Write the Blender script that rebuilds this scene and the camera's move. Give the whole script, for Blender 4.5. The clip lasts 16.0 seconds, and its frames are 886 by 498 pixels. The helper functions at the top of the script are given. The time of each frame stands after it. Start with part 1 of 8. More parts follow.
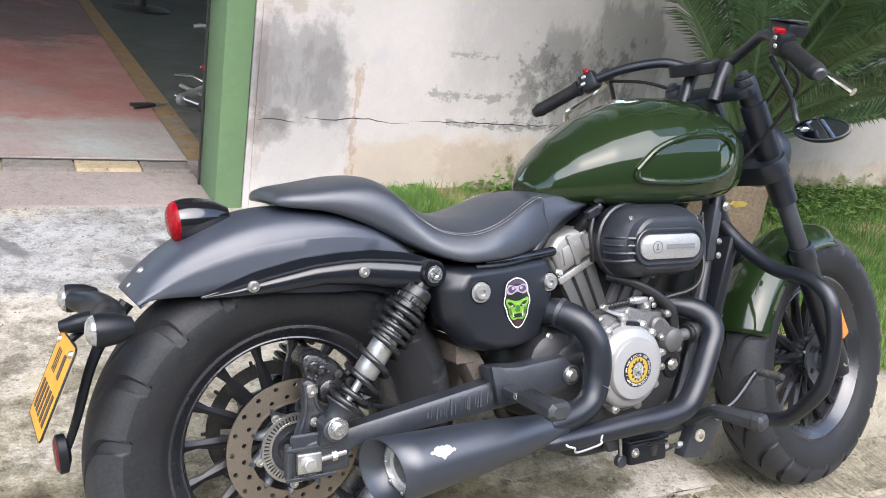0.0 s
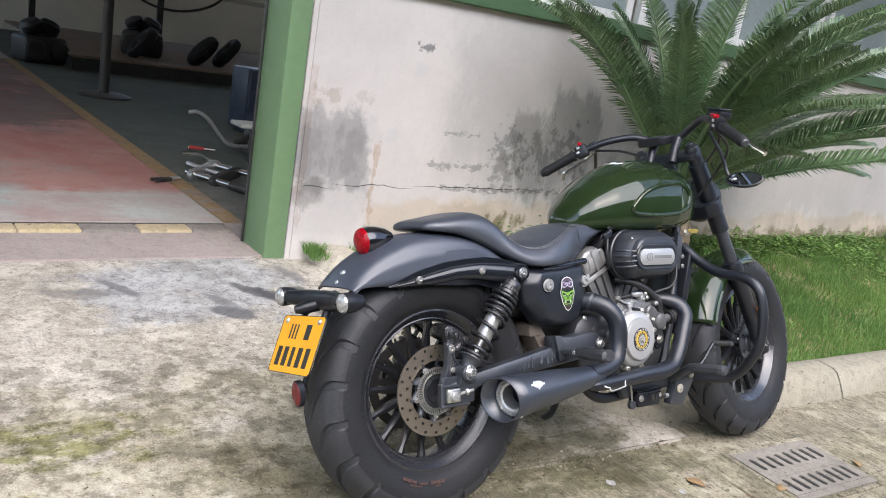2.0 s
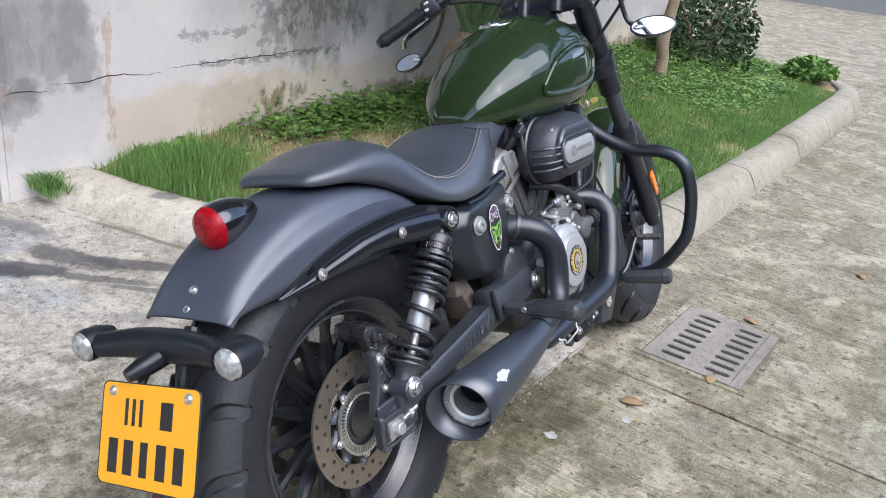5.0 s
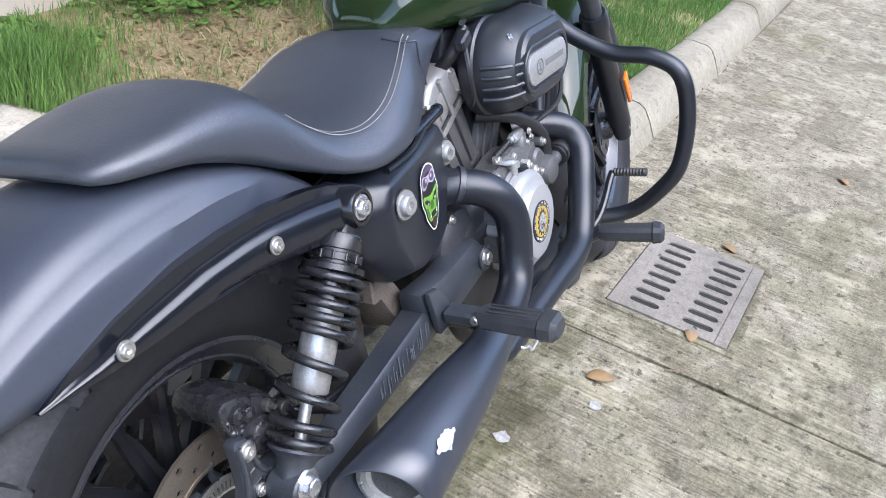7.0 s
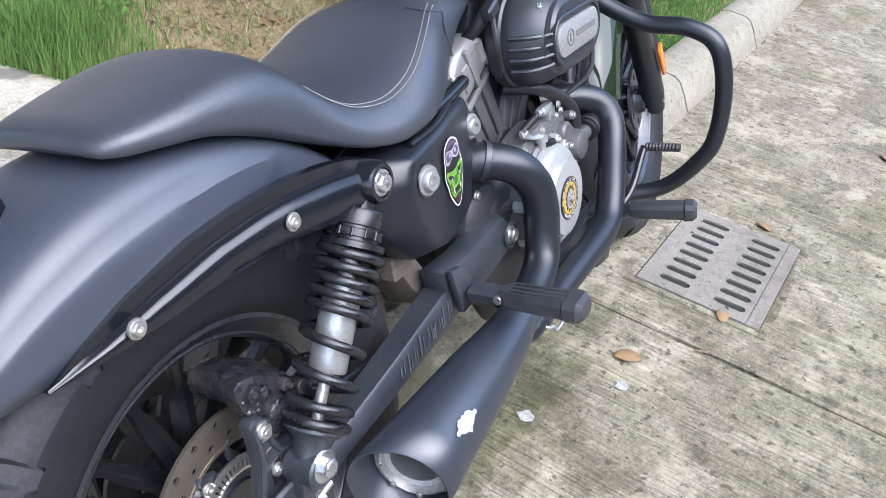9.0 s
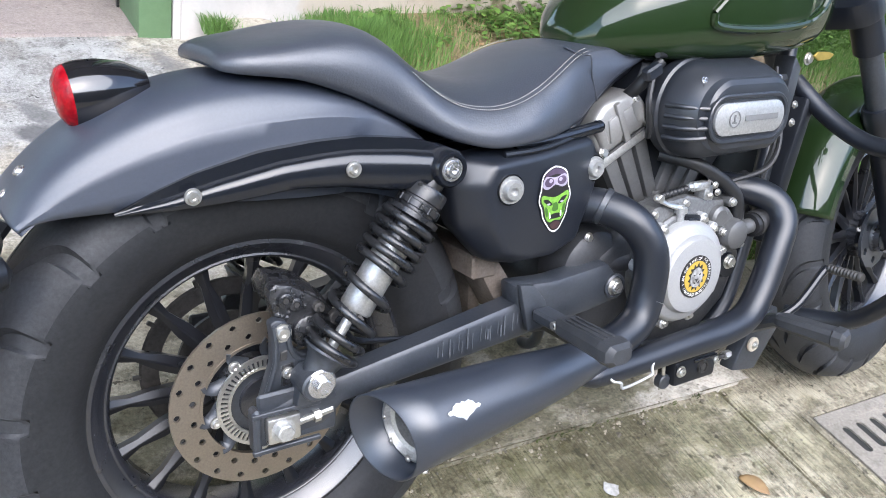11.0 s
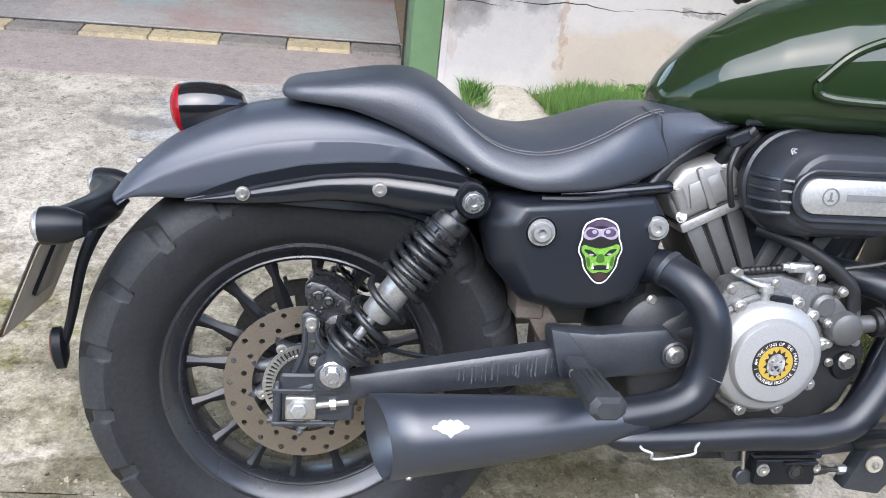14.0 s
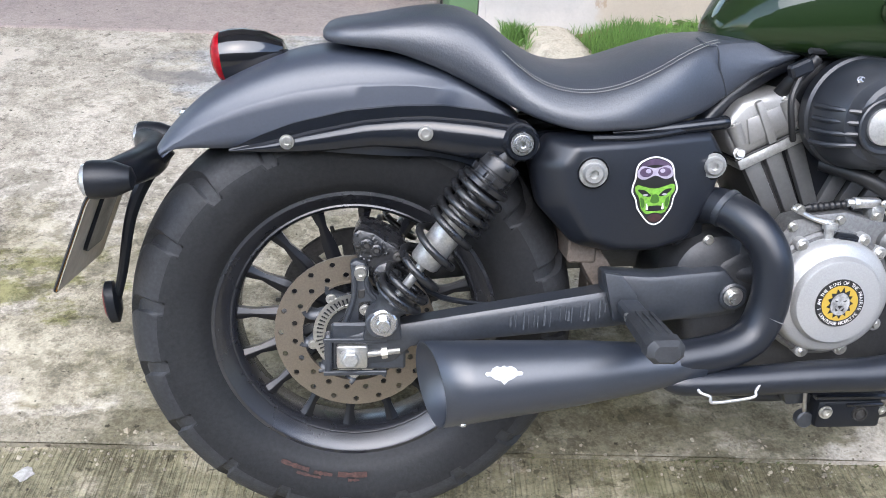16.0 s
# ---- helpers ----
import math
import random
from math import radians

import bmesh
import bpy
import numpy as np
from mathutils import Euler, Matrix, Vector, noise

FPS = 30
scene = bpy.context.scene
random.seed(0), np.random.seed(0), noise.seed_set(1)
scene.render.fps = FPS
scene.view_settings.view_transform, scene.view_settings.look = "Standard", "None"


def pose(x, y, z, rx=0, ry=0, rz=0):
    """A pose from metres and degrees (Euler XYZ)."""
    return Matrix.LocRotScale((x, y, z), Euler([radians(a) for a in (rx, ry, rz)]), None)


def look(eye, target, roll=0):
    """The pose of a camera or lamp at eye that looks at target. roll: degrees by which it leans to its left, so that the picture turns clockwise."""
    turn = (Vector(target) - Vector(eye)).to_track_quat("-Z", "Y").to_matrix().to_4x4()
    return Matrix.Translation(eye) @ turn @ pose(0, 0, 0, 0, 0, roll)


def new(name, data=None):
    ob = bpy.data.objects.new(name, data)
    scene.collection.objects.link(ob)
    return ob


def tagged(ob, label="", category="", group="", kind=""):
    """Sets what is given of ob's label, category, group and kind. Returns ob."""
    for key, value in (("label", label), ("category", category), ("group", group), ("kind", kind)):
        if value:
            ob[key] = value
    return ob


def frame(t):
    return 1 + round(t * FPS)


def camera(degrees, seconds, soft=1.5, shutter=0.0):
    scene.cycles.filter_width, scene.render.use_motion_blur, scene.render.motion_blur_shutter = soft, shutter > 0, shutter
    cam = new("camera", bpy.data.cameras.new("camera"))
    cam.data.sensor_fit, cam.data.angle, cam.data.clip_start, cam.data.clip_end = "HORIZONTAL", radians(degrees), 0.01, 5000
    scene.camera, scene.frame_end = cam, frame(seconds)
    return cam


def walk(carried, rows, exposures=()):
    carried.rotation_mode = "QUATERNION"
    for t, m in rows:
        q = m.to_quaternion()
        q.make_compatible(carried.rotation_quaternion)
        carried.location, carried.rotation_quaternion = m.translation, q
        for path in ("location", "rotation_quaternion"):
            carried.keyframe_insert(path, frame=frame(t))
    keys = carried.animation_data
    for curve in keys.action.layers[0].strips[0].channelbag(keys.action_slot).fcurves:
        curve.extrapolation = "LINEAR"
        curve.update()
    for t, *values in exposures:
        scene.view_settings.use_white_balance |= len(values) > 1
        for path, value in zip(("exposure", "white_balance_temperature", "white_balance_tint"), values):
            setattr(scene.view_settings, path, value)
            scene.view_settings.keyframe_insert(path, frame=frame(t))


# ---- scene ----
cam = camera(56.4, 16.0, 0.95)
# seconds, eye, target, roll
PATH = [
    (0, (-0.433, -1.162, 1.158), (0.522, 0.45, 0.458), 9.6),
    (0.5, (-0.628, -1.385, 1.169), (0.295, 0.289, 0.582), 8.9),
    (1, (-0.823, -1.521, 1.19), (0.169, 0.137, 0.672), 9.2),
    (1.5, (-1.098, -1.557, 1.177), (0.064, 0.003, 0.712), 8.5),
    (2, (-1.201, -1.575, 1.177), (-0.029, -0.029, 0.692), 9.6),
    (2.5, (-1.211, -1.55, 1.179), (-0.031, -0.016, 0.674), 9.4),
    (3, (-1.158, -1.41, 1.172), (0.057, 0.085, 0.633), 7.9),
    (3.5, (-1.098, -1.215, 1.18), (0.183, 0.21, 0.607), 6.3),
    (4, (-1.144, -1.037, 1.167), (0.296, 0.196, 0.529), 6.8),
    (4.5, (-1.149, -0.874, 1.156), (0.397, 0.155, 0.415), 6.9),
    (5, (-0.944, -0.743, 1.148), (0.638, 0.197, 0.365), 6.7),
    (5.2, (-0.878, -0.707, 1.143), (0.719, 0.198, 0.349), 6.9),
    (7.3, (-0.437, -0.437, 1.078), (1.108, 0.215, -0.011), 9.2),
    (7.5, (-0.436, -0.431, 1.082), (1.105, 0.219, -0.017), 9.1),
    (8, (-0.434, -0.425, 1.081), (1.088, 0.222, -0.043), 9.6),
    (8.2, (-0.435, -0.428, 1.079), (1.079, 0.218, -0.057), 9.8),
    (10.3, (-0.41, -0.591, 1.065), (0.985, 0.354, -0.013), 12.1),
    (10.5, (-0.412, -0.635, 1.072), (0.931, 0.375, -0.014), 14.2),
    (11, (-0.313, -0.767, 1.076), (0.714, 0.578, 0.01), 12.6),
    (11.5, (-0.217, -0.853, 1.076), (0.594, 0.649, 0.034), 11.0),
    (12, (-0.185, -0.942, 1.097), (0.572, 0.638, 0.133), 10.9),
    (12.5, (-0.125, -1.033, 1.117), (0.396, 0.63, 0.134), 9.6),
    (13, (0.011, -0.987, 1.111), (0.4, 0.717, 0.138), 9.3),
    (13.5, (0.036, -0.986, 1.114), (0.356, 0.722, 0.124), 7.7),
    (14, (0.034, -0.989, 1.118), (0.295, 0.712, 0.1), 6.7),
    (14.5, (0.026, -0.985, 1.114), (0.257, 0.71, 0.08), 6.6),
    (15, (0.019, -0.984, 1.113), (0.214, 0.699, 0.052), 5.4),
    (15.5, (0.022, -0.983, 1.104), (0.193, 0.678, 0.003), 4.1),
    (16, (0.028, -0.973, 1.1), (0.19, 0.671, -0.027), 3.6),
]
EXPOSURES = [(0, 1.95, 6450, 12), (0.5, 1.82, 6450, 12), (1.0, 1.82, 6450, 12), (1.5, 1.75, 6500, 13), (4.0, 1.7, 6300, 13), (5.2, 1.64, 6000, 12), (7.3, 1.94, 5880, 14), (8.2, 1.94, 5880, 14), (10.3, 2.06, 5950, 12), (11.5, 2.09, 6150, 11), (12.5, 1.97, 6100, 11), (13.5, 1.87, 6100, 11), (16, 1.85, 6100, 11)]
walk(cam, [(t, look(eye, target, roll)) for t, eye, target, roll in PATH], EXPOSURES)

# ---- daylight: bright overcast ----
sky_world = bpy.data.worlds.new("overcast_sky")
scene.world = sky_world
sky_world.use_nodes = True
wn = sky_world.node_tree
wn.nodes.clear()
sky = wn.nodes.new("ShaderNodeTexSky")
sky.sky_type = "NISHITA"
sky.sun_disc = False
sky.sun_elevation = radians(52)
sky.sun_rotation = radians(195)
sky.dust_density = 1.5
soften = wn.nodes.new("ShaderNodeHueSaturation")
soften.inputs["Saturation"].default_value = 0.9
back = wn.nodes.new("ShaderNodeBackground")
back.inputs["Strength"].default_value = 0.15
wout = wn.nodes.new("ShaderNodeOutputWorld")
wn.links.new(sky.outputs[0], soften.inputs["Color"])
wn.links.new(soften.outputs[0], back.inputs["Color"])
wn.links.new(back.outputs[0], wout.inputs["Surface"])
sun = new("sun", bpy.data.lights.new("sun", "SUN"))
sun.data.energy = 1.7
sun.data.angle = radians(80)
sun.data.color = (1.0, 0.97, 0.935)
sun.matrix_world = look((-1.2, -4.5, 6.0), (0, 0, 0))
scene.view_settings.exposure = 1.45

# ---- geometry helpers ----
class Geo:
    """Vertices and faces that grow into one mesh."""

    def __init__(self):
        self.v, self.f = [], []

    def add(self, verts, faces, m=None):
        n = len(self.v)
        self.v += [tuple(m @ Vector(p)) for p in verts] if m is not None else [tuple(p) for p in verts]
        self.f += [tuple(i + n for i in q) for q in faces]
        return self

    def join(self, other, m=None):
        return self.add(other.v, other.f, m)

    def moved(self, m):
        return Geo().add(self.v, self.f, m)


def spline(points, steps=6):
    """A Catmull-Rom line through the points."""
    p = [Vector(q) for q in points]
    p = [2 * p[0] - p[1]] + p + [2 * p[-1] - p[-2]]
    out = []
    for i in range(1, len(p) - 2):
        a, b, c, d = p[i - 1 : i + 3]
        for k in range(steps):
            t = k / steps
            out.append(0.5 * (2 * b + (c - a) * t + (2 * a - 5 * b + 4 * c - d) * t * t + (3 * b - a - 3 * c + d) * t**3))
    return out + [p[-2]]


def lerp_table(table, x):
    """Linear reading of a sorted table of (x, value)."""
    xs, ys = zip(*table)
    return float(np.interp(x, xs, ys))


def tube(points, r, n=12, steps=6, smooth=True, flat=1.0):
    """A pipe along the points; r: one radius or one a point."""
    line = spline(points, steps) if smooth and len(points) > 2 else [Vector(q) for q in points]
    m = len(line)
    radii = [r] * m if not isinstance(r, (list, tuple)) else [float(np.interp(i * (len(r) - 1) / (m - 1), range(len(r)), r)) for i in range(m)]
    g, side = Geo(), None
    rings = []
    for i, c in enumerate(line):
        d = (line[min(i + 1, m - 1)] - line[max(i - 1, 0)]).normalized()
        if side is None:
            side = d.orthogonal().normalized()
        side = (side - d * side.dot(d)).normalized()
        up = d.cross(side)
        rings.append([c + radii[i] * (math.cos(a) * side + flat * math.sin(a) * up) for a in (2 * math.pi * k / n for k in range(n))])
    return loft(rings, g)


def loft(rings, g=None, caps=True, closed=True, loop=False):
    """Skin over rings of equal count."""
    g = g or Geo()
    n, m = len(rings[0]), len(rings)
    faces = []
    for i in range(m if loop else m - 1):
        for k in range(n if closed else n - 1):
            a, b = i * n + k, i * n + (k + 1) % n
            c, d = ((i + 1) % m) * n + (k + 1) % n, ((i + 1) % m) * n + k
            faces.append((a, b, c, d))
    if caps and closed and not loop:
        faces += [tuple(range(n))[::-1], tuple(range((m - 1) * n, m * n))]
    return g.add([p for ring in rings for p in ring], faces)


def lathe(profile, n=48, closed=False, arc=2 * math.pi):
    """Turns a profile of (radius, y) about the y axis."""
    full = abs(arc - 2 * math.pi) < 1e-6
    rings = [[(r * math.cos(a), y, r * math.sin(a)) for r, y in profile] for a in (arc * k / n for k in range(n if full else n + 1))]
    return loft(rings, closed=closed, caps=not full, loop=full)


def box(sx, sy, sz, bevel=0.0, segments=2, at=(0, 0, 0)):
    bm = bmesh.new()
    bmesh.ops.create_cube(bm, size=1.0, matrix=Matrix.Translation(at) @ Matrix.Diagonal((sx, sy, sz, 1)))
    if bevel:
        bmesh.ops.bevel(bm, geom=bm.edges[:], offset=bevel, segments=segments, affect="EDGES", profile=0.5)
    return from_bm(bm)


def from_bm(bm):
    bm.verts.index_update()
    g = Geo().add([v.co[:] for v in bm.verts], [[v.index for v in f.verts] for f in bm.faces])
    bm.free()
    return g


def prism(outline, y0, y1, bevel=0.0, segments=2, inset=None):
    """A plate with an outline in x, z, from y0 to y1. The edge at y0 (the outer face) may be drawn in by inset."""
    if sum(a[0] * b[1] - b[0] * a[1] for a, b in zip(outline, outline[1:] + outline[:1])) < 0:
        outline = outline[::-1]
    c = (sum(p[0] for p in outline) / len(outline), sum(p[1] for p in outline) / len(outline))
    outer = outline
    if inset:
        outer = [(p[0] + (c[0] - p[0]) * inset / max(1e-6, math.dist(p, c)), p[1] + (c[1] - p[1]) * inset / max(1e-6, math.dist(p, c))) for p in outline]
    bm = bmesh.new()
    a = [bm.verts.new((x, y0, z)) for x, z in outer]
    b = [bm.verts.new((x, y1, z)) for x, z in outline]
    n = len(a)
    bm.faces.new(a)
    bm.faces.new(b[::-1])
    for k in range(n):
        bm.faces.new((a[k], b[k], b[(k + 1) % n], a[(k + 1) % n]))
    bmesh.ops.recalc_face_normals(bm, faces=bm.faces[:])
    if bevel:
        bmesh.ops.bevel(bm, geom=bm.edges[:], offset=bevel, segments=segments, affect="EDGES", profile=0.5, clamp_overlap=True)
    return from_bm(bm)


def rounded(w, h, r, n=6, cx=0.0, cz=0.0):
    """The outline of a rounded rectangle in x, z."""
    out = []
    for k, (sx, sz) in enumerate(((1, 1), (-1, 1), (-1, -1), (1, -1))):
        for i in range(n + 1):
            a = math.pi / 2 * (k + i / n)
            out.append((cx + sx * (w / 2 - r) + r * math.cos(a), cz + sz * (h / 2 - r) + r * math.sin(a)))
    return out


def disc(r, y0, y1, n=32, bevel=0.0):
    return prism([(r * math.cos(2 * math.pi * k / n), r * math.sin(2 * math.pi * k / n)) for k in range(n)], y0, y1, bevel, 1)


def shift(x, y, z):
    return Matrix.Translation((x, y, z))


def aim(a, b):
    """A pose at a whose y axis points to b."""
    d = Vector(b) - Vector(a)
    return Matrix.Translation(a) @ d.to_track_quat("Y", "Z").to_matrix().to_4x4()


def mesh_ob(name, g, material, parent=None, sharp=35, label=""):
    me = bpy.data.meshes.new(name)
    me.from_pydata(g.v, [], g.f)
    me.validate()
    if material:
        me.materials.append(material)
    me.polygons.foreach_set("use_smooth", [sharp > 0] * len(me.polygons))
    if sharp > 0:
        me.set_sharp_from_angle(angle=radians(sharp))
    bm = bmesh.new()
    bm.from_mesh(me)
    if len(bm.faces) < 60000:
        bmesh.ops.remove_doubles(bm, verts=bm.verts[:], dist=1e-6)
        bmesh.ops.recalc_face_normals(bm, faces=bm.faces[:])
    bm.to_mesh(me)
    bm.free()
    ob = new(name, me)
    ob.parent = parent
    if label:
        ob["label"] = label
    return ob


def part(name, g, material, parent, label="", sharp=35):
    return mesh_ob(name, g, material, parent, sharp, label)


def thing(name, label, category, group="", kind="", at=None):
    ob = tagged(new(name), label, category, group, kind)
    if at is not None:
        ob.matrix_basis = at
    return ob


def lettering(text, size, spacing=1.0):
    """Flat letters in x, z with the built-in font, as geometry in the plane y = 0."""
    cu = bpy.data.curves.new("letters", "FONT")
    cu.body, cu.size, cu.align_x, cu.align_y, cu.space_character = text, size, "CENTER", "CENTER", spacing
    cu.resolution_u = 2
    ob = bpy.data.objects.new("letters", cu)
    scene.collection.objects.link(ob)
    me = ob.to_mesh()
    g = Geo().add([(v.co.x, 0.0, v.co.y) for v in me.vertices], [tuple(p.vertices) for p in me.polygons])
    ob.to_mesh_clear()
    bpy.data.objects.remove(ob)
    bpy.data.curves.remove(cu)
    return g


# ---- materials ----
def material(name, colour, rough=0.5, metal=0.0, second=None, scale=8.0, amount=0.5, grain=60.0, grain_amount=0.12, bump=0.0, bump_scale=80.0,
             rough_vary=0.1, coat=0.0, spec=0.5, trans=0.0, emit=0.0, stretch=(1, 1, 1), island=0.0, coords="Object", third=None, third_scale=3.0, third_at=0.55,
             sheen=0.0, coat_rough=0.03):
    """A surface with variation at two scales: broad patches between two colours, and grain; with bump and uneven gloss."""
    m = bpy.data.materials.new(name)
    m.use_nodes = True
    t = m.node_tree
    t.nodes.clear()
    N, L = t.nodes.new, t.links.new
    out, b = N("ShaderNodeOutputMaterial"), N("ShaderNodeBsdfPrincipled")
    L(b.outputs[0], out.inputs[0])
    tc, mp = N("ShaderNodeTexCoord"), N("ShaderNodeMapping")
    mp.inputs["Scale"].default_value = stretch
    L(tc.outputs[coords], mp.inputs[0])

    def noisy(s, detail=5.0, rough_=0.55):
        q = N("ShaderNodeTexNoise")
        q.inputs["Scale"].default_value, q.inputs["Detail"].default_value, q.inputs["Roughness"].default_value = s, detail, rough_
        L(mp.outputs[0], q.inputs["Vector"])
        return q.outputs["Fac"]

    def ramp(fac, lo, hi):
        r = N("ShaderNodeMapRange")
        r.inputs["From Min"].default_value, r.inputs["From Max"].default_value = lo, hi
        L(fac, r.inputs["Value"])
        return r.outputs[0]

    def mix(fac, a, c, kind="MIX"):
        x = N("ShaderNodeMix")
        x.data_type, x.blend_type = "RGBA", kind
        for sock, v in ((x.inputs[0], fac), (x.inputs[6], a), (x.inputs[7], c)):
            if isinstance(v, (int, float)):
                sock.default_value = v
            elif isinstance(v, tuple):
                sock.default_value = (*v[:3], 1)
            else:
                L(v, sock)
        return x.outputs[2]

    second = second or tuple(c * 0.8 for c in colour)
    big = noisy(scale)
    col = mix(ramp(big, 0.5 - 0.22, 0.5 + 0.22), colour, mix(amount, colour, second))
    if third:
        col = mix(ramp(noisy(third_scale, 8.0, 0.65), third_at, third_at + 0.1), col, third)
    fine = noisy(grain, 4.0, 0.7)
    dark = mix(ramp(fine, 0.3, 0.7), tuple([1 - grain_amount] * 3), tuple([1 + grain_amount] * 3))
    col = mix(1.0, col, dark, "MULTIPLY")
    if island:
        geo, mr = N("ShaderNodeNewGeometry"), N("ShaderNodeMapRange")
        L(geo.outputs["Random Per Island"], mr.inputs[0])
        mr.inputs["To Min"].default_value, mr.inputs["To Max"].default_value = 1 - island, 1 + island
        hs = N("ShaderNodeHueSaturation")
        L(mr.outputs[0], hs.inputs["Value"])
        L(col, hs.inputs["Color"])
        col = hs.outputs[0]
    L(col, b.inputs["Base Color"])
    rr = N("ShaderNodeMapRange")
    L(big, rr.inputs[0])
    rr.inputs["From Min"].default_value, rr.inputs["From Max"].default_value = 0.25, 0.75
    rr.inputs["To Min"].default_value, rr.inputs["To Max"].default_value = max(0.02, rough - rough_vary), min(1.0, rough + rough_vary)
    L(rr.outputs[0], b.inputs["Roughness"])
    b.inputs["Metallic"].default_value = metal
    b.inputs["Specular IOR Level"].default_value = spec
    b.inputs["Coat Weight"].default_value = coat
    b.inputs["Coat Roughness"].default_value = coat_rough
    b.inputs["Transmission Weight"].default_value = trans
    b.inputs["Sheen Weight"].default_value = sheen
    if emit:
        b.inputs["Emission Color"].default_value = (*colour, 1)
        b.inputs["Emission Strength"].default_value = emit
    if bump:
        bp = N("ShaderNodeBump")
        bp.inputs["Strength"].default_value = 1.0
        bp.inputs["Distance"].default_value = bump
        L(noisy(bump_scale, 6.0, 0.6), bp.inputs["Height"])
        L(bp.outputs[0], b.inputs["Normal"])
    return m


SATIN = material("satin_black_paint", (0.0085, 0.0105, 0.0155), 0.36, second=(0.012, 0.0145, 0.0205), scale=6, grain=300, grain_amount=0.15, bump=0.00008, bump_scale=900, rough_vary=0.06, spec=0.62)
MATT = material("matt_black_coating", (0.021, 0.0245, 0.031), 0.40, second=(0.036, 0.040, 0.047), scale=18, amount=0.8, grain=220, grain_amount=0.3, bump=0.0001, bump_scale=700, spec=0.75)
PLASTIC = material("black_plastic", (0.0075, 0.0088, 0.0120), 0.38, second=(0.0115, 0.0132, 0.0170), scale=20, grain=400, grain_amount=0.2, bump=0.00015, bump_scale=600, spec=0.35)
GLOSSBLACK = material("gloss_black_enamel", (0.008, 0.008, 0.01), 0.12, coat=0.8, scale=9, rough_vary=0.04)
GREEN = material("dark_green_enamel", (0.010, 0.0225, 0.0058), 0.5, second=(0.008, 0.019, 0.0048), scale=3, coat=1.0, grain=900, grain_amount=0.2, rough_vary=0.03, spec=0.08)
SEATMAT = material("black_grained_vinyl", (0.029, 0.034, 0.046), 0.40, second=(0.035, 0.040, 0.052), scale=7, bump=0.0004, bump_scale=360, grain=420, grain_amount=0.25, spec=1.0)
THREAD = material("pale_thread", (0.34, 0.33, 0.30), 0.8)
RUBBER = material("worn_tyre_rubber", (0.0105, 0.0112, 0.0130), 0.60, second=(0.0175, 0.0180, 0.0190), scale=9, amount=0.8, grain=160, grain_amount=0.3, bump=0.0004, bump_scale=260, third=(0.04, 0.037, 0.031), third_scale=16, third_at=0.65, spec=0.32)
TREAD = material("dusty_tread_rubber", (0.021, 0.0225, 0.026), 0.55, second=(0.034, 0.035, 0.037), scale=11, amount=0.9, grain=180, grain_amount=0.3, bump=0.0004, bump_scale=260, third=(0.055, 0.052, 0.046), third_scale=14, third_at=0.62, spec=0.35)
CHROME = material("polished_chrome", (0.75, 0.75, 0.76), 0.12, 1.0, second=(0.6, 0.6, 0.6), scale=30, rough_vary=0.06)
STEEL = material("zinc_plated_steel", (0.62, 0.61, 0.58), 0.33, 0.9, second=(0.45, 0.43, 0.4), scale=60, grain=300)
ALLOY = material("cast_aluminium", (0.52, 0.52, 0.51), 0.42, 0.75, second=(0.4, 0.4, 0.39), scale=18, grain=260, grain_amount=0.2, bump=0.0003, bump_scale=500)
CASE = material("grey_engine_casting", (0.18, 0.18, 0.178), 0.5, 0.6, second=(0.10, 0.10, 0.097), scale=16, grain=200, grain_amount=0.3, bump=0.0004, bump_scale=350)
CLUTCH = material("silver_painted_casting", (0.37, 0.37, 0.366), 0.42, 0.40, second=(0.41, 0.41, 0.40), scale=10, grain=500, grain_amount=0.1, bump=0.00015, bump_scale=700)
DISCMAT = material("worn_brake_steel", (0.30, 0.255, 0.205), 0.38, 0.85, second=(0.2, 0.175, 0.145), scale=9, grain=350, grain_amount=0.12)
RUST = material("rusty_brown_steel", (0.10, 0.078, 0.06), 0.75, second=(0.17, 0.145, 0.125), scale=24, grain=200, grain_amount=0.35, bump=0.0006, bump_scale=200)
BROWNLENS = material("red_lens", (0.36, 0.003, 0.010), 0.16, spec=0.25, bump=0.0012, bump_scale=170, second=(0.12, 0.001, 0.004), scale=130, amount=1.0)
CLEAR = material("clear_lens", (0.55, 0.56, 0.56), 0.18, 0.5, coat=1.0, second=(0.2, 0.2, 0.19), scale=110, amount=1.0)
MIRRORGLASS = material("bluish_mirror_glass", (0.34, 0.41, 0.52), 0.06, 1.0, second=(0.31, 0.38, 0.49), scale=12, rough_vary=0.02)
ORANGE = material("orange_reflector", (0.85, 0.2, 0.01), 0.2, coat=0.6, second=(0.7, 0.14, 0.0), scale=120)
PLATE = material("yellow_plate", (0.82, 0.37, 0.006), 0.4, second=(0.76, 0.33, 0.005), scale=14, rough_vary=0.08, grain=400, grain_amount=0.05)
INK = material("black_plate_ink", (0.012, 0.012, 0.012), 0.45)


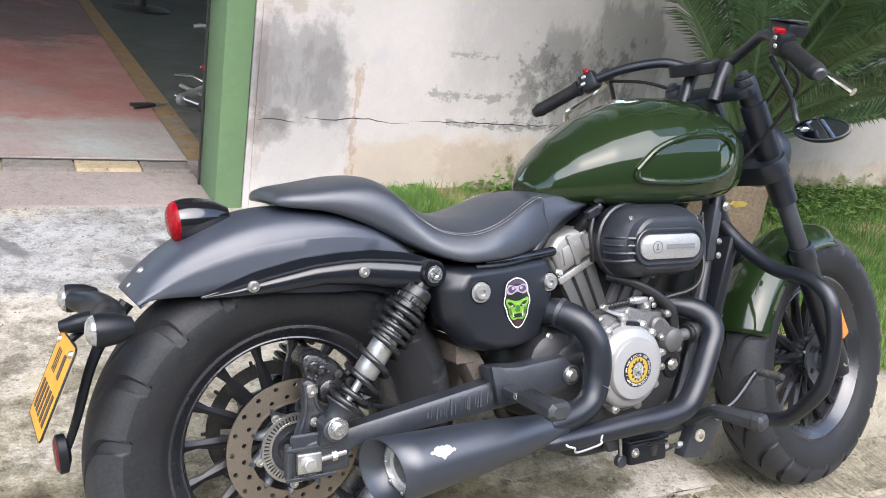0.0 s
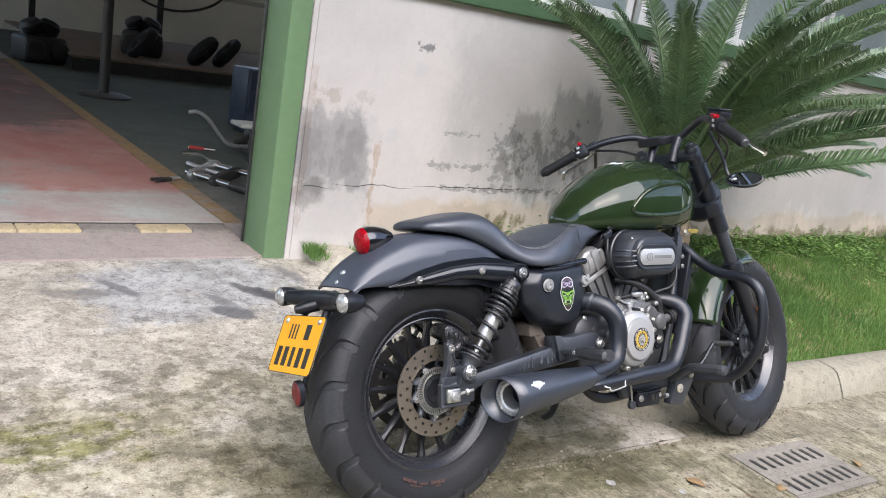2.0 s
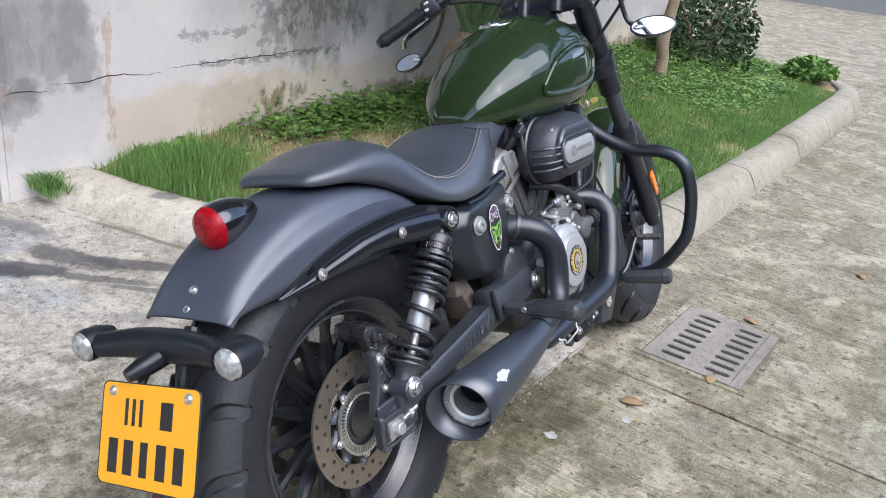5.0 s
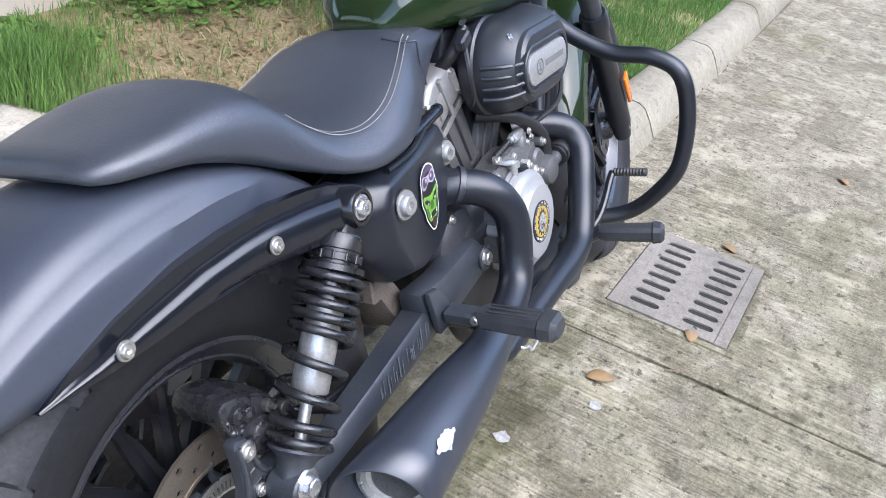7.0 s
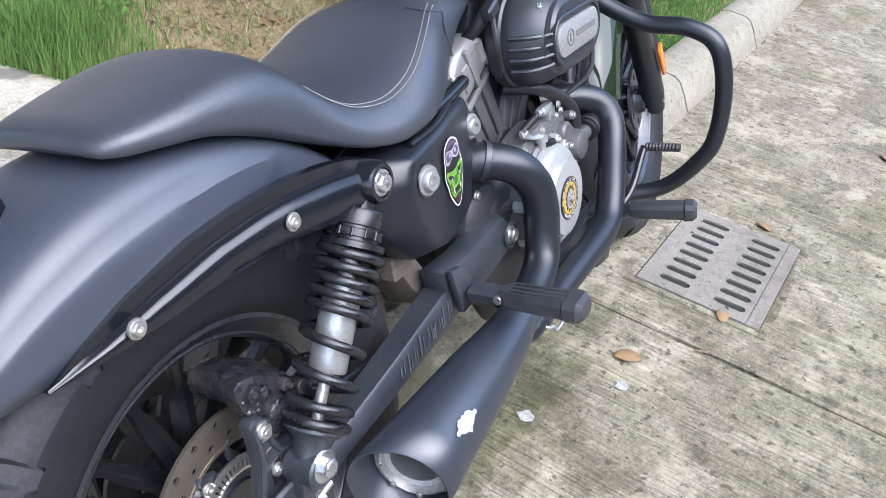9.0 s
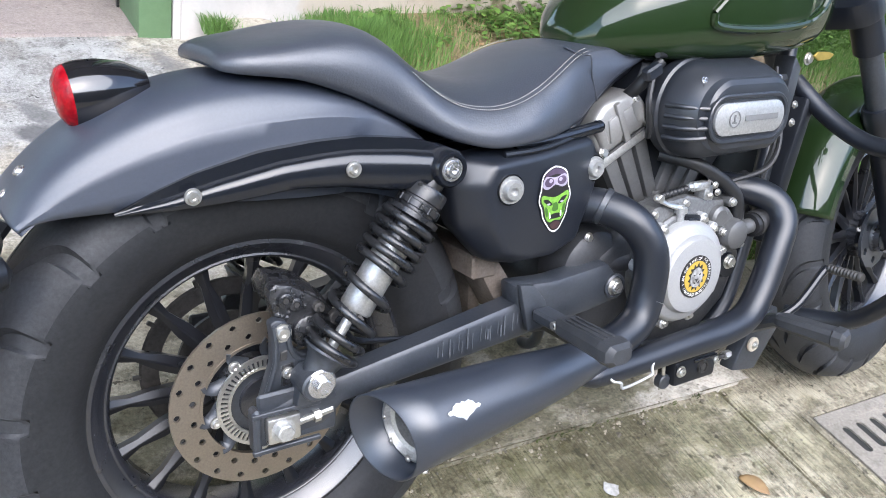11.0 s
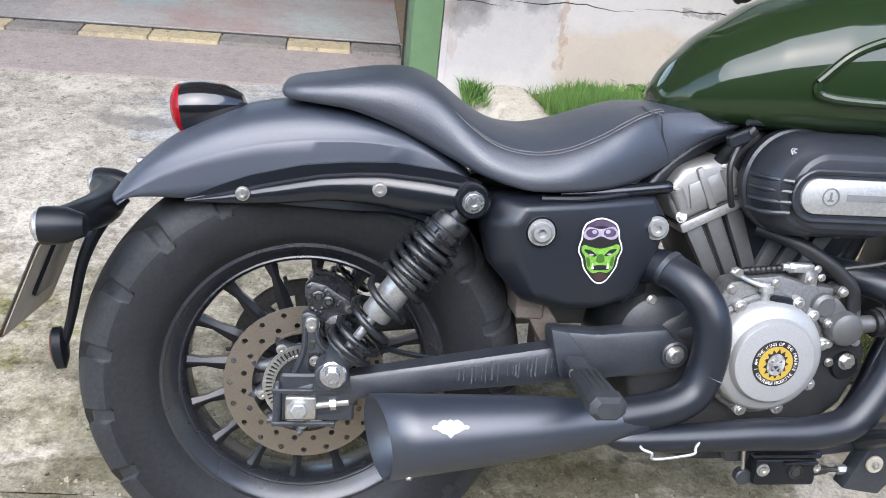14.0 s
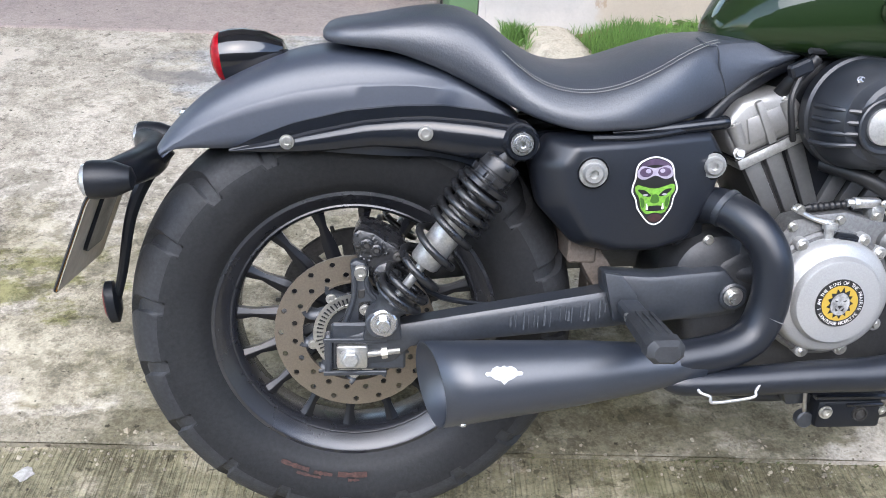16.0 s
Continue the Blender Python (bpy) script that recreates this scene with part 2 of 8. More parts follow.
def concrete(name, light, dark, groove=0.0, moss=0.0, speck=0.35, stain=None, patch=2.2, moss_colour=(0.16, 0.17, 0.05), relief=0.0012, patches=(), smears=(), pitted=1.0, grit_range=(0.72, 1.25), mottle=0.0):
    """Weathered concrete: patches, dark pits, moss and, where asked, broom grooves across the road."""
    m = bpy.data.materials.new(name)
    m.use_nodes = True
    t = m.node_tree
    t.nodes.clear()
    N, L = t.nodes.new, t.links.new
    out, b = N("ShaderNodeOutputMaterial"), N("ShaderNodeBsdfPrincipled")
    L(b.outputs[0], out.inputs[0])
    tc = N("ShaderNodeTexCoord")

    def noisy(s, detail=6.0, rough_=0.6, stretch=(1, 1, 1), off=(0, 0, 0)):
        mp, q = N("ShaderNodeMapping"), N("ShaderNodeTexNoise")
        mp.inputs["Scale"].default_value, mp.inputs["Location"].default_value = stretch, off
        L(tc.outputs["Object"], mp.inputs[0])
        q.inputs["Scale"].default_value, q.inputs["Detail"].default_value, q.inputs["Roughness"].default_value = s, detail, rough_
        L(mp.outputs[0], q.inputs["Vector"])
        return q.outputs["Fac"]

    def ramp(fac, lo, hi, a=0.0, c=1.0):
        r = N("ShaderNodeMapRange")
        for key, v in (("From Min", lo), ("From Max", hi), ("To Min", a), ("To Max", c)):
            r.inputs[key].default_value = v
        L(fac, r.inputs["Value"])
        return r.outputs[0]

    def mix(fac, a, c, kind="MIX"):
        x = N("ShaderNodeMix")
        x.data_type, x.blend_type = "RGBA", kind
        for sock, v in ((x.inputs[0], fac), (x.inputs[6], a), (x.inputs[7], c)):
            if isinstance(v, (int, float)):
                sock.default_value = v
            elif isinstance(v, tuple):
                sock.default_value = (*v[:3], 1)
            else:
                L(v, sock)
        return x.outputs[2]

    col = mix(ramp(noisy(patch, 9.0, 0.68), 0.36, 0.64), light, dark)
    mid = ramp(noisy(26.0, 8.0, 0.75, off=(3, 1, 0)), 0.5, 0.62)
    col = mix(mid, col, mix(speck, col, tuple(c * 0.45 for c in dark)))
    grit = ramp(noisy(150.0, 5.0, 0.8, off=(1, 7, 0)), 0.3, 0.7, *grit_range)
    gc = N("ShaderNodeCombineColor")
    for k in range(3):
        L(grit, gc.inputs[k])
    col = mix(1.0, col, gc.outputs[0], "MULTIPLY")
    if groove:
        lines = noisy(1.0, 3.0, 0.6, (105, 2.6, 1))
        worn = ramp(noisy(1.9, 9.0, 0.72, off=(7, 3, 0)), 0.40, 0.56, 0.05, 0.9)
        lined = mix(ramp(lines, 0.40, 0.48, 0.0, 1.0), mix(0.72, col, tuple(c * 0.3 for c in dark)), col)
        col = mix(worn, lined, col)
    if mottle:
        col = mix(ramp(noisy(6.0, 10.0, 0.8, off=(2, 9, 0)), 0.49, 0.59, 0.0, mottle), col, tuple(min(0.8, c * 1.22) for c in light))
        col = mix(ramp(noisy(9.0, 10.0, 0.82, off=(6, 1, 3)), 0.52, 0.62, 0.0, mottle), col, tuple(c * 0.62 for c in dark))
        col = mix(ramp(noisy(17.0, 10.0, 0.85, (1, 1.3, 1), (8, 2, 5)), 0.545, 0.615, 0.0, mottle * 0.85), col, tuple(c * 0.5 for c in dark))
        col = mix(ramp(noisy(34.0, 4.0, 0.6, off=(4, 4, 8)), 0.60, 0.65, 0.0, mottle), col, tuple(c * 0.42 for c in dark))
    pits = ramp(noisy(55.0, 3.0, 0.6, off=(9, 2, 4)), 0.66, 0.72, 0.0, pitted)
    col = mix(pits, col, tuple(c * 0.3 for c in dark))
    if moss:
        mask = ramp(noisy(1.3, 10.0, 0.75, off=(5, 5, 0)), 0.62 - moss, 0.74 - moss)
        col = mix(mask, col, mix(0.6, col, moss_colour))
    if stain:
        col = mix(ramp(noisy(stain[1], 8.0, 0.7, stain[2], stain[3]), stain[4], stain[4] + 0.09), col, stain[0])
    if patches:
        xyz = N("ShaderNodeSeparateXYZ")
        L(tc.outputs["Object"], xyz.inputs[0])
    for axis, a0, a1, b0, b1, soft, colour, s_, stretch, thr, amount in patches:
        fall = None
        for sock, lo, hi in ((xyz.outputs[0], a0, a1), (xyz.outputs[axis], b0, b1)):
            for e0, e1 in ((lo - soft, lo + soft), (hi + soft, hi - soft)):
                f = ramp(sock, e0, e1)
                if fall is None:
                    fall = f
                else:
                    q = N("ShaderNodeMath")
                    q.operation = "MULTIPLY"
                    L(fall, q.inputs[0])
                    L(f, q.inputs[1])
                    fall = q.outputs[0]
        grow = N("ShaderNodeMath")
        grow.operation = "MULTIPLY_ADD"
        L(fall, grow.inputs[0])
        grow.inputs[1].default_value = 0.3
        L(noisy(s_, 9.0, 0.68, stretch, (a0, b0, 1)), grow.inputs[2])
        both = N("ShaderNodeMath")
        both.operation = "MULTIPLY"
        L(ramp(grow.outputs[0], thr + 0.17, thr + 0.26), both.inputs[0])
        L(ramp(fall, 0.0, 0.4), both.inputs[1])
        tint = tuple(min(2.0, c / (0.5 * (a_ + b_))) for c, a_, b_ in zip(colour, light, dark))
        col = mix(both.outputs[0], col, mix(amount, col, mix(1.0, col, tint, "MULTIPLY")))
    for cx, cy, turn, length, width, colour, amount in smears:
        mp = N("ShaderNodeMapping")
        mp.vector_type = "TEXTURE"
        mp.inputs["Location"].default_value = (cx, cy, 0)
        mp.inputs["Rotation"].default_value = (0, 0, radians(turn))
        mp.inputs["Scale"].default_value = (length / 2, width / 2, 20)
        L(tc.outputs["Object"], mp.inputs[0])
        wob = N("ShaderNodeTexNoise")
        wob.inputs["Scale"].default_value, wob.inputs["Detail"].default_value, wob.inputs["Roughness"].default_value = 12.0, 10.0, 0.72
        L(tc.outputs["Object"], wob.inputs["Vector"])
        mid_, add, ln = N("ShaderNodeVectorMath"), N("ShaderNodeVectorMath"), N("ShaderNodeVectorMath")
        mid_.operation, add.operation, ln.operation = "SUBTRACT", "MULTIPLY_ADD", "LENGTH"
        L(wob.outputs["Color"], mid_.inputs[0])
        mid_.inputs[1].default_value = (0.5, 0.5, 0.5)
        L(mid_.outputs[0], add.inputs[0])
        add.inputs[1].default_value = (0.9, 2.3, 0)
        L(mp.outputs[0], add.inputs[2])
        L(add.outputs[0], ln.inputs[0])
        col = mix(ramp(ln.outputs["Value"], 1.05, 0.68, 0.0, amount), col, colour)
    L(col, b.inputs["Base Color"])
    b.inputs["Roughness"].default_value = 0.86
    b.inputs["Specular IOR Level"].default_value = 0.3
    bp = N("ShaderNodeBump")
    bp.inputs["Distance"].default_value = relief
    bp.inputs["Strength"].default_value = 0.9
    L(noisy(70.0, 8.0, 0.75), bp.inputs["Height"])
    last = bp
    if groove:
        bg = N("ShaderNodeBump")
        bg.inputs["Distance"].default_value = groove
        L(ramp(lines, 0.42, 0.58), bg.inputs["Height"])
        L(bp.outputs[0], bg.inputs["Normal"])
        last = bg
    L(last.outputs[0], b.inputs["Normal"])
    return m


ROADMAT = concrete("brushed_concrete_road", (0.38, 0.34, 0.25), (0.225, 0.195, 0.135), groove=0.0045, moss=0.05, moss_colour=(0.13, 0.12, 0.045), speck=0.5, mottle=0.85, grit_range=(0.42, 1.5), relief=0.002, patches=[
    (1, 0.3, 2.2, -0.9, -0.02, 0.2, (0.20, 0.18, 0.11), 5.0, (1.0, 1.0, 1), 0.54, 0.6),
    # darker olive strip along the driveway foot, passing below the motorcycle
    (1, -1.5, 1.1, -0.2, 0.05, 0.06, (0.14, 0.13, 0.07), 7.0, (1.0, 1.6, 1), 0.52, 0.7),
    (1, 1.24, 1.36, -0.78, -0.68, 0.05, (0.55, 0.53, 0.46), 18.0, (1.0, 1.0, 1), 0.5, 0.5)])
APRONMAT = concrete("worn_concrete_apron", (0.495, 0.458, 0.395), (0.335, 0.302, 0.245), moss=0.0, speck=0.55, mottle=0.6, patch=3.2, grit_range=(0.5, 1.42), smears=[
    (-0.561, 1.325, -8, 0.26, 0.10, (0.15, 0.145, 0.14), 0.6),
    (-0.40, 1.355, -55, 0.22, 0.06, (0.08, 0.08, 0.085), 0.65),
    (-0.44, 1.32, -10, 0.30, 0.05, (0.16, 0.155, 0.155), 0.6),
    (-0.054, 1.115, -30, 0.20, 0.10, (0.09, 0.09, 0.095), 0.85),
    (-0.06, 1.20, -55, 0.20, 0.06, (0.11, 0.11, 0.115), 0.6),
    (0.10, 1.27, -46, 0.34, 0.08, (0.07, 0.07, 0.075), 0.8),
    (0.18, 1.22, -40, 0.30, 0.09, (0.06, 0.06, 0.065), 0.85),
    (0.315, 1.20, -60, 0.32, 0.10, (0.06, 0.06, 0.065), 0.75),
    (0.43, 1.06, -52, 0.36, 0.06, (0.06, 0.06, 0.065), 0.75),
    (0.30, 1.06, -50, 0.34, 0.045, (0.07, 0.07, 0.075), 0.7),
    (0.31, 1.42, -70, 0.22, 0.08, (0.14, 0.14, 0.15), 0.6),
    (0.365, 0.93, -52, 0.30, 0.03, (0.07, 0.07, 0.075), 0.6),
    (0.25, 0.86, -40, 0.14, 0.07, (0.17, 0.165, 0.16), 0.5),
    (0.62, 1.005, -68.5, 1.0, 0.024, (0.15, 0.14, 0.11), 0.75)], patches=[
    (1, -0.55, 0.3, 1.05, 1.55, 0.2, (0.31, 0.325, 0.345), 2.6, (1.0, 1.2, 1), 0.44, 0.6),
    (1, -3.0, 0.7, 0.02, 0.75, 0.2, (0.30, 0.27, 0.18), 4.0, (1.0, 1.3, 1), 0.50, 0.55),
    (1, -1.6, 0.3, 0.05, 1.0, 0.2, (0.17, 0.155, 0.12), 12.0, (1.0, 1.2, 1), 0.60, 0.7),
    (1, -1.3, -0.45, 0.28, 0.62, 0.14, (0.17, 0.17, 0.05), 9.0, (1.0, 1.9, 1), 0.56, 0.75),
    # darker band on the lower driveway, beside and below the motorcycle
    (1, -0.5, 0.9, -0.06, 0.32, 0.12, (0.19, 0.175, 0.115), 6.0, (1.0, 1.5, 1), 0.48, 0.7),
    (1, -3.0, 0.95, -0.05, 0.14, 0.06, (0.19, 0.17, 0.115), 7.0, (1.0, 2.0, 1), 0.50, 0.75)])
KERBMAT = concrete("kerb_concrete", (0.56, 0.515, 0.43), (0.45, 0.41, 0.33), speck=0.35, moss=0.05, moss_colour=(0.18, 0.16, 0.09), mottle=0.35, smears=[(0.70, 1.27, -20, 0.12, 0.06, (0.12, 0.12, 0.12), 0.7)], patches=[(1, 1.15, 9.0, -3.0, 0.9, 0.5, (0.25, 0.228, 0.172), 2.5, (1, 1, 1), 0.30, 0.85)])
STRIPMAT = concrete("pinkish_screed", (0.42, 0.36, 0.33), (0.34, 0.29, 0.27), speck=0.25)
GARAGEMAT = concrete("grey_garage_floor", (0.42, 0.385, 0.36), (0.33, 0.3, 0.28), speck=0.2, relief=0.0004)
# floor paints turn greyer towards the door; the red one darkens at the back
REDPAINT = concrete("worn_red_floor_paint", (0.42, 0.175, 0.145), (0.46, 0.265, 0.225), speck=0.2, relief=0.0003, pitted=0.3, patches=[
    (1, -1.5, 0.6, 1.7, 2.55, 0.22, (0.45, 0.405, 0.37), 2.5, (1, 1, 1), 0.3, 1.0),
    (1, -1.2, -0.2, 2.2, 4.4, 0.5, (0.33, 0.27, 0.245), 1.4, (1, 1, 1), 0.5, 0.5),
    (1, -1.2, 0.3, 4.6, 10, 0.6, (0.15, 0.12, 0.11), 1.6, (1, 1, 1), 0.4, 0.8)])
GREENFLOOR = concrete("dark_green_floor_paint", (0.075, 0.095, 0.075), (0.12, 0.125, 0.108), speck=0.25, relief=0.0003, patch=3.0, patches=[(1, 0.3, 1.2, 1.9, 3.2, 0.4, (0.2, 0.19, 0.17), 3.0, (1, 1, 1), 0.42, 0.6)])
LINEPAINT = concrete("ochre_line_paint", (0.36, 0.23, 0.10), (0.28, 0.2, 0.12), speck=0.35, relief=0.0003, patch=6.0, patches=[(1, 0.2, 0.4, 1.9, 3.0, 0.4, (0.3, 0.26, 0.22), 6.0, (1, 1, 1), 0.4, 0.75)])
SILLYELLOW = concrete("chipped_yellow_paint", (0.56, 0.46, 0.28), (0.45, 0.38, 0.27), speck=0.4, mottle=0.3)
SILLGREY = concrete("worn_dark_sill_paint", (0.3, 0.27, 0.24), (0.22, 0.2, 0.18), speck=0.4)
GREENPAINT = material("light_green_paint", (0.150, 0.248, 0.125), 0.5, second=(0.125, 0.21, 0.105), scale=3, grain=40, grain_amount=0.06, bump=0.0002, bump_scale=40, third=(0.42, 0.46, 0.34), third_scale=34, third_at=0.76)
SILLPAINT = material("dark_green_sill_paint", (0.06, 0.12, 0.055), 0.55, scale=6, bump=0.0004, bump_scale=50)
DARKSTEEL = material("dark_greasy_steel", (0.05, 0.05, 0.05), 0.5, 0.6, second=(0.12, 0.11, 0.1), scale=20, grain=120, grain_amount=0.3)
SOIL = material("damp_brown_soil", (0.20, 0.155, 0.08), 0.95, second=(0.33, 0.265, 0.145), scale=9, amount=1.0, grain=80, grain_amount=0.4, bump=0.012, bump_scale=30)
GRASSMAT = material("lawn_grass", (0.080, 0.182, 0.040), 0.6, second=(0.165, 0.275, 0.068), scale=2.5, amount=1.0, grain=30, island=0.35, spec=0.3)
WEEDMAT = material("weed_leaves", (0.075, 0.165, 0.03), 0.55, second=(0.15, 0.25, 0.05), scale=6, amount=1.0, island=0.4, spec=0.35)
STRAWMAT = material("dry_grass", (0.4, 0.33, 0.17), 0.8, second=(0.3, 0.25, 0.12), scale=6, island=0.3)
PALMMAT = material("cycad_leaf", (0.062, 0.125, 0.055), 0.33, second=(0.13, 0.20, 0.09), scale=4, amount=1.0, island=0.45, spec=0.6)
BARK = material("brown_bark", (0.19, 0.14, 0.09), 0.9, second=(0.28, 0.22, 0.15), scale=18, grain=90, grain_amount=0.35, bump=0.006, bump_scale=40)

ENV = pose(0, 0, 0)                # the house front runs along x
ROAD = pose(0, 0, 0, 0, 0, -2.6)   # the road runs 2.6 degrees off the house
FACE, FLOOR = 1.575, 0.175         # line of the house front, level of the workshop floor
STRIP, SILL = 1.605, 1.957         # where the screed strip and the door sill begin


def setting(name, g, mat, label="", category="", sharp=30):
    ob = mesh_ob(name, g, mat, None, sharp)
    ob.matrix_basis = ENV
    return tagged(ob, label, category, kind="structure")


def slab(x0, x1, y0, y1, z0, z1, bevel=0.0):
    return box(x1 - x0, y1 - y0, z1 - z0, bevel, 1, ((x0 + x1) / 2, (y0 + y1) / 2, (z0 + z1) / 2))


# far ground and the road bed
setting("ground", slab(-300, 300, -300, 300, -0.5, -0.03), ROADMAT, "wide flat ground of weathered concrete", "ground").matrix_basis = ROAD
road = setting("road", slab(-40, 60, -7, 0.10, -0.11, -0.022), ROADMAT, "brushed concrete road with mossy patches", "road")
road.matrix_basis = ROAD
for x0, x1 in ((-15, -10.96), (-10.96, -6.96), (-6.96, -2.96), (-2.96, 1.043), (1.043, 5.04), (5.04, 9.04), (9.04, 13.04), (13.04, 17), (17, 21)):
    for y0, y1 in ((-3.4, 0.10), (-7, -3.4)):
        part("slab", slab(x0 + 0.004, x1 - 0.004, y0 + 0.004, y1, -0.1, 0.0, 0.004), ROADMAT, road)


def foot(u):
    """Line along which the driveway meets the road."""
    return 0.005 - 0.045 * u


def apron_z(v):
    return 0.012 + 0.143 * min(1.0, max(0.0, v / STRIP)) ** 1.3


# line of the kerb's outer foot: along the driveway, round the corner, along the road
KERB = [(0.43, 1.62), (0.495, 1.42), (0.622, 1.08), (0.77, 0.62), (0.87, 0.34), (0.955, 0.17), (1.08, 0.085), (1.35, 0.035), (1.8, 0.003)]
KERBROAD = [(0.955, 0.17), (1.08, 0.085), (1.35, 0.035), (1.8, 0.003), (2.3, -0.02), (3.7, -0.075), (5.9, -0.11), (7.0, -0.11)]


def kerb_back(u):
    """The lawn's edge behind the kerb along the road."""
    return float(np.interp(u, [p[0] for p in KERBROAD], [p[1] for p in KERBROAD])) + 0.195


def flare(v):
    return float(np.interp(v, [p[1] for p in KERB[:7]][::-1], [p[0] for p in KERB[:7]][::-1]))


g = Geo()
rows = []
for i in range(32):
    row = []
    for k in range(81):
        e = flare(STRIP * i / 31) + 0.05
        u = -9 + (e + 9) * (1 - (1 - k / 80) ** 2.2)
        v = foot(u) + (STRIP - foot(u)) * i / 31
        row.append((u, v, apron_z(v) + 0.004 * noise.noise((k * 0.5, v * 3, 0))))
    rows.append(row)
loft(rows, g, caps=False, closed=False)
g.add([(-9, foot(-9), -0.1), (1.1, foot(1.1), -0.1), (1.1, foot(1.1), 0.010), (-9, foot(-9), 0.010)], [(0, 1, 2, 3)])
setting("driveway", g, APRONMAT, "worn pale concrete driveway sloping up to the workshop", "driveway")
setting("threshold", slab(-9, 0.25, STRIP - 0.005, SILL + 0.115, -0.05, FLOOR - 0.012).join(slab(0.25, 0.5, STRIP - 0.005, 1.9, -0.05, 0.149)), STRIPMAT, "pinkish screed strip before the workshop door", "threshold")
setting("floor", slab(-9, 7, SILL + 0.115, 14, -0.05, FLOOR), GARAGEMAT, "dusty grey concrete workshop floor", "floor")
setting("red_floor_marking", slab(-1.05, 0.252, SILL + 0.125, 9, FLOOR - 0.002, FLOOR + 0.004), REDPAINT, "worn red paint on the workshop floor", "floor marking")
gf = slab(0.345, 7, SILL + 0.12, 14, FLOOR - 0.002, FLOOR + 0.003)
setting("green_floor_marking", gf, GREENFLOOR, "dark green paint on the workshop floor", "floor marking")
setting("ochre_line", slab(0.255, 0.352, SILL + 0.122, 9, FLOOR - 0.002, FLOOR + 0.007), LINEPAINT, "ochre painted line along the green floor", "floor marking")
sill = setting("door_sill", slab(-9, 0.25, SILL + 0.101, SILL + 0.113, FLOOR - 0.05, FLOOR + 0.001), DARKSTEEL, "steel door track in the floor", "door track")
for a, c, yellow in ((-2.3, -2.07, 0), (-2.07, -1.6, 1), (-1.6, -1.36, 0), (-1.36, -1.116, 1), (-1.116, -0.878, 0), (-0.878, -0.644, 1), (-0.644, -0.40, 1), (-0.40, -0.164, 0), (-0.164, 0.066, 1), (0.066, 0.25, 0)):
    part("sill_block", slab(a + 0.002, c - 0.002, SILL, SILL + 0.098, FLOOR - 0.03, FLOOR + 0.001, 0.003), SILLYELLOW if yellow else SILLGREY, sill, "chipped yellow block" if yellow else "")

# kerb stones
kerb = setting("kerb", slab(0.9, 1.0, 0.10, 0.12, -0.1, -0.05), KERBMAT, "cast concrete kerb round the lawn", "kerb")
line = spline([(x, y, 0) for x, y in KERB] + [(2.3, -0.02, 0), (3.7, -0.075, 0)], 10) + spline([(5.9, -0.11, 0), (6.3, -0.08, 0), (6.62, 0.1, 0), (6.75, 0.5, 0), (6.78, 1.2, 0), (6.78, 1.6, 0)], 8)
pts, acc = [line[0]], [0.0]
for p in line[1:]:
    d = (p - pts[-1]).length
    k = max(1, int(d / 0.06))
    q = pts[-1].copy()
    for i in range(1, k + 1):
        pts.append(q.lerp(p, i / k))
        acc.append(acc[-1] + d / k)


def kerb_ring(i):
    p = pts[i]
    d = (pts[min(i + 1, len(pts) - 1)] - pts[max(i - 1, 0)]).normalized()
    n = Vector((-d.y, d.x, 0))
    base = apron_z(p.y) if p.x < 1.05 else 0.0
    top = max(0.105, base + 0.055) + 0.006 * noise.noise((acc[i] * 4, 3, 0))
    w = 0.004 * noise.noise((acc[i] * 7, 9, 0))
    k_ = min(1.0, max(0.0, (1.0 - p.x) / 0.2))
    top += 0.012 * k_
    prof = [(0.0, base - 0.08), (0.004, base - 0.0), (0.035 + w, base + 0.55 * (top - base)), (0.06 + w, top - 0.012), (0.085, top), (0.15, top + 0.004), (0.185, top - 0.004), (0.20, top - 0.02), (0.205, base - 0.08)]
    ease = [(o * (1 - 0.5 * k_) if o < 0.09 else o, z) for o, z in prof]
    return [(p.x + n.x * o, p.y + n.y * o, z) for o, z in ease]


i, stones = 0, 0
while i < len(pts) - 3 and acc[i] < 26:
    j = i
    want = random.uniform(0.75, 1.0)
    while j < len(pts) - 2 and acc[j] - acc[i] < want:
        j += 1
    ring_list = [kerb_ring(k) for k in range(i, j + 1)]
    ring_list[-1] = [tuple(Vector(p).lerp(Vector(q), 0.16)) for p, q in zip(ring_list[-1], ring_list[-2])]
    g = loft(ring_list)
    part("kerb_stone", g, KERBMAT, kerb, sharp=50)
    i = j
    stones += 1
    if stones > 40:
        break


def inner(v):
    return flare(v) + 0.19 if v < 1.7 else 0.6


def bed_z(u, v):
    f = min(1.0, max(0.0, (v - 0.2) / (FACE - 0.2), 0.75 - (u - inner(v)) * 2 if u < 1.6 and v > 0.5 else 0))
    full = 0.085 + 0.16 * f + 0.02 * noise.noise((u * 1.7, v * 1.7, 0))
    near = min(1.0, max(0.0, (u - inner(v)) / 0.22)) if v > 0.16 and u < 2.0 else 1.0
    edge = max(0.105, apron_z(v) + 0.055) - 0.004
    return edge + (full - edge) * near * near * (3 - 2 * near)


g = Geo()
rows = []
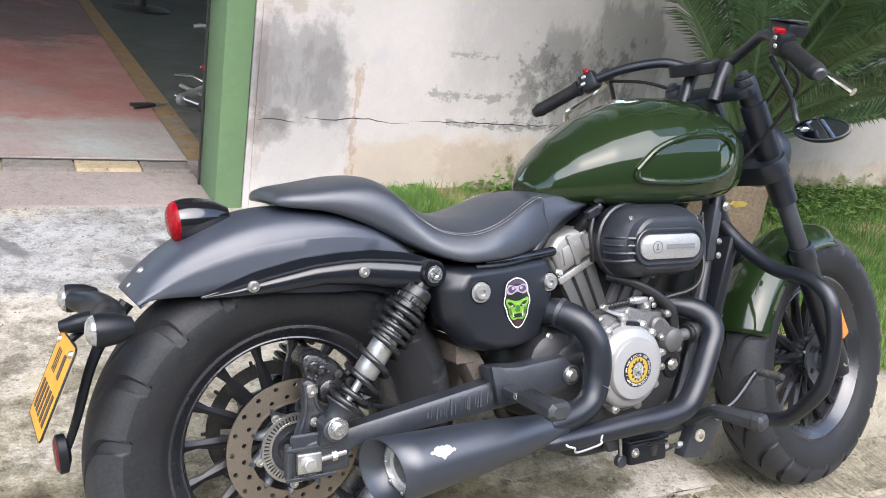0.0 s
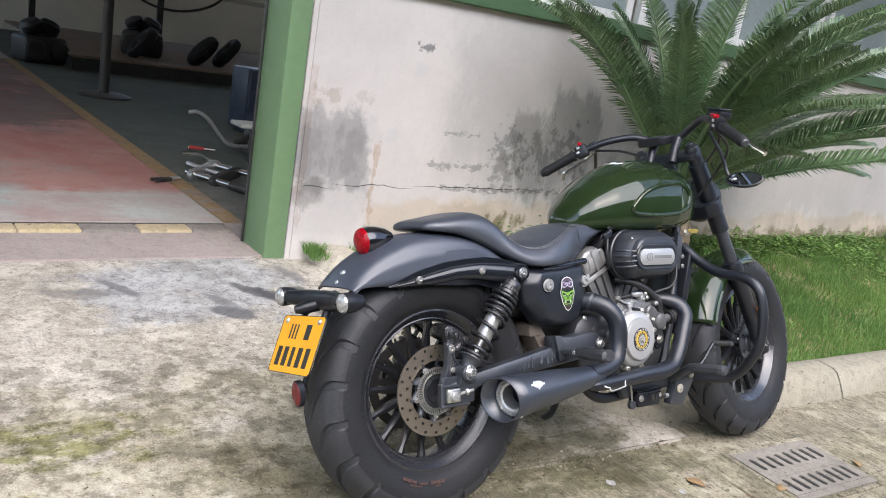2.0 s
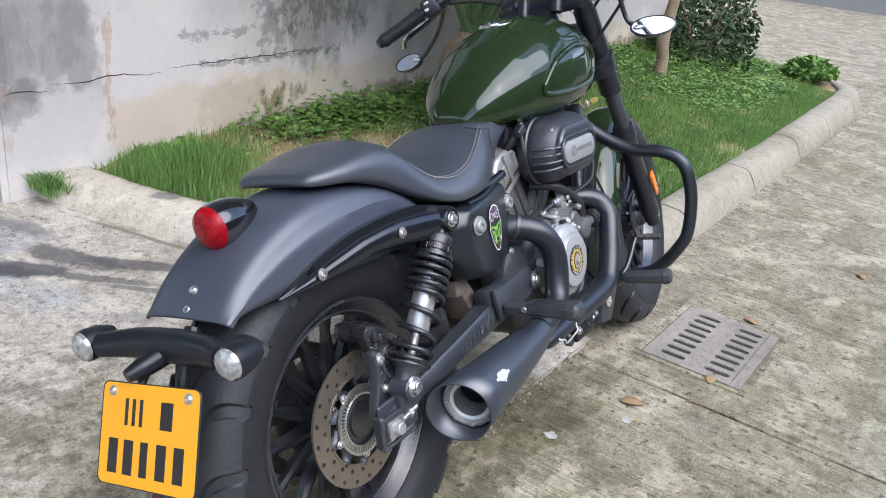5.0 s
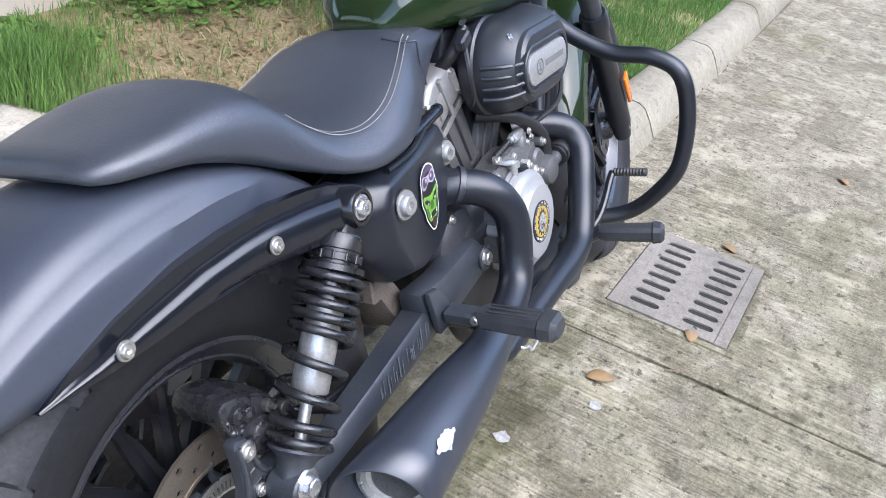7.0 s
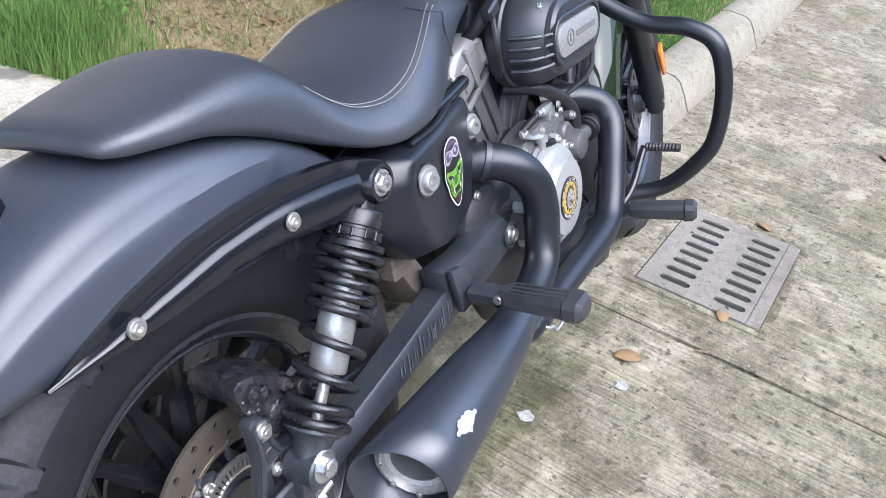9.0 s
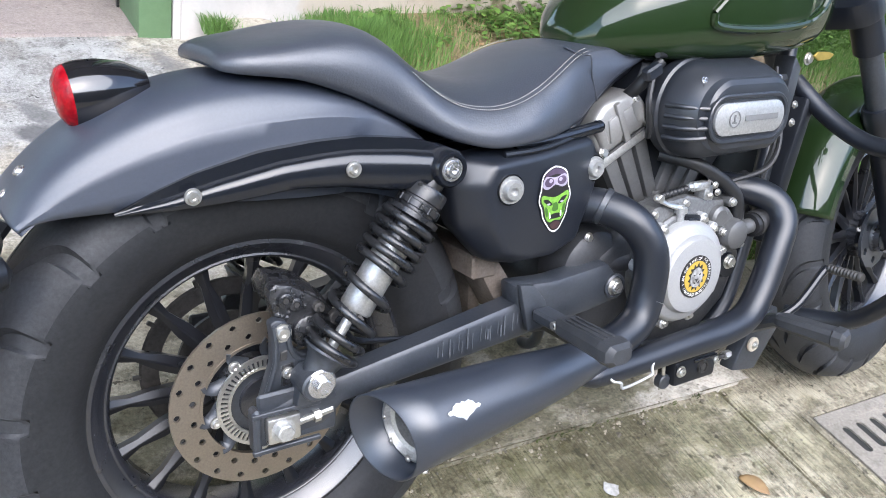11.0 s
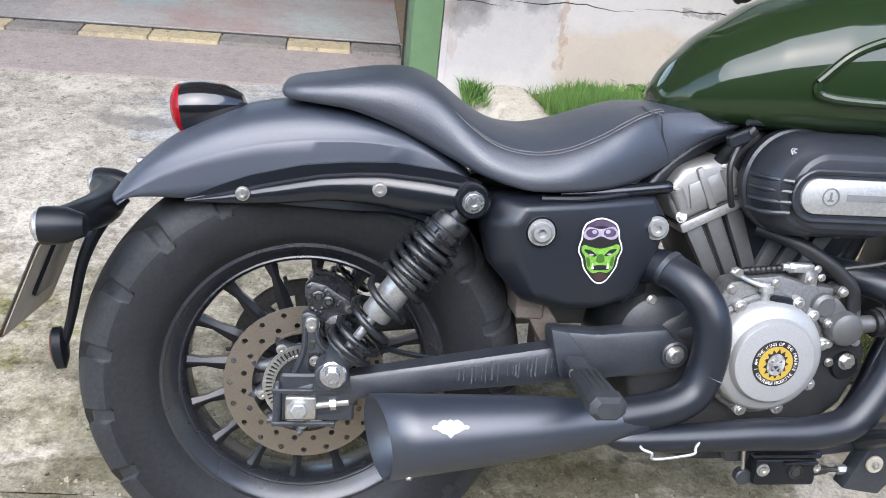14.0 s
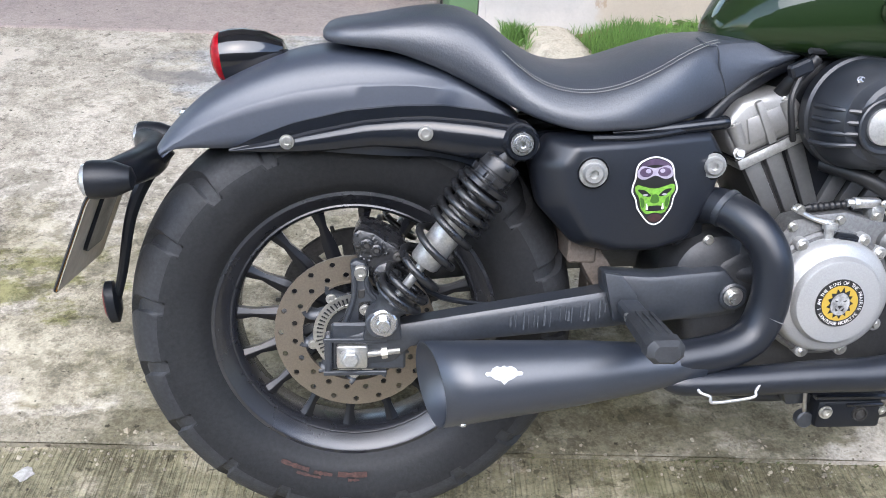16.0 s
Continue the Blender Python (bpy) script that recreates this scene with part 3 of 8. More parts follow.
for i in range(30):
    f = i / 29
    e = inner(0.2 + (FACE + 0.02 - 0.2) * f)
    row = []
    for k in range(121):
        u = e + (6.62 - e) * (k / 120) ** 1.4
        v0 = kerb_back(u) - 0.05
        v = v0 + (FACE + 0.02 - v0) * f
        row.append((u, v, bed_z(u, v) - 0.012))
    rows.append([(row[0][0] - 0.03, row[0][1], 0.02)] + row)
loft(rows, g, caps=False, closed=False)
setting("lawn_bed", g, SOIL, "damp brown soil of the lawn strip", "soil")


def bare(u, v):
    """How bare the soil lies, 0 to 1."""
    a = math.hypot((u - 1.38) / 0.7, (v - 1.02) / 0.5)
    return max(0.0, min(0.9, 1.4 - a)) if u < 2.2 else 0.0


def blades(count, spread, height, width, keep, lean=0.5):
    vs, fs = [], []
    rnd = random.Random(5)
    n = 0
    while n < count:
        u, v = spread(rnd)
        if rnd.random() > keep(u, v):
            continue
        n += 1
        h = height(u, v) * rnd.uniform(0.55, 1.25)
        a, w = rnd.uniform(0, 2 * math.pi), width * rnd.uniform(0.7, 1.3)
        tx, ty = math.cos(a), math.sin(a)
        b = rnd.uniform(0, 2 * math.pi)
        l = lean * h * rnd.uniform(0.2, 1.1)
        z = bed_z(u, v) - 0.012
        k = len(vs)
        mx, my = u + 0.35 * l * math.cos(b), v + 0.35 * l * math.sin(b)
        vs += [(u - tx * w, v - ty * w, z), (u + tx * w, v + ty * w, z), (mx + tx * w * 0.8, my + ty * w * 0.8, z + 0.6 * h), (mx - tx * w * 0.8, my - ty * w * 0.8, z + 0.6 * h), (u + l * math.cos(b), v + l * math.sin(b), z + h)]
        fs += [(k, k + 1, k + 2, k + 3), (k + 3, k + 2, k + 4)]
    return Geo().add(vs, fs)


def lawn_spread(rnd):
    while True:
        u, v = 0.45 + 6.1 * rnd.random() ** 1.35, rnd.uniform(0.08, FACE - 0.01)
        if u > inner(v) - 0.01 and v > kerb_back(u) - 0.012 and (u < 6.1 or v > 0.3):
            return u, v


def stuff(name, g, mat, label, category):
    ob = mesh_ob(name, g, mat, None, 0)
    ob.matrix_basis = ENV
    return tagged(ob, label, category, kind="stuff")


clump = lambda u, v: max(0.0, 1 - math.hypot((u - 0.82) / 0.28, (v - 1.30) / 0.3))
stuff("grass", blades(130000, lawn_spread, lambda u, v: (0.034 + 0.085 * clump(u, v)) * (1 + 0.6 * noise.noise((u * 5, v * 5, 1))), 0.0013, lambda u, v: (1 - bare(u, v)) * max(0.05, 0.42 + min(0.35, max(0.0, (u - 1.8) * 0.4)) + 0.7 * noise.noise((u * 2.6, v * 2.6, 5)) + 0.5 * noise.noise((u * 9, v * 9, 2)) + 0.8 * clump(u, v))), GRASSMAT, "bright green lawn grass with long tufts", "grass")
stuff("dry_grass", blades(3000, lawn_spread, lambda u, v: 0.02, 0.0015, lambda u, v: bare(u, v), 2.5), STRAWMAT, "dry straw lying on bare soil", "dry grass")

# ---- the house front ----
OCHRE = material("ochre_render", (0.62, 0.54, 0.34), 0.8, second=(0.55, 0.48, 0.3), scale=1.2, bump=0.001)
DARKBLOCK = material("dark_unseen_block", (0.09, 0.095, 0.07), 0.9, second=(0.05, 0.06, 0.04), scale=1.2, amount=1.0, bump=0.001)
CANOPYGREY = material("grey_canopy_concrete", (0.3, 0.3, 0.29), 0.9, second=(0.22, 0.22, 0.21), scale=1.5, bump=0.001)
PLASTER = concrete("stained_lime_plaster", (0.60, 0.565, 0.53), (0.51, 0.48, 0.45), speck=0.06, patch=1.4, relief=0.0005, pitted=0.06, grit_range=(0.96, 1.04), patches=[
    # two broad greyer stretches on the right part of the wall
    (2, 1.15, 2.8, 0.45, 1.4, 0.25, (0.44, 0.425, 0.40), 1.6, (1, 1, 0.5), 0.46, 0.7),
    (2, 2.3, 7.0, 0.35, 1.4, 0.3, (0.40, 0.38, 0.35), 1.5, (1, 1, 0.5), 0.42, 0.75),
    (2, 0.25, 0.70, 0.48, 0.80, 0.10, (0.31, 0.295, 0.285), 4.0, (1, 1, 0.8), 0.44, 0.85),
    (2, 0.25, 0.75, 0.3, 0.85, 0.12, (0.47, 0.45, 0.43), 2.5, (1, 1, 0.8), 0.46, 0.7),
    (2, 0.30, 0.66, 0.52, 0.78, 0.06, (0.34, 0.32, 0.305), 11.0, (1, 1, 0.35), 0.52, 0.5),
    (2, 0.28, 0.47, 0.38, 0.52, 0.05, (0.34, 0.315, 0.29), 6.0, (1, 1, 1), 0.48, 0.75),
    (2, 0.36, 0.52, 0.82, 0.92, 0.03, (0.42, 0.365, 0.31), 13.0, (1, 1, 1), 0.54, 0.75),
    (2, 0.58, 0.70, 0.84, 0.93, 0.03, (0.45, 0.41, 0.365), 12.0, (1, 1, 1), 0.54, 0.7),
    (2, 0.77, 0.84, 0.70, 0.79, 0.03, (0.5, 0.49, 0.48), 14.0, (1, 1, 0.6), 0.44, 0.7),
    (2, 0.35, 0.40, 0.3, 1.0, 0.02, (0.45, 0.38, 0.33), 22.0, (1, 1, 0.3), 0.5, 0.6),
    (2, 0.85, 0.97, 1.11, 1.155, 0.02, (0.15, 0.15, 0.15), 24.0, (1, 1, 1), 0.52, 0.85),
    (2, 0.87, 0.94, 1.0, 1.08, 0.03, (0.5, 0.49, 0.48), 10.0, (1, 1, 0.5), 0.45, 0.6),
    (2, 0.705, 0.75, 0.27, 0.70, 0.02, (0.42, 0.32, 0.24), 34.0, (1, 1, 0.5), 0.52, 0.75),
    (2, 1.05, 1.31, 0.74, 0.78, 0.02, (0.24, 0.235, 0.22), 34.0, (1, 1, 1.5), 0.56, 0.6),
    (2, 1.0, 1.36, 0.575, 0.635, 0.025, (0.22, 0.215, 0.20), 30.0, (1, 1, 1.6), 0.56, 0.65),
    (2, 1.1, 1.9, 0.47, 0.52, 0.02, (0.20, 0.19, 0.175), 26.0, (1, 1, 1.8), 0.55, 0.7),
    (2, 1.34, 1.6, 0.46, 0.86, 0.1, (0.22, 0.215, 0.20), 20.0, (1, 1, 1.1), 0.56, 0.65),
    (2, 1.42, 2.2, 0.46, 1.0, 0.15, (0.29, 0.28, 0.26), 5.0, (1, 1, 0.35), 0.48, 0.75),
    (2, 1.45, 2.1, 0.5, 0.9, 0.15, (0.16, 0.158, 0.15), 18.0, (1, 1, 0.7), 0.57, 0.6),
    (2, 0.7, 9.0, 0.15, 0.42, 0.06, (0.52, 0.43, 0.32), 1.8, (1, 1, 1.0), 0.46, 0.65),
    (2, 1.08, 1.45, 0.24, 0.42, 0.05, (0.42, 0.38, 0.335), 5.0, (1, 1, 0.8), 0.46, 0.6),
    (2, 1.40, 1.76, 0.15, 0.44, 0.09, (0.15, 0.14, 0.06), 7.0, (1, 1, 0.7), 0.54, 0.8),
    (2, 1.9, 6.0, 0.15, 0.33, 0.05, (0.17, 0.16, 0.09), 7.0, (1, 1, 0.7), 0.54, 0.7)])
wall = setting("wall_north", slab(0.366, 7.0, FACE, FACE + 0.25, -0.1, 1.345), PLASTER, "stained peeling plaster wall below the windows", "wall")
setting("window_ledge", slab(0.366, 7.0, FACE - 0.045, FACE + 0.26, 1.345, 1.42, 0.006), SILLPAINT, "dark green painted window ledge", "ledge")
setting("wall_upper", slab(0.366, 7.0, FACE, FACE + 0.25, 2.9, 4.2), PLASTER, "plaster wall above the windows", "wall")
setting("wall_lintel", slab(-5.0, 0.36, FACE + 0.02, FACE + 0.25, 3.2, 4.2), PLASTER, "plaster lintel over the workshop door", "wall")
setting("wall_west", slab(-12, -5.0, FACE, FACE + 0.25, -0.1, 4.2), PLASTER, "plaster wall beside the workshop door", "wall")
setting("eaves", slab(-12, 7.2, FACE - 0.5, FACE + 0.3, 4.2, 4.3), APRONMAT, "concrete eaves slab", "eaves")
# unseen canopy, added to block overhead sky and shape the tank's reflections
setting("canopy", slab(-6.0, 5.5, -0.12, FACE + 0.02, 3.5, 3.62), CANOPYGREY, "unseen grey canopy over the workshop front, added to block the sky", "canopy")
setting("canopy_edge", slab(-6.0, 5.5, -0.2, -0.123, 3.42, 3.66), OCHRE, "unseen ochre canopy edge, added for its yellow reflection on the tank", "canopy")
WHITEFRAME = material("white_window_frame", (0.7, 0.7, 0.68), 0.45, scale=9)
# panes are pale by their base colour and half transparent
GLASS = material("pale_dusty_window_glass", (0.40, 0.46, 0.47), 0.12, second=(0.34, 0.39, 0.40), scale=2, rough_vary=0.05, trans=0.5)
for k in range(3):
    u0 = 0.5 + 1.8 * k
    win = setting(f"window_{k + 1}", slab(u0, u0 + 1.74, FACE + 0.08, FACE + 0.12, 1.425, 1.47), WHITEFRAME, "tall workshop window with pale frame", "window")
    part("window_frame", slab(u0, u0 + 0.05, FACE + 0.08, FACE + 0.12, 1.47, 2.88).join(slab(u0 + 1.69, u0 + 1.74, FACE + 0.08, FACE + 0.12, 1.47, 2.88)).join(slab(u0 + 0.845, u0 + 0.895, FACE + 0.08, FACE + 0.12, 1.47, 2.88)).join(slab(u0 + 0.05, u0 + 1.69, FACE + 0.08, FACE + 0.12, 2.84, 2.88)), WHITEFRAME, win)
    for s in (0.05, 0.895):
        part("pane", slab(u0 + s, u0 + s + 0.795, FACE + 0.095, FACE + 0.103, 1.47, 2.84), GLASS, win).visible_shadow = False
setting("door_jamb", prism([(0.250, 1.588), (0.343, 1.588), (0.343, FACE + 0.06), (0.362, FACE + 0.06), (0.362, 1.82), (0.250, 1.82)], 0, 3.3, 0.004).moved(Matrix(((1, 0, 0, 0), (0, 0, 1, 0), (0, 1, 0, -0.05), (0, 0, 0, 1)))), GREENPAINT, "light green painted steel door jamb", "door jamb")
setting("door_rail", slab(0.241, 0.2475, 1.812, 1.828, 0.16, 3.2), DARKSTEEL, "dark rubber edged door rail", "door rail")
setting("plaster_edge", slab(0.345, 0.366, FACE + 0.006, FACE + 0.058, 0.1, 3.2), PLASTER, "rough plaster edge beside the jamb", "trim")
setting("wall_pier", slab(5.9, 7.0, FACE + 0.002, FACE + 0.25, 1.42, 2.9), PLASTER, "plaster pier beside the windows", "wall")
# workshop room
ROOM = material("grubby_cream_workshop_wall", (0.80, 0.77, 0.70), 0.8, second=(0.55, 0.52, 0.46), scale=1.2, bump=0.0006)
# gaps added in the back and west walls so daylight brightens the room
setting("wall_back", slab(-9, 7, 14, 14.2, 0, 1.6).join(slab(-9, 7, 14, 14.2, 3.6, 4.4)).join(slab(-9, -6, 14, 14.2, 1.6, 3.6)).join(slab(-1, 3, 14, 14.2, 1.6, 3.6)), ROOM, "dim back wall of the workshop", "wall")
setting("wall_room_west", slab(-9.2, -9, 1.8, 14.2, 0, 0.9).join(slab(-9.2, -9, 1.8, 14.2, 3.4, 4.4)), ROOM, "dim side wall of the workshop", "wall")
setting("wall_room_east", slab(7.0, 7.2, FACE, 14.2, 0, 4.4), ROOM, "dim side wall of the workshop", "wall")
setting("ceiling", slab(-12, 7.2, FACE + 0.3, 14.4, 4.2, 4.4), ROOM, "workshop ceiling", "ceiling")
setting("jamb_west", slab(-5.09, -5.0, 1.545, 1.78, 0.1, 3.3, 0.004), GREENPAINT, "light green painted steel door jamb", "door jamb")
# across the road: unseen dark slab, added to darken reflections and low sky
setting("house_across", slab(-14, 30, -11.2, -11, -0.1, 7.2), DARKBLOCK, "unseen dark front across the road, added to darken reflections", "house")
# planting: a cycad by the wall
def leaflet_frond(length, rise, fall, rnd, pairs=140):
    """A feathery frond of unit scale in the xz plane: it starts at the angle rise and bends down by the angle fall."""
    g = Geo()
    rach = [Vector((0, 0, 0))]
    for i in range(30):
        ang = radians(rise - fall * ((i + 0.5) / 30) ** 1.3)
        rach.append(rach[-1] + Vector((math.cos(ang), 0, math.sin(ang))) * (length / 30))
    g.join(tube(rach, [0.009, 0.007, 0.004, 0.0012], 5, smooth=False))
    for i in range(pairs):
        s = 0.14 + 0.86 * i / (pairs - 1)
        k = min(29, int(s * 30))
        p = rach[k].lerp(rach[k + 1], s * 30 - k)
        d = (rach[k + 1] - rach[k]).normalized()
        n = Vector((-d.z, 0, d.x))
        ll = length * (0.03 + 0.085 * min(1, 4 * (s - 0.12)) * min(1, 2.6 * (1.06 - s)))
        for side in (-1, 1):
            w = Vector((0, side, 0))
            fwd = rnd.uniform(0.55, 0.8) + 0.5 * max(0, s - 0.75) * 4 * 0.5
            tip = p + (w * rnd.uniform(0.72, 0.88) + d * fwd + n * rnd.uniform(0.16, 0.36)).normalized() * ll
            m = p.lerp(tip, 0.55) + n * 0.010 * length
            tip = tip - Vector((0, 0, 0.018 * length))
            e = d * 0.0025
            g.add([p - e, p + e, m + e * 1.15, m - e * 1.15, tip], [(0, 1, 2, 3), (3, 2, 4)])
    return g


rnd = random.Random(3)
palm = thing("cycad", "large grey green cycad with arching feathery fronds beside the wall", "cycad", at=ENV @ shift(2.12, 1.05, 0.14))
part("trunk", lathe([(0.0, 0.0), (0.13, 0.0), (0.16, 0.15), (0.15, 0.3), (0.12, 0.42), (0.07, 0.5), (0.0, 0.52)], 20).moved(pose(0, 0, 0, 90)), BARK, palm, "shaggy brown trunk")
# height of the first angle, bend, azimuths
tiers = [(82, 34, 12, 0.0, 1.3), (70, 44, 15, 0.2, 1.42), (57, 44, 18, 0.0, 1.5), (45, 38, 20, 0.23, 1.5), (34, 30, 24, 0.1, 1.42), (27, 30, 34, 0.4, 1.36)]
kinds = []
for rise, fall, count, off, size in tiers:
    for k in range(count):
        a = 2 * math.pi * (k + off) / count + rnd.uniform(-0.14, 0.14)
        toward_wall = math.sin(a)
        if rise < 60 and toward_wall > 0.5:
            continue
        if rise < 40 and (math.cos(a) < -0.3 or toward_wall < -0.75):
            continue
        if rise < 50 and math.cos(a) < -0.3 and toward_wall > -0.6:
            continue
        if rise < 30 and abs(toward_wall) > 0.3:
            continue
        key = (rise, k % 3)
        found = [q for q in kinds if q[0] == key]
        if found:
            fr = new("frond", found[0][1])
            fr.parent = palm
        else:
            fr = part("frond", leaflet_frond(1.0, rise + rnd.uniform(-4, 4), fall + rnd.uniform(-6, 8), rnd), PALMMAT, palm, sharp=0)
            kinds.append((key, fr.data))
        fr["kind"] = "stuff"
        sz = size * rnd.uniform(0.88, 1.06) * ((0.84 if rise > 50 else 0.62) if math.cos(a) < -0.35 else 1.0) * (0.8 if toward_wall > 0.3 and rise > 60 else 1.0)
        fr.matrix_basis = shift(0.05 * math.cos(a), 0.05 * math.sin(a), 0.52 - 0.0012 * (80 - rise)) @ pose(0, 0, 0, 0, 0, math.degrees(a)) @ pose(0, 0, 0, rnd.uniform(-22, 22), 0, 0) @ Matrix.Diagonal((sz, sz, sz, 1))

# ---- the motorcycle, in its own frame: x ahead, y to its left, z up ----
BIKE = thing("motorcycle", "satin black and dark green cruiser motorcycle leaning on its side stand", "motorcycle", at=pose(0.001, -0.0891, 0.0033, -16.44, 0, 0.6))
HEAD = (0.955, 0.0, 0.97)      # a point of the steering axis
RAKE = 31.0
AXIS = Vector((-math.sin(radians(RAKE)), 0, math.cos(radians(RAKE))))
STEER = Matrix.Translation(HEAD) @ Matrix.Rotation(radians(9.0), 4, AXIS) @ Matrix.Translation([-c for c in HEAD])
BRIGHT = material("bright_plated_bolt", (0.55, 0.55, 0.56), 0.22, 0.85, second=(0.42, 0.42, 0.42), scale=90)
ZINC = material("pale_zinc_bolt", (0.46, 0.46, 0.45), 0.36, 0.7, second=(0.36, 0.355, 0.34), scale=70, grain=300)
HEATPAINT = material("matt_black_heat_paint", (0.020, 0.0245, 0.035), 0.38, second=(0.024, 0.0290, 0.040), scale=6, grain=300, grain_amount=0.12, bump=0.00008, bump_scale=900, rough_vary=0.05, spec=1.0)
PEGRUBBER = material("black_peg_rubber", (0.024, 0.026, 0.030), 0.5, second=(0.055, 0.057, 0.061), scale=40, grain=300, grain_amount=0.2, bump=0.0003, bump_scale=300)
SCUFF = material("dried_grey_dirt", (0.085, 0.092, 0.104), 0.8, second=(0.035, 0.039, 0.046), scale=200, amount=1.0)
GUARD = material("matt_black_mudguard_paint", (0.033, 0.040, 0.057), 0.42, second=(0.038, 0.045, 0.062), scale=5, grain=300, grain_amount=0.12, bump=0.0001, bump_scale=900, rough_vary=0.05, spec=0.9)
GLOSSSATIN = material("semi_gloss_black_paint", (0.0060, 0.0072, 0.0105), 0.20, second=(0.009, 0.0105, 0.0145), scale=9, grain=300, grain_amount=0.15, rough_vary=0.05, spec=0.65)
SPOKEPAINT = material("black_spoke_paint", (0.006, 0.0065, 0.0085), 0.3, second=(0.009, 0.0095, 0.012), scale=14, spec=0.45, rough_vary=0.08)
RIM = material("gloss_black_wheel_paint", (0.016, 0.017, 0.021), 0.26, second=(0.022, 0.0225, 0.026), scale=12, grain=200, grain_amount=0.2, rough_vary=0.06, spec=1.0)
SPRINGPAINT = material("dusty_black_spring_paint", (0.007, 0.0075, 0.009), 0.3, second=(0.022, 0.022, 0.023), scale=60, amount=0.8, grain=300, grain_amount=0.3, rough_vary=0.1, spec=0.6)
GREASY = material("greasy_black_casting", (0.006, 0.0065, 0.008), 0.28, second=(0.022, 0.022, 0.024), scale=70, amount=1.0, grain=300, grain_amount=0.3, bump=0.0009, bump_scale=240, rough_vary=0.12, spec=0.8)
FRONT = (1.370, 0.0, 0.322)    # front axle, wheel straight ahead


def bolt(at, r, parent, mat=STEEL, to=(0, -1, 0), h=None, name="bolt"):
    """A domed bolt with a washer and a hexagon recess."""
    h = h or r * 0.6
    g = lathe([(0.0, 0.35 * h), (0.32 * r, 0.35 * h), (0.36 * r, h), (0.7 * r, h), (0.86 * r, 0.62 * h), (0.9 * r, 0.2 * h), (1.15 * r, 0.18 * h), (1.18 * r, -0.2 * h), (0, -0.2 * h)], 18)
    m = aim(at, Vector(at) + Vector(to))
    return part(name, g.moved(m), mat, parent, sharp=30)


def hexbolt(at, r, parent, mat=STEEL, to=(0, -1, 0), h=None, name="bolt"):
    h = h or r * 0.8
    hexa = [(r * math.cos(math.pi / 3 * k), r * math.sin(math.pi / 3 * k)) for k in range(6)]
    g = prism(hexa, 0, h, r * 0.12, 1).join(disc(r * 1.3, -h * 0.15, h * 0.12, 20))
    return part(name, g.moved(aim(at, Vector(at) + Vector(to))), mat, parent, sharp=30)


def tyre_geo(R, half, bead, treads, depth=0.0095, slant=10.0):
    h = R - bead
    half_prof = [(bead, 0.66 * half), (bead + 0.16 * h, 0.88 * half), (bead + 0.4 * h, 1.0 * half), (bead + 0.6 * h, 0.99 * half), (bead + 0.77 * h, 0.88 * half), (bead + 0.9 * h, 0.66 * half), (bead + 0.975 * h, 0.35 * half), (R, 0)]
    prof = [(r, -y) for r, y in half_prof] + [(r, y) for r, y in half_prof[-2::-1]]
    line = spline([(r, y, 0) for r, y in prof], 5)
    n = treads * 26
    r0, y0 = np.array([p.x for p in line]), np.array([p.y for p in line])
    th = np.arange(n) * 2 * np.pi / n
    T, Rr = np.meshgrid(th, r0, indexing="ij")
    Y = np.broadcast_to(y0, T.shape)
    a = np.abs(Y) / half
    bend = slant * 0.1 * (a + 0.35 * np.sin(a * 3.0))
    f1 = (T * treads / (2 * np.pi) + np.where(Y > 0, 0.5, 0.0)) % 1.0
    inner_end = 0.12 + 0.16 * ((np.floor(T * treads / (2 * np.pi) + np.where(Y > 0, 0.5, 0.0)) % 2))
    cut = (f1 < 0.19) & (a > inner_end) & (Rr > bead + 0.53 * h)
    T = T - bend * 2 * np.pi / treads
    edge = bead + 0.60 * h
    Rc = Rr - depth * cut + 0.0016 * (Rr > edge)
    v = np.stack([Rc * np.cos(T), Y, Rc * np.sin(T)], -1).reshape(-1, 3)
    m = len(line)
    i, k = np.meshgrid(np.arange(n), np.arange(m - 1), indexing="ij")
    f = np.stack([i * m + k, i * m + k + 1, ((i + 1) % n) * m + k + 1, ((i + 1) % n) * m + k], -1).reshape(-1, 4)
    on_tread = ((r0[:-1] + r0[1:]) / 2 > edge)[np.arange(len(f)) % (m - 1)]
    both = []
    for keep in (~on_tread, on_tread):
        used, flat_f = np.unique(f[keep], return_inverse=True)
        g = Geo()
        g.v, g.f = [tuple(p) for p in v[used].tolist()], [tuple(q) for q in flat_f.reshape(-1, 4).tolist()]
        both.append(g)
    return both


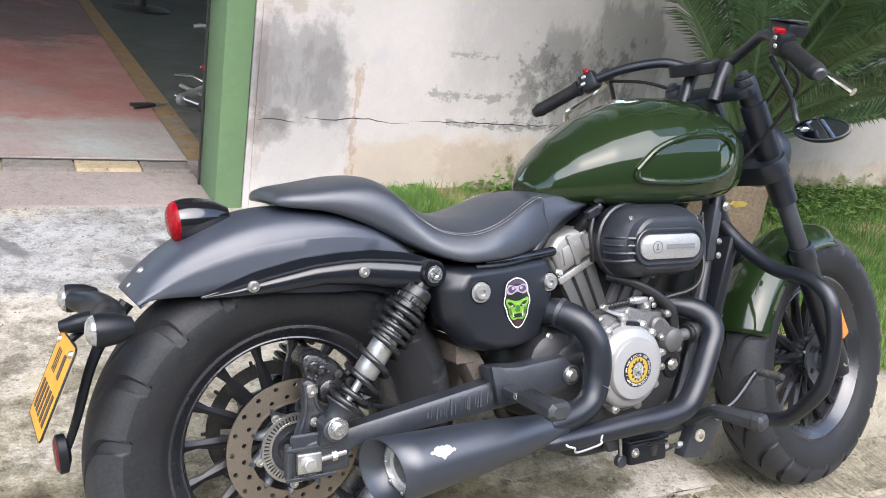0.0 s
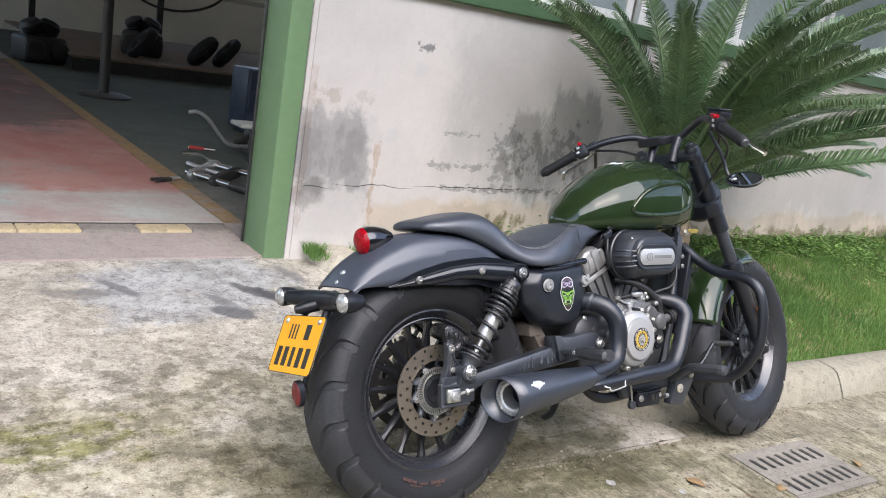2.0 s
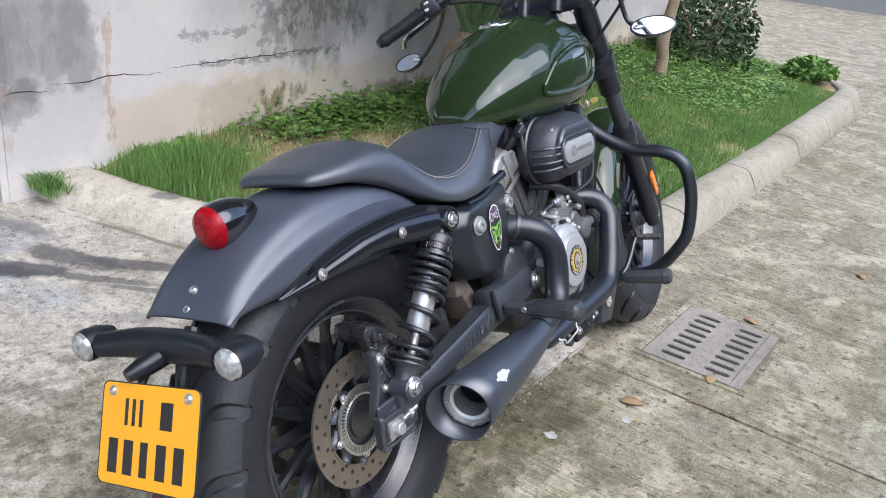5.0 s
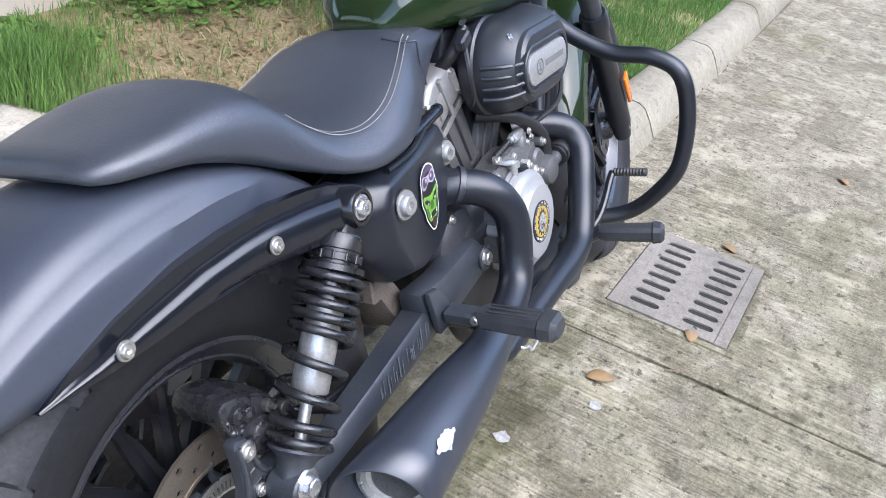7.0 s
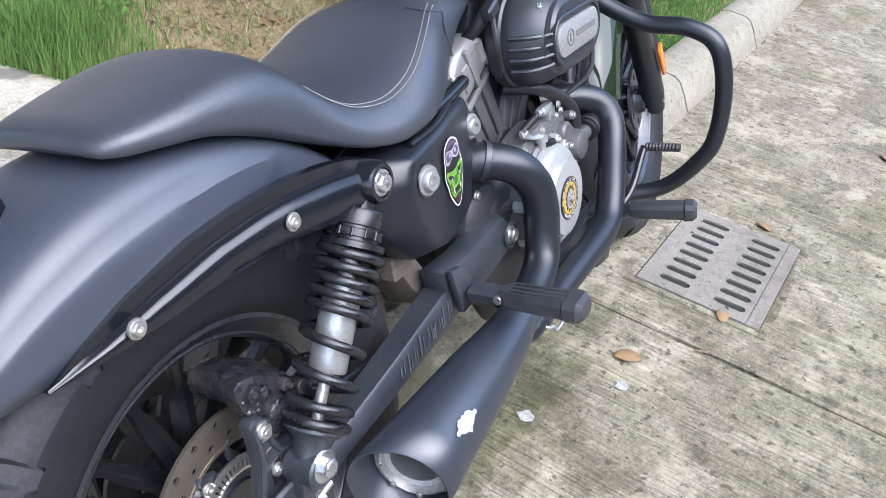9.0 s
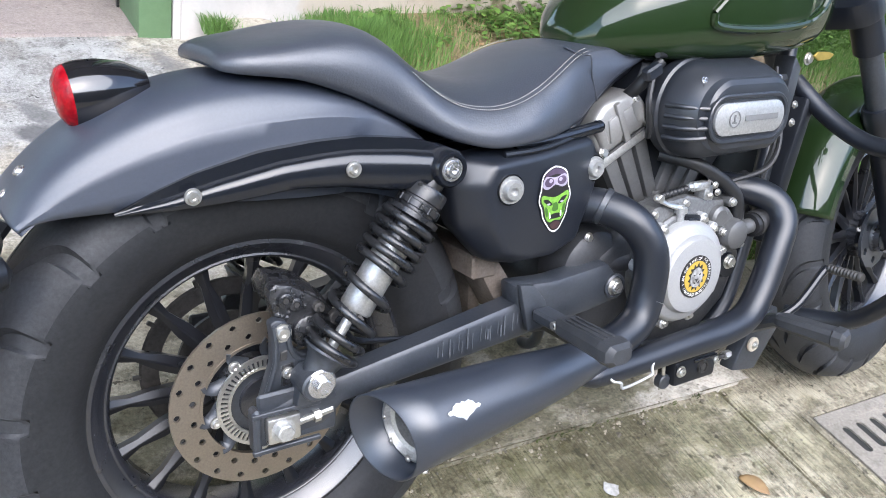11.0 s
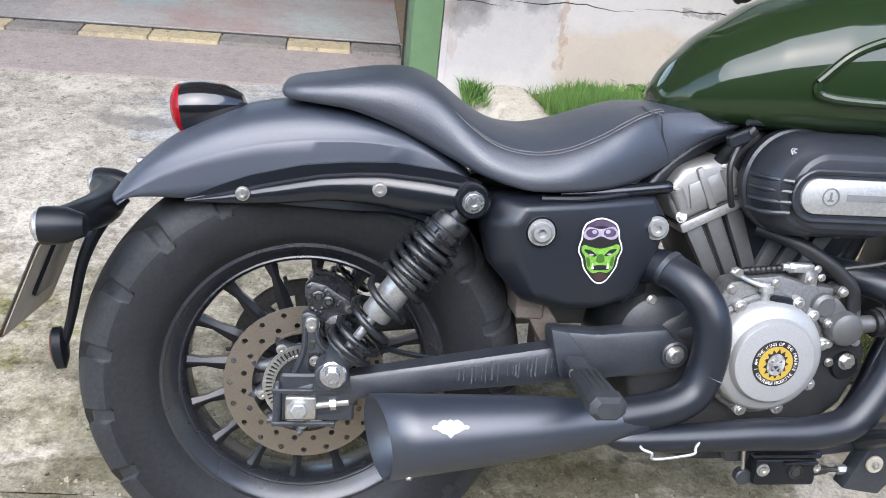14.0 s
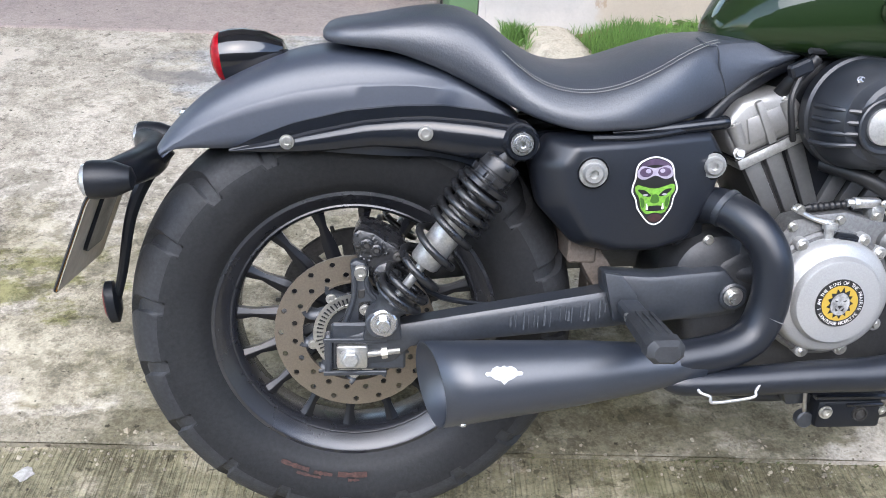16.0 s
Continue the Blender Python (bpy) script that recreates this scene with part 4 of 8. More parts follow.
def drilled_ring(r0, r1, y0, y1, sectors, rows):
    """A flat ring from y0 to y1 with staggered round holes through it."""
    g = Geo()
    for j in range(rows):
        a0, a1 = r0 + (r1 - r0) * j / rows, r0 + (r1 - r0) * (j + 1) / rows
        rc, hr = (a0 + a1) / 2, (a1 - a0) * 0.235
        for s in range(sectors):
            t0, t1 = 2 * math.pi * (s + 0.5 * (j % 2)) / sectors, 2 * math.pi * (s + 1 + 0.5 * (j % 2)) / sectors
            tm = (t0 + t1) / 2
            rim = [(a1, t0), (a1, tm), (a1, t1), (rc, t1), (a0, t1), (a0, tm), (a0, t0), (rc, t0)]
            pts = [(r * math.cos(t), r * math.sin(t)) for r, t in rim]
            c = (rc * math.cos(tm), rc * math.sin(tm))
            hole = []
            for p in pts:
                d = math.dist(p, c)
                hole.append((c[0] + (p[0] - c[0]) * hr / d, c[1] + (p[1] - c[1]) * hr / d))
            vs = [(x, y, z) for y in (y0, y1) for x, z in pts] + [(x, y, z) for y in (y0, y1) for x, z in hole]
            fs = []
            for k in range(8):
                q = (k + 1) % 8
                fs += [(k, q, 16 + q, 16 + k), (8 + q, 8 + k, 24 + k, 24 + q), (16 + k, 16 + q, 24 + q, 24 + k)]
                if (j == rows - 1 and k < 2) or (j == 0 and 4 <= k < 6):
                    fs.append((q, k, 8 + k, 8 + q))
            g.add(vs, fs)
    return g


def wheel(name, centre, R, half, bead, spokes, m=Matrix(), treads=22, label=""):
    """Cast wheel with blade spokes and a treaded tyre; its axle runs along y."""
    to = m @ shift(*centre)
    lip = bead
    half_rim = [(lip + 0.002, 0.69), (lip - 0.003, 0.70), (lip - 0.005, 0.67), (lip - 0.007, 0.65), (lip - 0.021, 0.45), (lip - 0.0235, 0.46), (lip - 0.026, 0.43), (lip - 0.030, 0.30)]
    inner = [(lip - 0.020, 0.0), (lip - 0.016, 0.3), (lip - 0.010, 0.56), (lip + 0.001, 0.62)]
    rim = lathe([(r, -y * half) for r, y in half_rim] + [(r, y * half) for r, y in half_rim[::-1]] + [(r, y * half) for r, y in inner[::-1]] + [(r, -y * half) for r, y in inner[1:]], 120, closed=True)
    hub = lathe([(0, -0.07), (0.03, -0.07), (0.034, -0.045), (0.05, -0.03), (0.052, 0.03), (0.034, 0.045), (0.03, 0.07), (0, 0.07)], 32)
    w = part(name, rim.join(hub).moved(to), RIM, BIKE, label)
    blade = []
    for s, wd, th, y in ((0.045, 0.017, 0.024, 0.0), (0.08, 0.0115, 0.022, -0.004), (0.12, 0.0105, 0.02, -0.008), (0.15, 0.006, 0.018, -0.010), (lip - 0.029, 0.010, 0.020, -0.014)):
        blade.append([(s, y - th * 0.5, -0.15 * wd), (s, y - th * 0.3, -wd), (s, y + th * 0.5, -wd * 0.7), (s, y + th * 0.5, wd * 0.7), (s, y - th * 0.3, wd), (s, y - th * 0.5, 0.15 * wd)])
    gs = loft(blade)
    for k in range(spokes):
        part("spoke", gs.moved(to @ pose(0, 0, 0, 0, 360 * k / spokes + 4, 0)), SPOKEPAINT, w, sharp=20)
    walls, band = tyre_geo(R, half, bead, treads)
    tyre_ = part("tyre", walls.moved(to), RUBBER, w, "worn black rubber tyre with slanted tread", sharp=28)
    part("tread", band.moved(to), TREAD, tyre_, "dusty grey black tread", sharp=28)
    return w, to


# rear wheel and brake
rw, RW = wheel("rear_wheel", (0, 0, 0.32), 0.322, 0.077, 0.203, 16, treads=19, label="satin black cast wheel")
disc_y = -0.061
bd = part("brake_disc", drilled_ring(0.0785, 0.1155, disc_y - 0.0022, disc_y + 0.0022, 20, 2).moved(RW), DISCMAT, rw, "drilled brownish steel brake disc", sharp=30)
part("disc_lip", lathe([(0.0755, disc_y - 0.0034), (0.079, disc_y - 0.0034), (0.079, disc_y + 0.003), (0.0755, disc_y + 0.003)], 64, closed=True).moved(RW), DISCMAT, bd)
carrier = part("disc_carrier", lathe([(0.03, disc_y - 0.004), (0.052, disc_y - 0.004), (0.055, disc_y), (0.052, disc_y + 0.006), (0.03, disc_y + 0.006)], 40, closed=True).moved(RW), MATT, rw)
for k in range(10):
    part("carrier_arm", tube([(0.05, disc_y + 0.002, 0), (0.062, disc_y + 0.002, 0.013), (0.071, disc_y + 0.001, 0.017), (0.077, disc_y + 0.001, 0.014)], [0.010, 0.0085, 0.0075, 0.009], 8, 3, flat=0.4).moved(RW @ pose(0, 0, 0, 0, 36 * k, 0)), MATT, carrier)
tone = lathe([(0.043, disc_y - 0.010), (0.0465, disc_y - 0.011), (0.0465, disc_y - 0.007), (0.043, disc_y - 0.007)], 48, closed=True).join(lathe([(0.056, disc_y - 0.010), (0.0605, disc_y - 0.010), (0.0605, disc_y - 0.006), (0.056, disc_y - 0.006)], 48, closed=True))
for k in range(54):
    tone.join(box(0.0105, 0.0025, 0.0032, 0, 1, (0.0513, disc_y - 0.0085, 0)).moved(pose(0, 0, 0, 0, 360 * k / 54, 0)))
part("tone_ring", tone.moved(RW), STEEL, rw, "slotted bright sensor ring")
for k in range(5):
    bolt(RW @ Vector((0.063 * math.cos(0.9 + 2 * math.pi * k / 5), disc_y - 0.006, 0.063 * math.sin(0.9 + 2 * math.pi * k / 5))), 0.0065, rw)
spr = part("sprocket", lathe([(0.094, 0.062), (0.116, 0.062), (0.119, 0.065), (0.116, 0.068), (0.094, 0.068)], 60, closed=True).join(lathe([(0.03, 0.062), (0.07, 0.062), (0.07, 0.068), (0.03, 0.068)], 48, closed=True)).moved(RW), DARKSTEEL, rw)
for k in range(10):
    part("web", box(0.028, 0.006, 0.018, 0.002, 1, (0.082, 0.065, 0)).moved(RW @ pose(0, 0, 0, 0, 36 * k + 9, 0)), DARKSTEEL, spr)
    part("tooth", box(0.012, 0.005, 0.006, 0.001, 1, (0.121, 0.065, 0)).moved(RW @ pose(0, 0, 0, 0, 36 * k, 0)), DARKSTEEL, spr)

# front wheel, steered
fw, FW = wheel("front_wheel", FRONT, 0.320, 0.066, 0.205, 16, STEER, 20, label="satin black cast wheel")
part("brake_disc", drilled_ring(0.105, 0.145, 0.066, 0.0704, 30, 2).moved(FW), DISCMAT, fw, "drilled steel brake disc", sharp=30)
part("hub_cap", lathe([(0, -0.075), (0.02, -0.075), (0.03, -0.066), (0.034, -0.05), (0.04, -0.03)], 24).moved(FW), MATT, fw)

# rear mudguard
FEND = [(133.8, 0.362, 0.373), (130, 0.350, 0.379), (122, 0.319, 0.387), (112, 0.292, 0.393), (102, 0.277, 0.398), (92, 0.268, 0.400), (80, 0.270, 0.400), (68, 0.285, 0.396), (56, 0.30, 0.385)]
CREASE = [(56, 0.372), (72, 0.372), (86, 0.357), (96, 0.352), (108, 0.351), (116, 0.3535), (125, 0.358), (136, 0.362)]
rings = []
for i, p in enumerate(spline([(a, lo, hi) for a, lo, hi in FEND], 6)):
    a, lo, hi = radians(p.x), p.y, p.z
    wq = lerp_table([(56, 0.106), (80, 0.104), (100, 0.099), (120, 0.092), (133.8, 0.086)], p.x)
    rc = lerp_table(CREASE, p.x)
    rc = min(rc, hi - 0.006)
    lo = min(lo, rc - 0.0015)
    proud = 0.035 if p.x > 71 else -0.015
    low = [(-1.0 - proud, lo), (-1.0 - proud, lo + 0.4 * (rc - lo)), (-1.0 - proud, lo + 0.8 * (rc - lo)), (-0.995 - proud, rc - 0.0025), (-0.985 - proud * 0.8, rc + 0.0005), (-0.975 - 0.3 * proud, rc + 0.0035)]
    up = [(-0.955, rc + 0.3 * (hi - rc)), (-0.90, rc + 0.53 * (hi - rc)), (-0.80, rc + 0.72 * (hi - rc)), (-0.63, rc + 0.87 * (hi - rc)), (-0.4, rc + 0.96 * (hi - rc)), (0, hi)]
    half_ring = low + up
    full = half_ring + [(-y, r) for y, r in half_ring[-2::-1]]
    rings.append([(r * math.cos(a), y * wq, 0.32 + r * math.sin(a)) for y, r in full])
rf = part("rear_mudguard", loft(rings, caps=False, closed=False), GUARD, BIKE, "satin black steel mudguard with a creased flank", sharp=28)
sol = rf.modifiers.new("thickness", "SOLIDIFY")
sol.thickness, sol.offset = 0.004, -1
for x, z in ((-0.2325, 0.6215), (-0.2485, 0.5985)):
    bolt((x, -0.008, z), 0.0075, rf, BRIGHT, to=(-0.78, 0, 0.62))

# mudguard struts that carry the shock absorbers
for s in (-1, 1):
    rings = []
    for x in np.linspace(-0.160, 0.212, 40):
        zt = lerp_table([(-0.160, 0.590), (-0.118, 0.610), (-0.078, 0.626), (-0.01, 0.644), (0.052, 0.652), (0.109, 0.655), (0.16, 0.650), (0.19, 0.644), (0.222, 0.630)], x)
        zb = lerp_table([(-0.160, 0.587), (-0.10, 0.5885), (-0.043, 0.592), (0.026, 0.601), (0.083, 0.599), (0.143, 0.590), (0.18, 0.588), (0.222, 0.592)], x)
        zc = lerp_table([(-0.160, 0.5885), (-0.11, 0.600), (-0.057, 0.615), (0.011, 0.631), (0.06, 0.637), (0.094, 0.639), (0.153, 0.636), (0.222, 0.628)], x)
        y = lerp_table([(-0.16, 0.097), (-0.05, 0.109), (0.1, 0.129), (0.212, 0.142)], x)
        d = lerp_table([(-0.16, 0.002), (-0.10, 0.009), (-0.05, 0.012), (0.1, 0.014), (0.212, 0.018)], x)
        h = zc - zb
        sec = [(y - 0.012, zt), (y + 0.001, zt), (y + 0.0005, zc + 0.002), (y + 0.3 * d, zc + 0.001), (y + 0.6 * d, zc - 0.04 * h), (y + 0.85 * d, zc - 0.14 * h), (y + d, zc - 0.36 * h), (y + 0.97 * d, zc - 0.66 * h), (y + 0.8 * d, zc - 0.9 * h), (y + 0.3 * d, zb), (y - 0.012, zb)]
        rings.append([(x, s * a, z) for a, z in sec])
    st = part("mudguard_strut", loft(rings), GLOSSSATIN, BIKE, "semi gloss black mudguard strut", sharp=48)
    part("boss", lathe([(0, 0.046), (0.0150, 0.046), (0.0160, 0.049), (0.0200, 0.049), (0.0232, 0.044), (0.0240, 0.0), (0, 0.0)], 36).moved(aim((0.206, s * 0.116, 0.614), (0.206, s * 0.3, 0.614))), GLOSSSATIN, st)
    bolt((-0.085, s * 0.1175, 0.604), 0.008, st, to=(0, s, 0))
    bolt((0.088, s * 0.1435, 0.6215), 0.008, st, to=(0, s, 0))
    bolt((0.206, s * 0.1630, 0.614), 0.0125, st, BRIGHT, to=(0, s, 0))

# shock absorbers
for s in (-1, 1):
    top, low = Vector((0.201, s * 0.143, 0.608)), Vector((0.032, s * 0.141, 0.372))
    sh = part("shock_absorber", lathe([(0, 0.004), (0.015, 0.004), (0.015, 0.022), (0.0245, 0.023), (0.0265, 0.026), (0.0265, 0.040), (0.025, 0.041), (0.025, 0.044), (0.028, 0.045), (0.028, 0.052), (0.026, 0.053), (0.026, 0.056), (0.034, 0.058), (0.034, 0.064), (0.028, 0.066), (0.0235, 0.070), (0.0235, 0.10), (0, 0.10)], 32).moved(aim(top, low)), SPRINGPAINT, BIKE, "coil spring shock absorber")
    for k in range(12):
        a = 2 * math.pi * k / 12
        part("notch", box(0.004, 0.010, 0.004, 0.0008, 1, (0.0267 * math.cos(a), 0.0485, 0.0267 * math.sin(a))).moved(aim(top, low)), SPRINGPAINT, sh)
    part("damper", lathe([(0, 0.07), (0.0205, 0.07), (0.0205, 0.190), (0.0185, 0.193), (0.0065, 0.194), (0.0065, 0.26), (0, 0.26)], 24).moved(aim(top, low)), ALLOY, sh, "bare aluminium damper body")
    L_ = (low - top).length
    turns, pts = 8.8, []
    for k in range(int(turns * 14) + 1):
        a = 2 * math.pi * k / 14
        q = k / (turns * 14)
        pts.append((0.0325 * math.cos(a), 0.066 + (L_ - 0.106) * float(np.interp(q, (0.0, 0.5, 0.80, 1.0), (0.0, 0.34, 0.84, 1.0))), 0.0325 * math.sin(a)))
    part("spring", tube(pts, 0.0052, 14, smooth=False).moved(aim(top, low)), SPRINGPAINT, sh, "black coil spring")
    part("lower_eye", disc(0.019, -0.02, 0.02, 24, 0.003).moved(shift(low.x, low.y, low.z)).join(lathe([(0, 0.0), (0.0165, 0.004), (0.018, 0.016), (0.0225, 0.03), (0.030, 0.036), (0.033, 0.038), (0.033, 0.041), (0.012, 0.044), (0, 0.046)], 28).moved(aim(low, top))), MATT, sh)

# swing arm with chain adjuster and rear brake caliper
for s in (-1, 1):
    rings = []
    for x, z, h, w in ((-0.025, 0.322, 0.022, 0.012), (0.05, 0.335, 0.026, 0.015), (0.075, 0.349, 0.017, 0.017), (0.2, 0.366, 0.021, 0.019), (0.34, 0.383, 0.026, 0.02), (0.44, 0.392, 0.028, 0.02), (0.54, 0.395, 0.03, 0.02)):
        y = lerp_table([(-0.03, 0.124), (0.1, 0.125), (0.3, 0.124), (0.54, 0.104)], x)
        rings.append([(x, s * y + w * b, z + h * c) for b, c in ((-0.8, -1), (0.8, -1), (1, -0.75), (1, 0.75), (0.8, 1), (-0.8, 1), (-1, 0.75), (-1, -0.75))])
    arm = part("swing_arm", loft(rings), MATT, BIKE, "scuffed black box section swing arm", sharp=40)
    part("adjuster", box(0.042, 0.012, 0.034, 0.004, 2, (-0.004, s * 0.140, 0.319)), STEEL, arm, "zinc plated chain adjuster block")
    hexbolt((-0.006, s * 0.145, 0.319), 0.0115, arm, ALLOY, to=(0, s, 0), h=0.012)
    part("adjuster_screw", tube([(0.015, s * 0.139, 0.32), (0.06, s * 0.139, 0.326)], 0.0042, 10).join(disc(0.0085, 0, 0.008, 6).moved(aim((0.035, s * 0.139, 0.323), (0.06, s * 0.139, 0.3255)))), STEEL, arm)
    part("adjuster_rail", box(0.085, 0.006, 0.006, 0.001, 1, (0.0, s * 0.142, 0.343)).join(box(0.085, 0.006, 0.006, 0.001, 1, (0.0, s * 0.142, 0.295))), MATT, arm)
    hexbolt((0.037, s * 0.1605, 0.374), 0.0105, arm, BRIGHT, to=(0, s, 0), h=0.010)
    part("washer", lathe([(0.006, 0), (0.0185, 0), (0.019, 0.002), (0.0165, 0.004), (0.006, 0.004)], 28, closed=True).moved(aim((0.037, s * 0.1575, 0.374), (0.037, s * 0.3, 0.374))), BRIGHT, arm)
    part("end_plate", box(0.10, 0.008, 0.068, 0.003, 1, (0.018, s * 0.1315, 0.330)), MATT, arm)
    part("end_cap", box(0.010, 0.02, 0.056, 0.003, 1, (-0.036, s * 0.134, 0.322)), MATT, arm)
    part("shock_lug", prism([(0.01, 0.345), (0.062, 0.345), (0.058, 0.38), (0.037, 0.397), (0.018, 0.385)], -0.012, 0.012, 0.003).moved(shift(0, s * 0.137, 0)), MATT, arm)
right_arm = [o for o in BIKE.children if o.name.startswith("swing_arm")][0]
rnd = random.Random(21)
for k, x in enumerate((0.208, 0.215, 0.226, 0.232, 0.240, 0.245, 0.254, 0.262, 0.275, 0.283, 0.287, 0.291, 0.303, 0.309, 0.315, 0.330, 0.338)):
    zc = 0.366 + (x - 0.2) * 0.12
    h = rnd.uniform(0.014, 0.030)
    yy = -lerp_table([(0.1, 0.125), (0.3, 0.124), (0.54, 0.104)], x) - 0.0200
    part("drip_mark", box(rnd.uniform(0.0010, 0.0034), 0.0007, h, 0.0003, 1, (x, yy, zc + rnd.uniform(-0.004, 0.006))), SCUFF, right_arm, "dried pale drip")
cal = part("brake_caliper", prism([(-0.004, 0.468), (-0.002, 0.482), (0.005, 0.487), (0.024, 0.482), (0.053, 0.463), (0.075, 0.446), (0.087, 0.430), (0.084, 0.412), (0.060, 0.402), (0.046, 0.398), (0.030, 0.404), (0.018, 0.420), (0.004, 0.442)], -0.118, -0.098, 0.004, 2), GREASY, BIKE, "greasy black brake caliper on its bracket")
part("outer_shell", loft([[(x0 + cx, y, z0 + cz) for cx, cz in ((-0.020, -0.016), (-0.022, 0.0), (-0.015, 0.013), (0.004, 0.012), (0.026, 0.002), (0.044, -0.012), (0.044, -0.030), (0.02, -0.035))] for x0, z0, y in ((0.026, 0.465, -0.114), (0.022, 0.474, -0.098), (0.021, 0.476, -0.062), (0.024, 0.470, -0.046))]), GREASY, cal, sharp=40)
brk = part("bracket", prism([(-0.007, 0.443), (0.001, 0.447), (0.013, 0.443), (0.019, 0.428), (0.017, 0.417), (0.025, 0.402), (0.034, 0.396), (0.052, 0.397), (0.060, 0.404), (0.066, 0.398), (0.059, 0.386), (0.043, 0.380), (0.028, 0.382), (0.022, 0.374), (0.027, 0.358), (0.017, 0.349), (-0.005, 0.349), (-0.022, 0.343), (-0.015, 0.365), (-0.006, 0.39), (-0.005, 0.423)], -0.128, -0.112, 0.003, 2), MATT, cal)
part("rib", tube([(-0.003, -0.1285, 0.44), (-0.001, -0.129, 0.415), (-0.003, -0.129, 0.39), (-0.016, -0.1285, 0.35)], 0.0036, 8), MATT, brk)
part("rib", tube([(0.015, -0.1285, 0.438), (0.015, -0.129, 0.415), (0.022, -0.129, 0.398), (0.034, -0.129, 0.390), (0.056, -0.1285, 0.392)], 0.0034, 8), MATT, brk)
part("web_plate", prism([(0.004, 0.405), (0.013, 0.407), (0.012, 0.394), (0.004, 0.393)], -0.1295, -0.127, 0.001, 1), DARKSTEEL, brk)
part("web_plate", prism([(0.004, 0.388), (0.02, 0.39), (0.022, 0.362), (0.004, 0.36)], -0.1288, -0.127, 0.001, 1), GREASY, brk)
part("piston_body", lathe([(0, -0.007), (0.015, -0.007), (0.0195, -0.004), (0.0215, 0.002), (0.022, 0.02), (0, 0.02)], 30).moved(shift(0.043, -0.119, 0.422)), GREASY, cal)
for x, z, r in ((0.015, 0.466, 0.0092), (0.028, 0.459, 0.0084)):
    part("slider_boss", lathe([(0.0036, -0.003), (0.0042, -0.006), (0.58 * r + 0.002, -0.006), (r, -0.005), (r * 1.12, 0.0), (r * 1.15, 0.012), (0.0036, 0.012)], 22, closed=True).moved(shift(x, -0.119, z)), GREASY, cal)
    part("pin_head", disc(0.0042, -0.0035, 0.004, 6, 0.0006).moved(shift(x, -0.121, z)), DARKSTEEL, cal)
part("bleed_screw", lathe([(0, -0.012), (0.003, -0.012), (0.0036, -0.006), (0.007, -0.005), (0.007, 0.004), (0, 0.004)], 10).moved(shift(0.057, -0.119, 0.45)), DARKSTEEL, cal)
part("banjo", disc(0.009, -0.006, 0.006, 16, 0.001).moved(shift(0.078, -0.120, 0.433)), DARKSTEEL, cal)
part("hose_neck", tube([(0.078, -0.122, 0.433), (0.088, -0.122, 0.425), (0.094, -0.118, 0.414)], 0.006, 10), GREASY, cal)
part("brace_wire", tube([(0.060, -0.13, 0.402), (0.05, -0.132, 0.39), (0.03, -0.132, 0.376), (0.026, -0.13, 0.366)], 0.0016, 6), STEEL, cal)
rnd = random.Random(44)
for k in range(16):
    x, z = rnd.uniform(0.0, 0.05), rnd.uniform(0.425, 0.47)
    if z > 0.487 - 0.6 * x or z < 0.44 - 0.5 * x:
        continue
    r_ = rnd.uniform(0.0012, 0.0035)
    part("grease_lump", lathe([(0, -r_ * 0.7), (r_ * 0.7, -r_ * 0.45), (r_ * 1.3, 0.0005), (0, 0.0005)], 7).moved(shift(x, -0.118, z) @ pose(0, 0, 0, 0, rnd.uniform(0, 90), 0)), GREASY, cal, sharp=0)
bolt((0.007, -0.130, 0.430), 0.0098, cal)
bolt((0.013, -0.1295, 0.377), 0.0066, cal)
part("brake_hose", tube([(0.078, -0.118, 0.433), (0.092, -0.115, 0.41), (0.12, -0.095, 0.385), (0.19, -0.09, 0.37), (0.26, -0.09, 0.36)], 0.004, 8), PLASTIC, cal)
for o in [cal] + list(cal.children_recursive):
    if o.name.split(".")[0] != "brake_hose":
        o.data.transform(Matrix.Translation((0, 0.010, 0)))

# seat
TOP = [(-0.042, 0.738), (-0.036, 0.746), (-0.02, 0.752), (0.023, 0.759), (0.083, 0.771), (0.13, 0.774), (0.165, 0.762), (0.2, 0.733), (0.241, 0.708), (0.285, 0.701), (0.33, 0.706), (0.38, 0.723), (0.43, 0.739), (0.48, 0.745), (0.53, 0.745), (0.60, 0.742)]
LOW = [(-0.042, 0.730), (-0.036, 0.724), (-0.02, 0.721), (0.0, 0.719), (0.05, 0.714), (0.112, 0.692), (0.179, 0.660), (0.234, 0.636), (0.285, 0.624), (0.383, 0.629), (0.454, 0.643), (0.49, 0.668), (0.53, 0.695), (0.60, 0.722)]
WID = [(-0.042, 0.062), (-0.036, 0.076), (-0.02, 0.09), (0.03, 0.105), (0.1, 0.112), (0.17, 0.116), (0.23, 0.135), (0.29, 0.148), (0.35, 0.146), (0.42, 0.125), (0.47, 0.102), (0.53, 0.088), (0.60, 0.078)]
EDGE = [(-0.04, 0.005), (0.0, 0.014), (0.05, 0.02), (0.15, 0.026), (0.22, 0.034), (0.3, 0.034), (0.38, 0.03), (0.46, 0.012), (0.53, 0.01)]


def eased(table, x):
    """A table's value with its corners rounded off."""
    q = min(0.024, max(0.0, (x - 0.0) * 0.5))
    return sum(lerp_table(table, x + q * k / 3) * (4 - abs(k)) for k in range(-3, 4)) / 16


rings = []
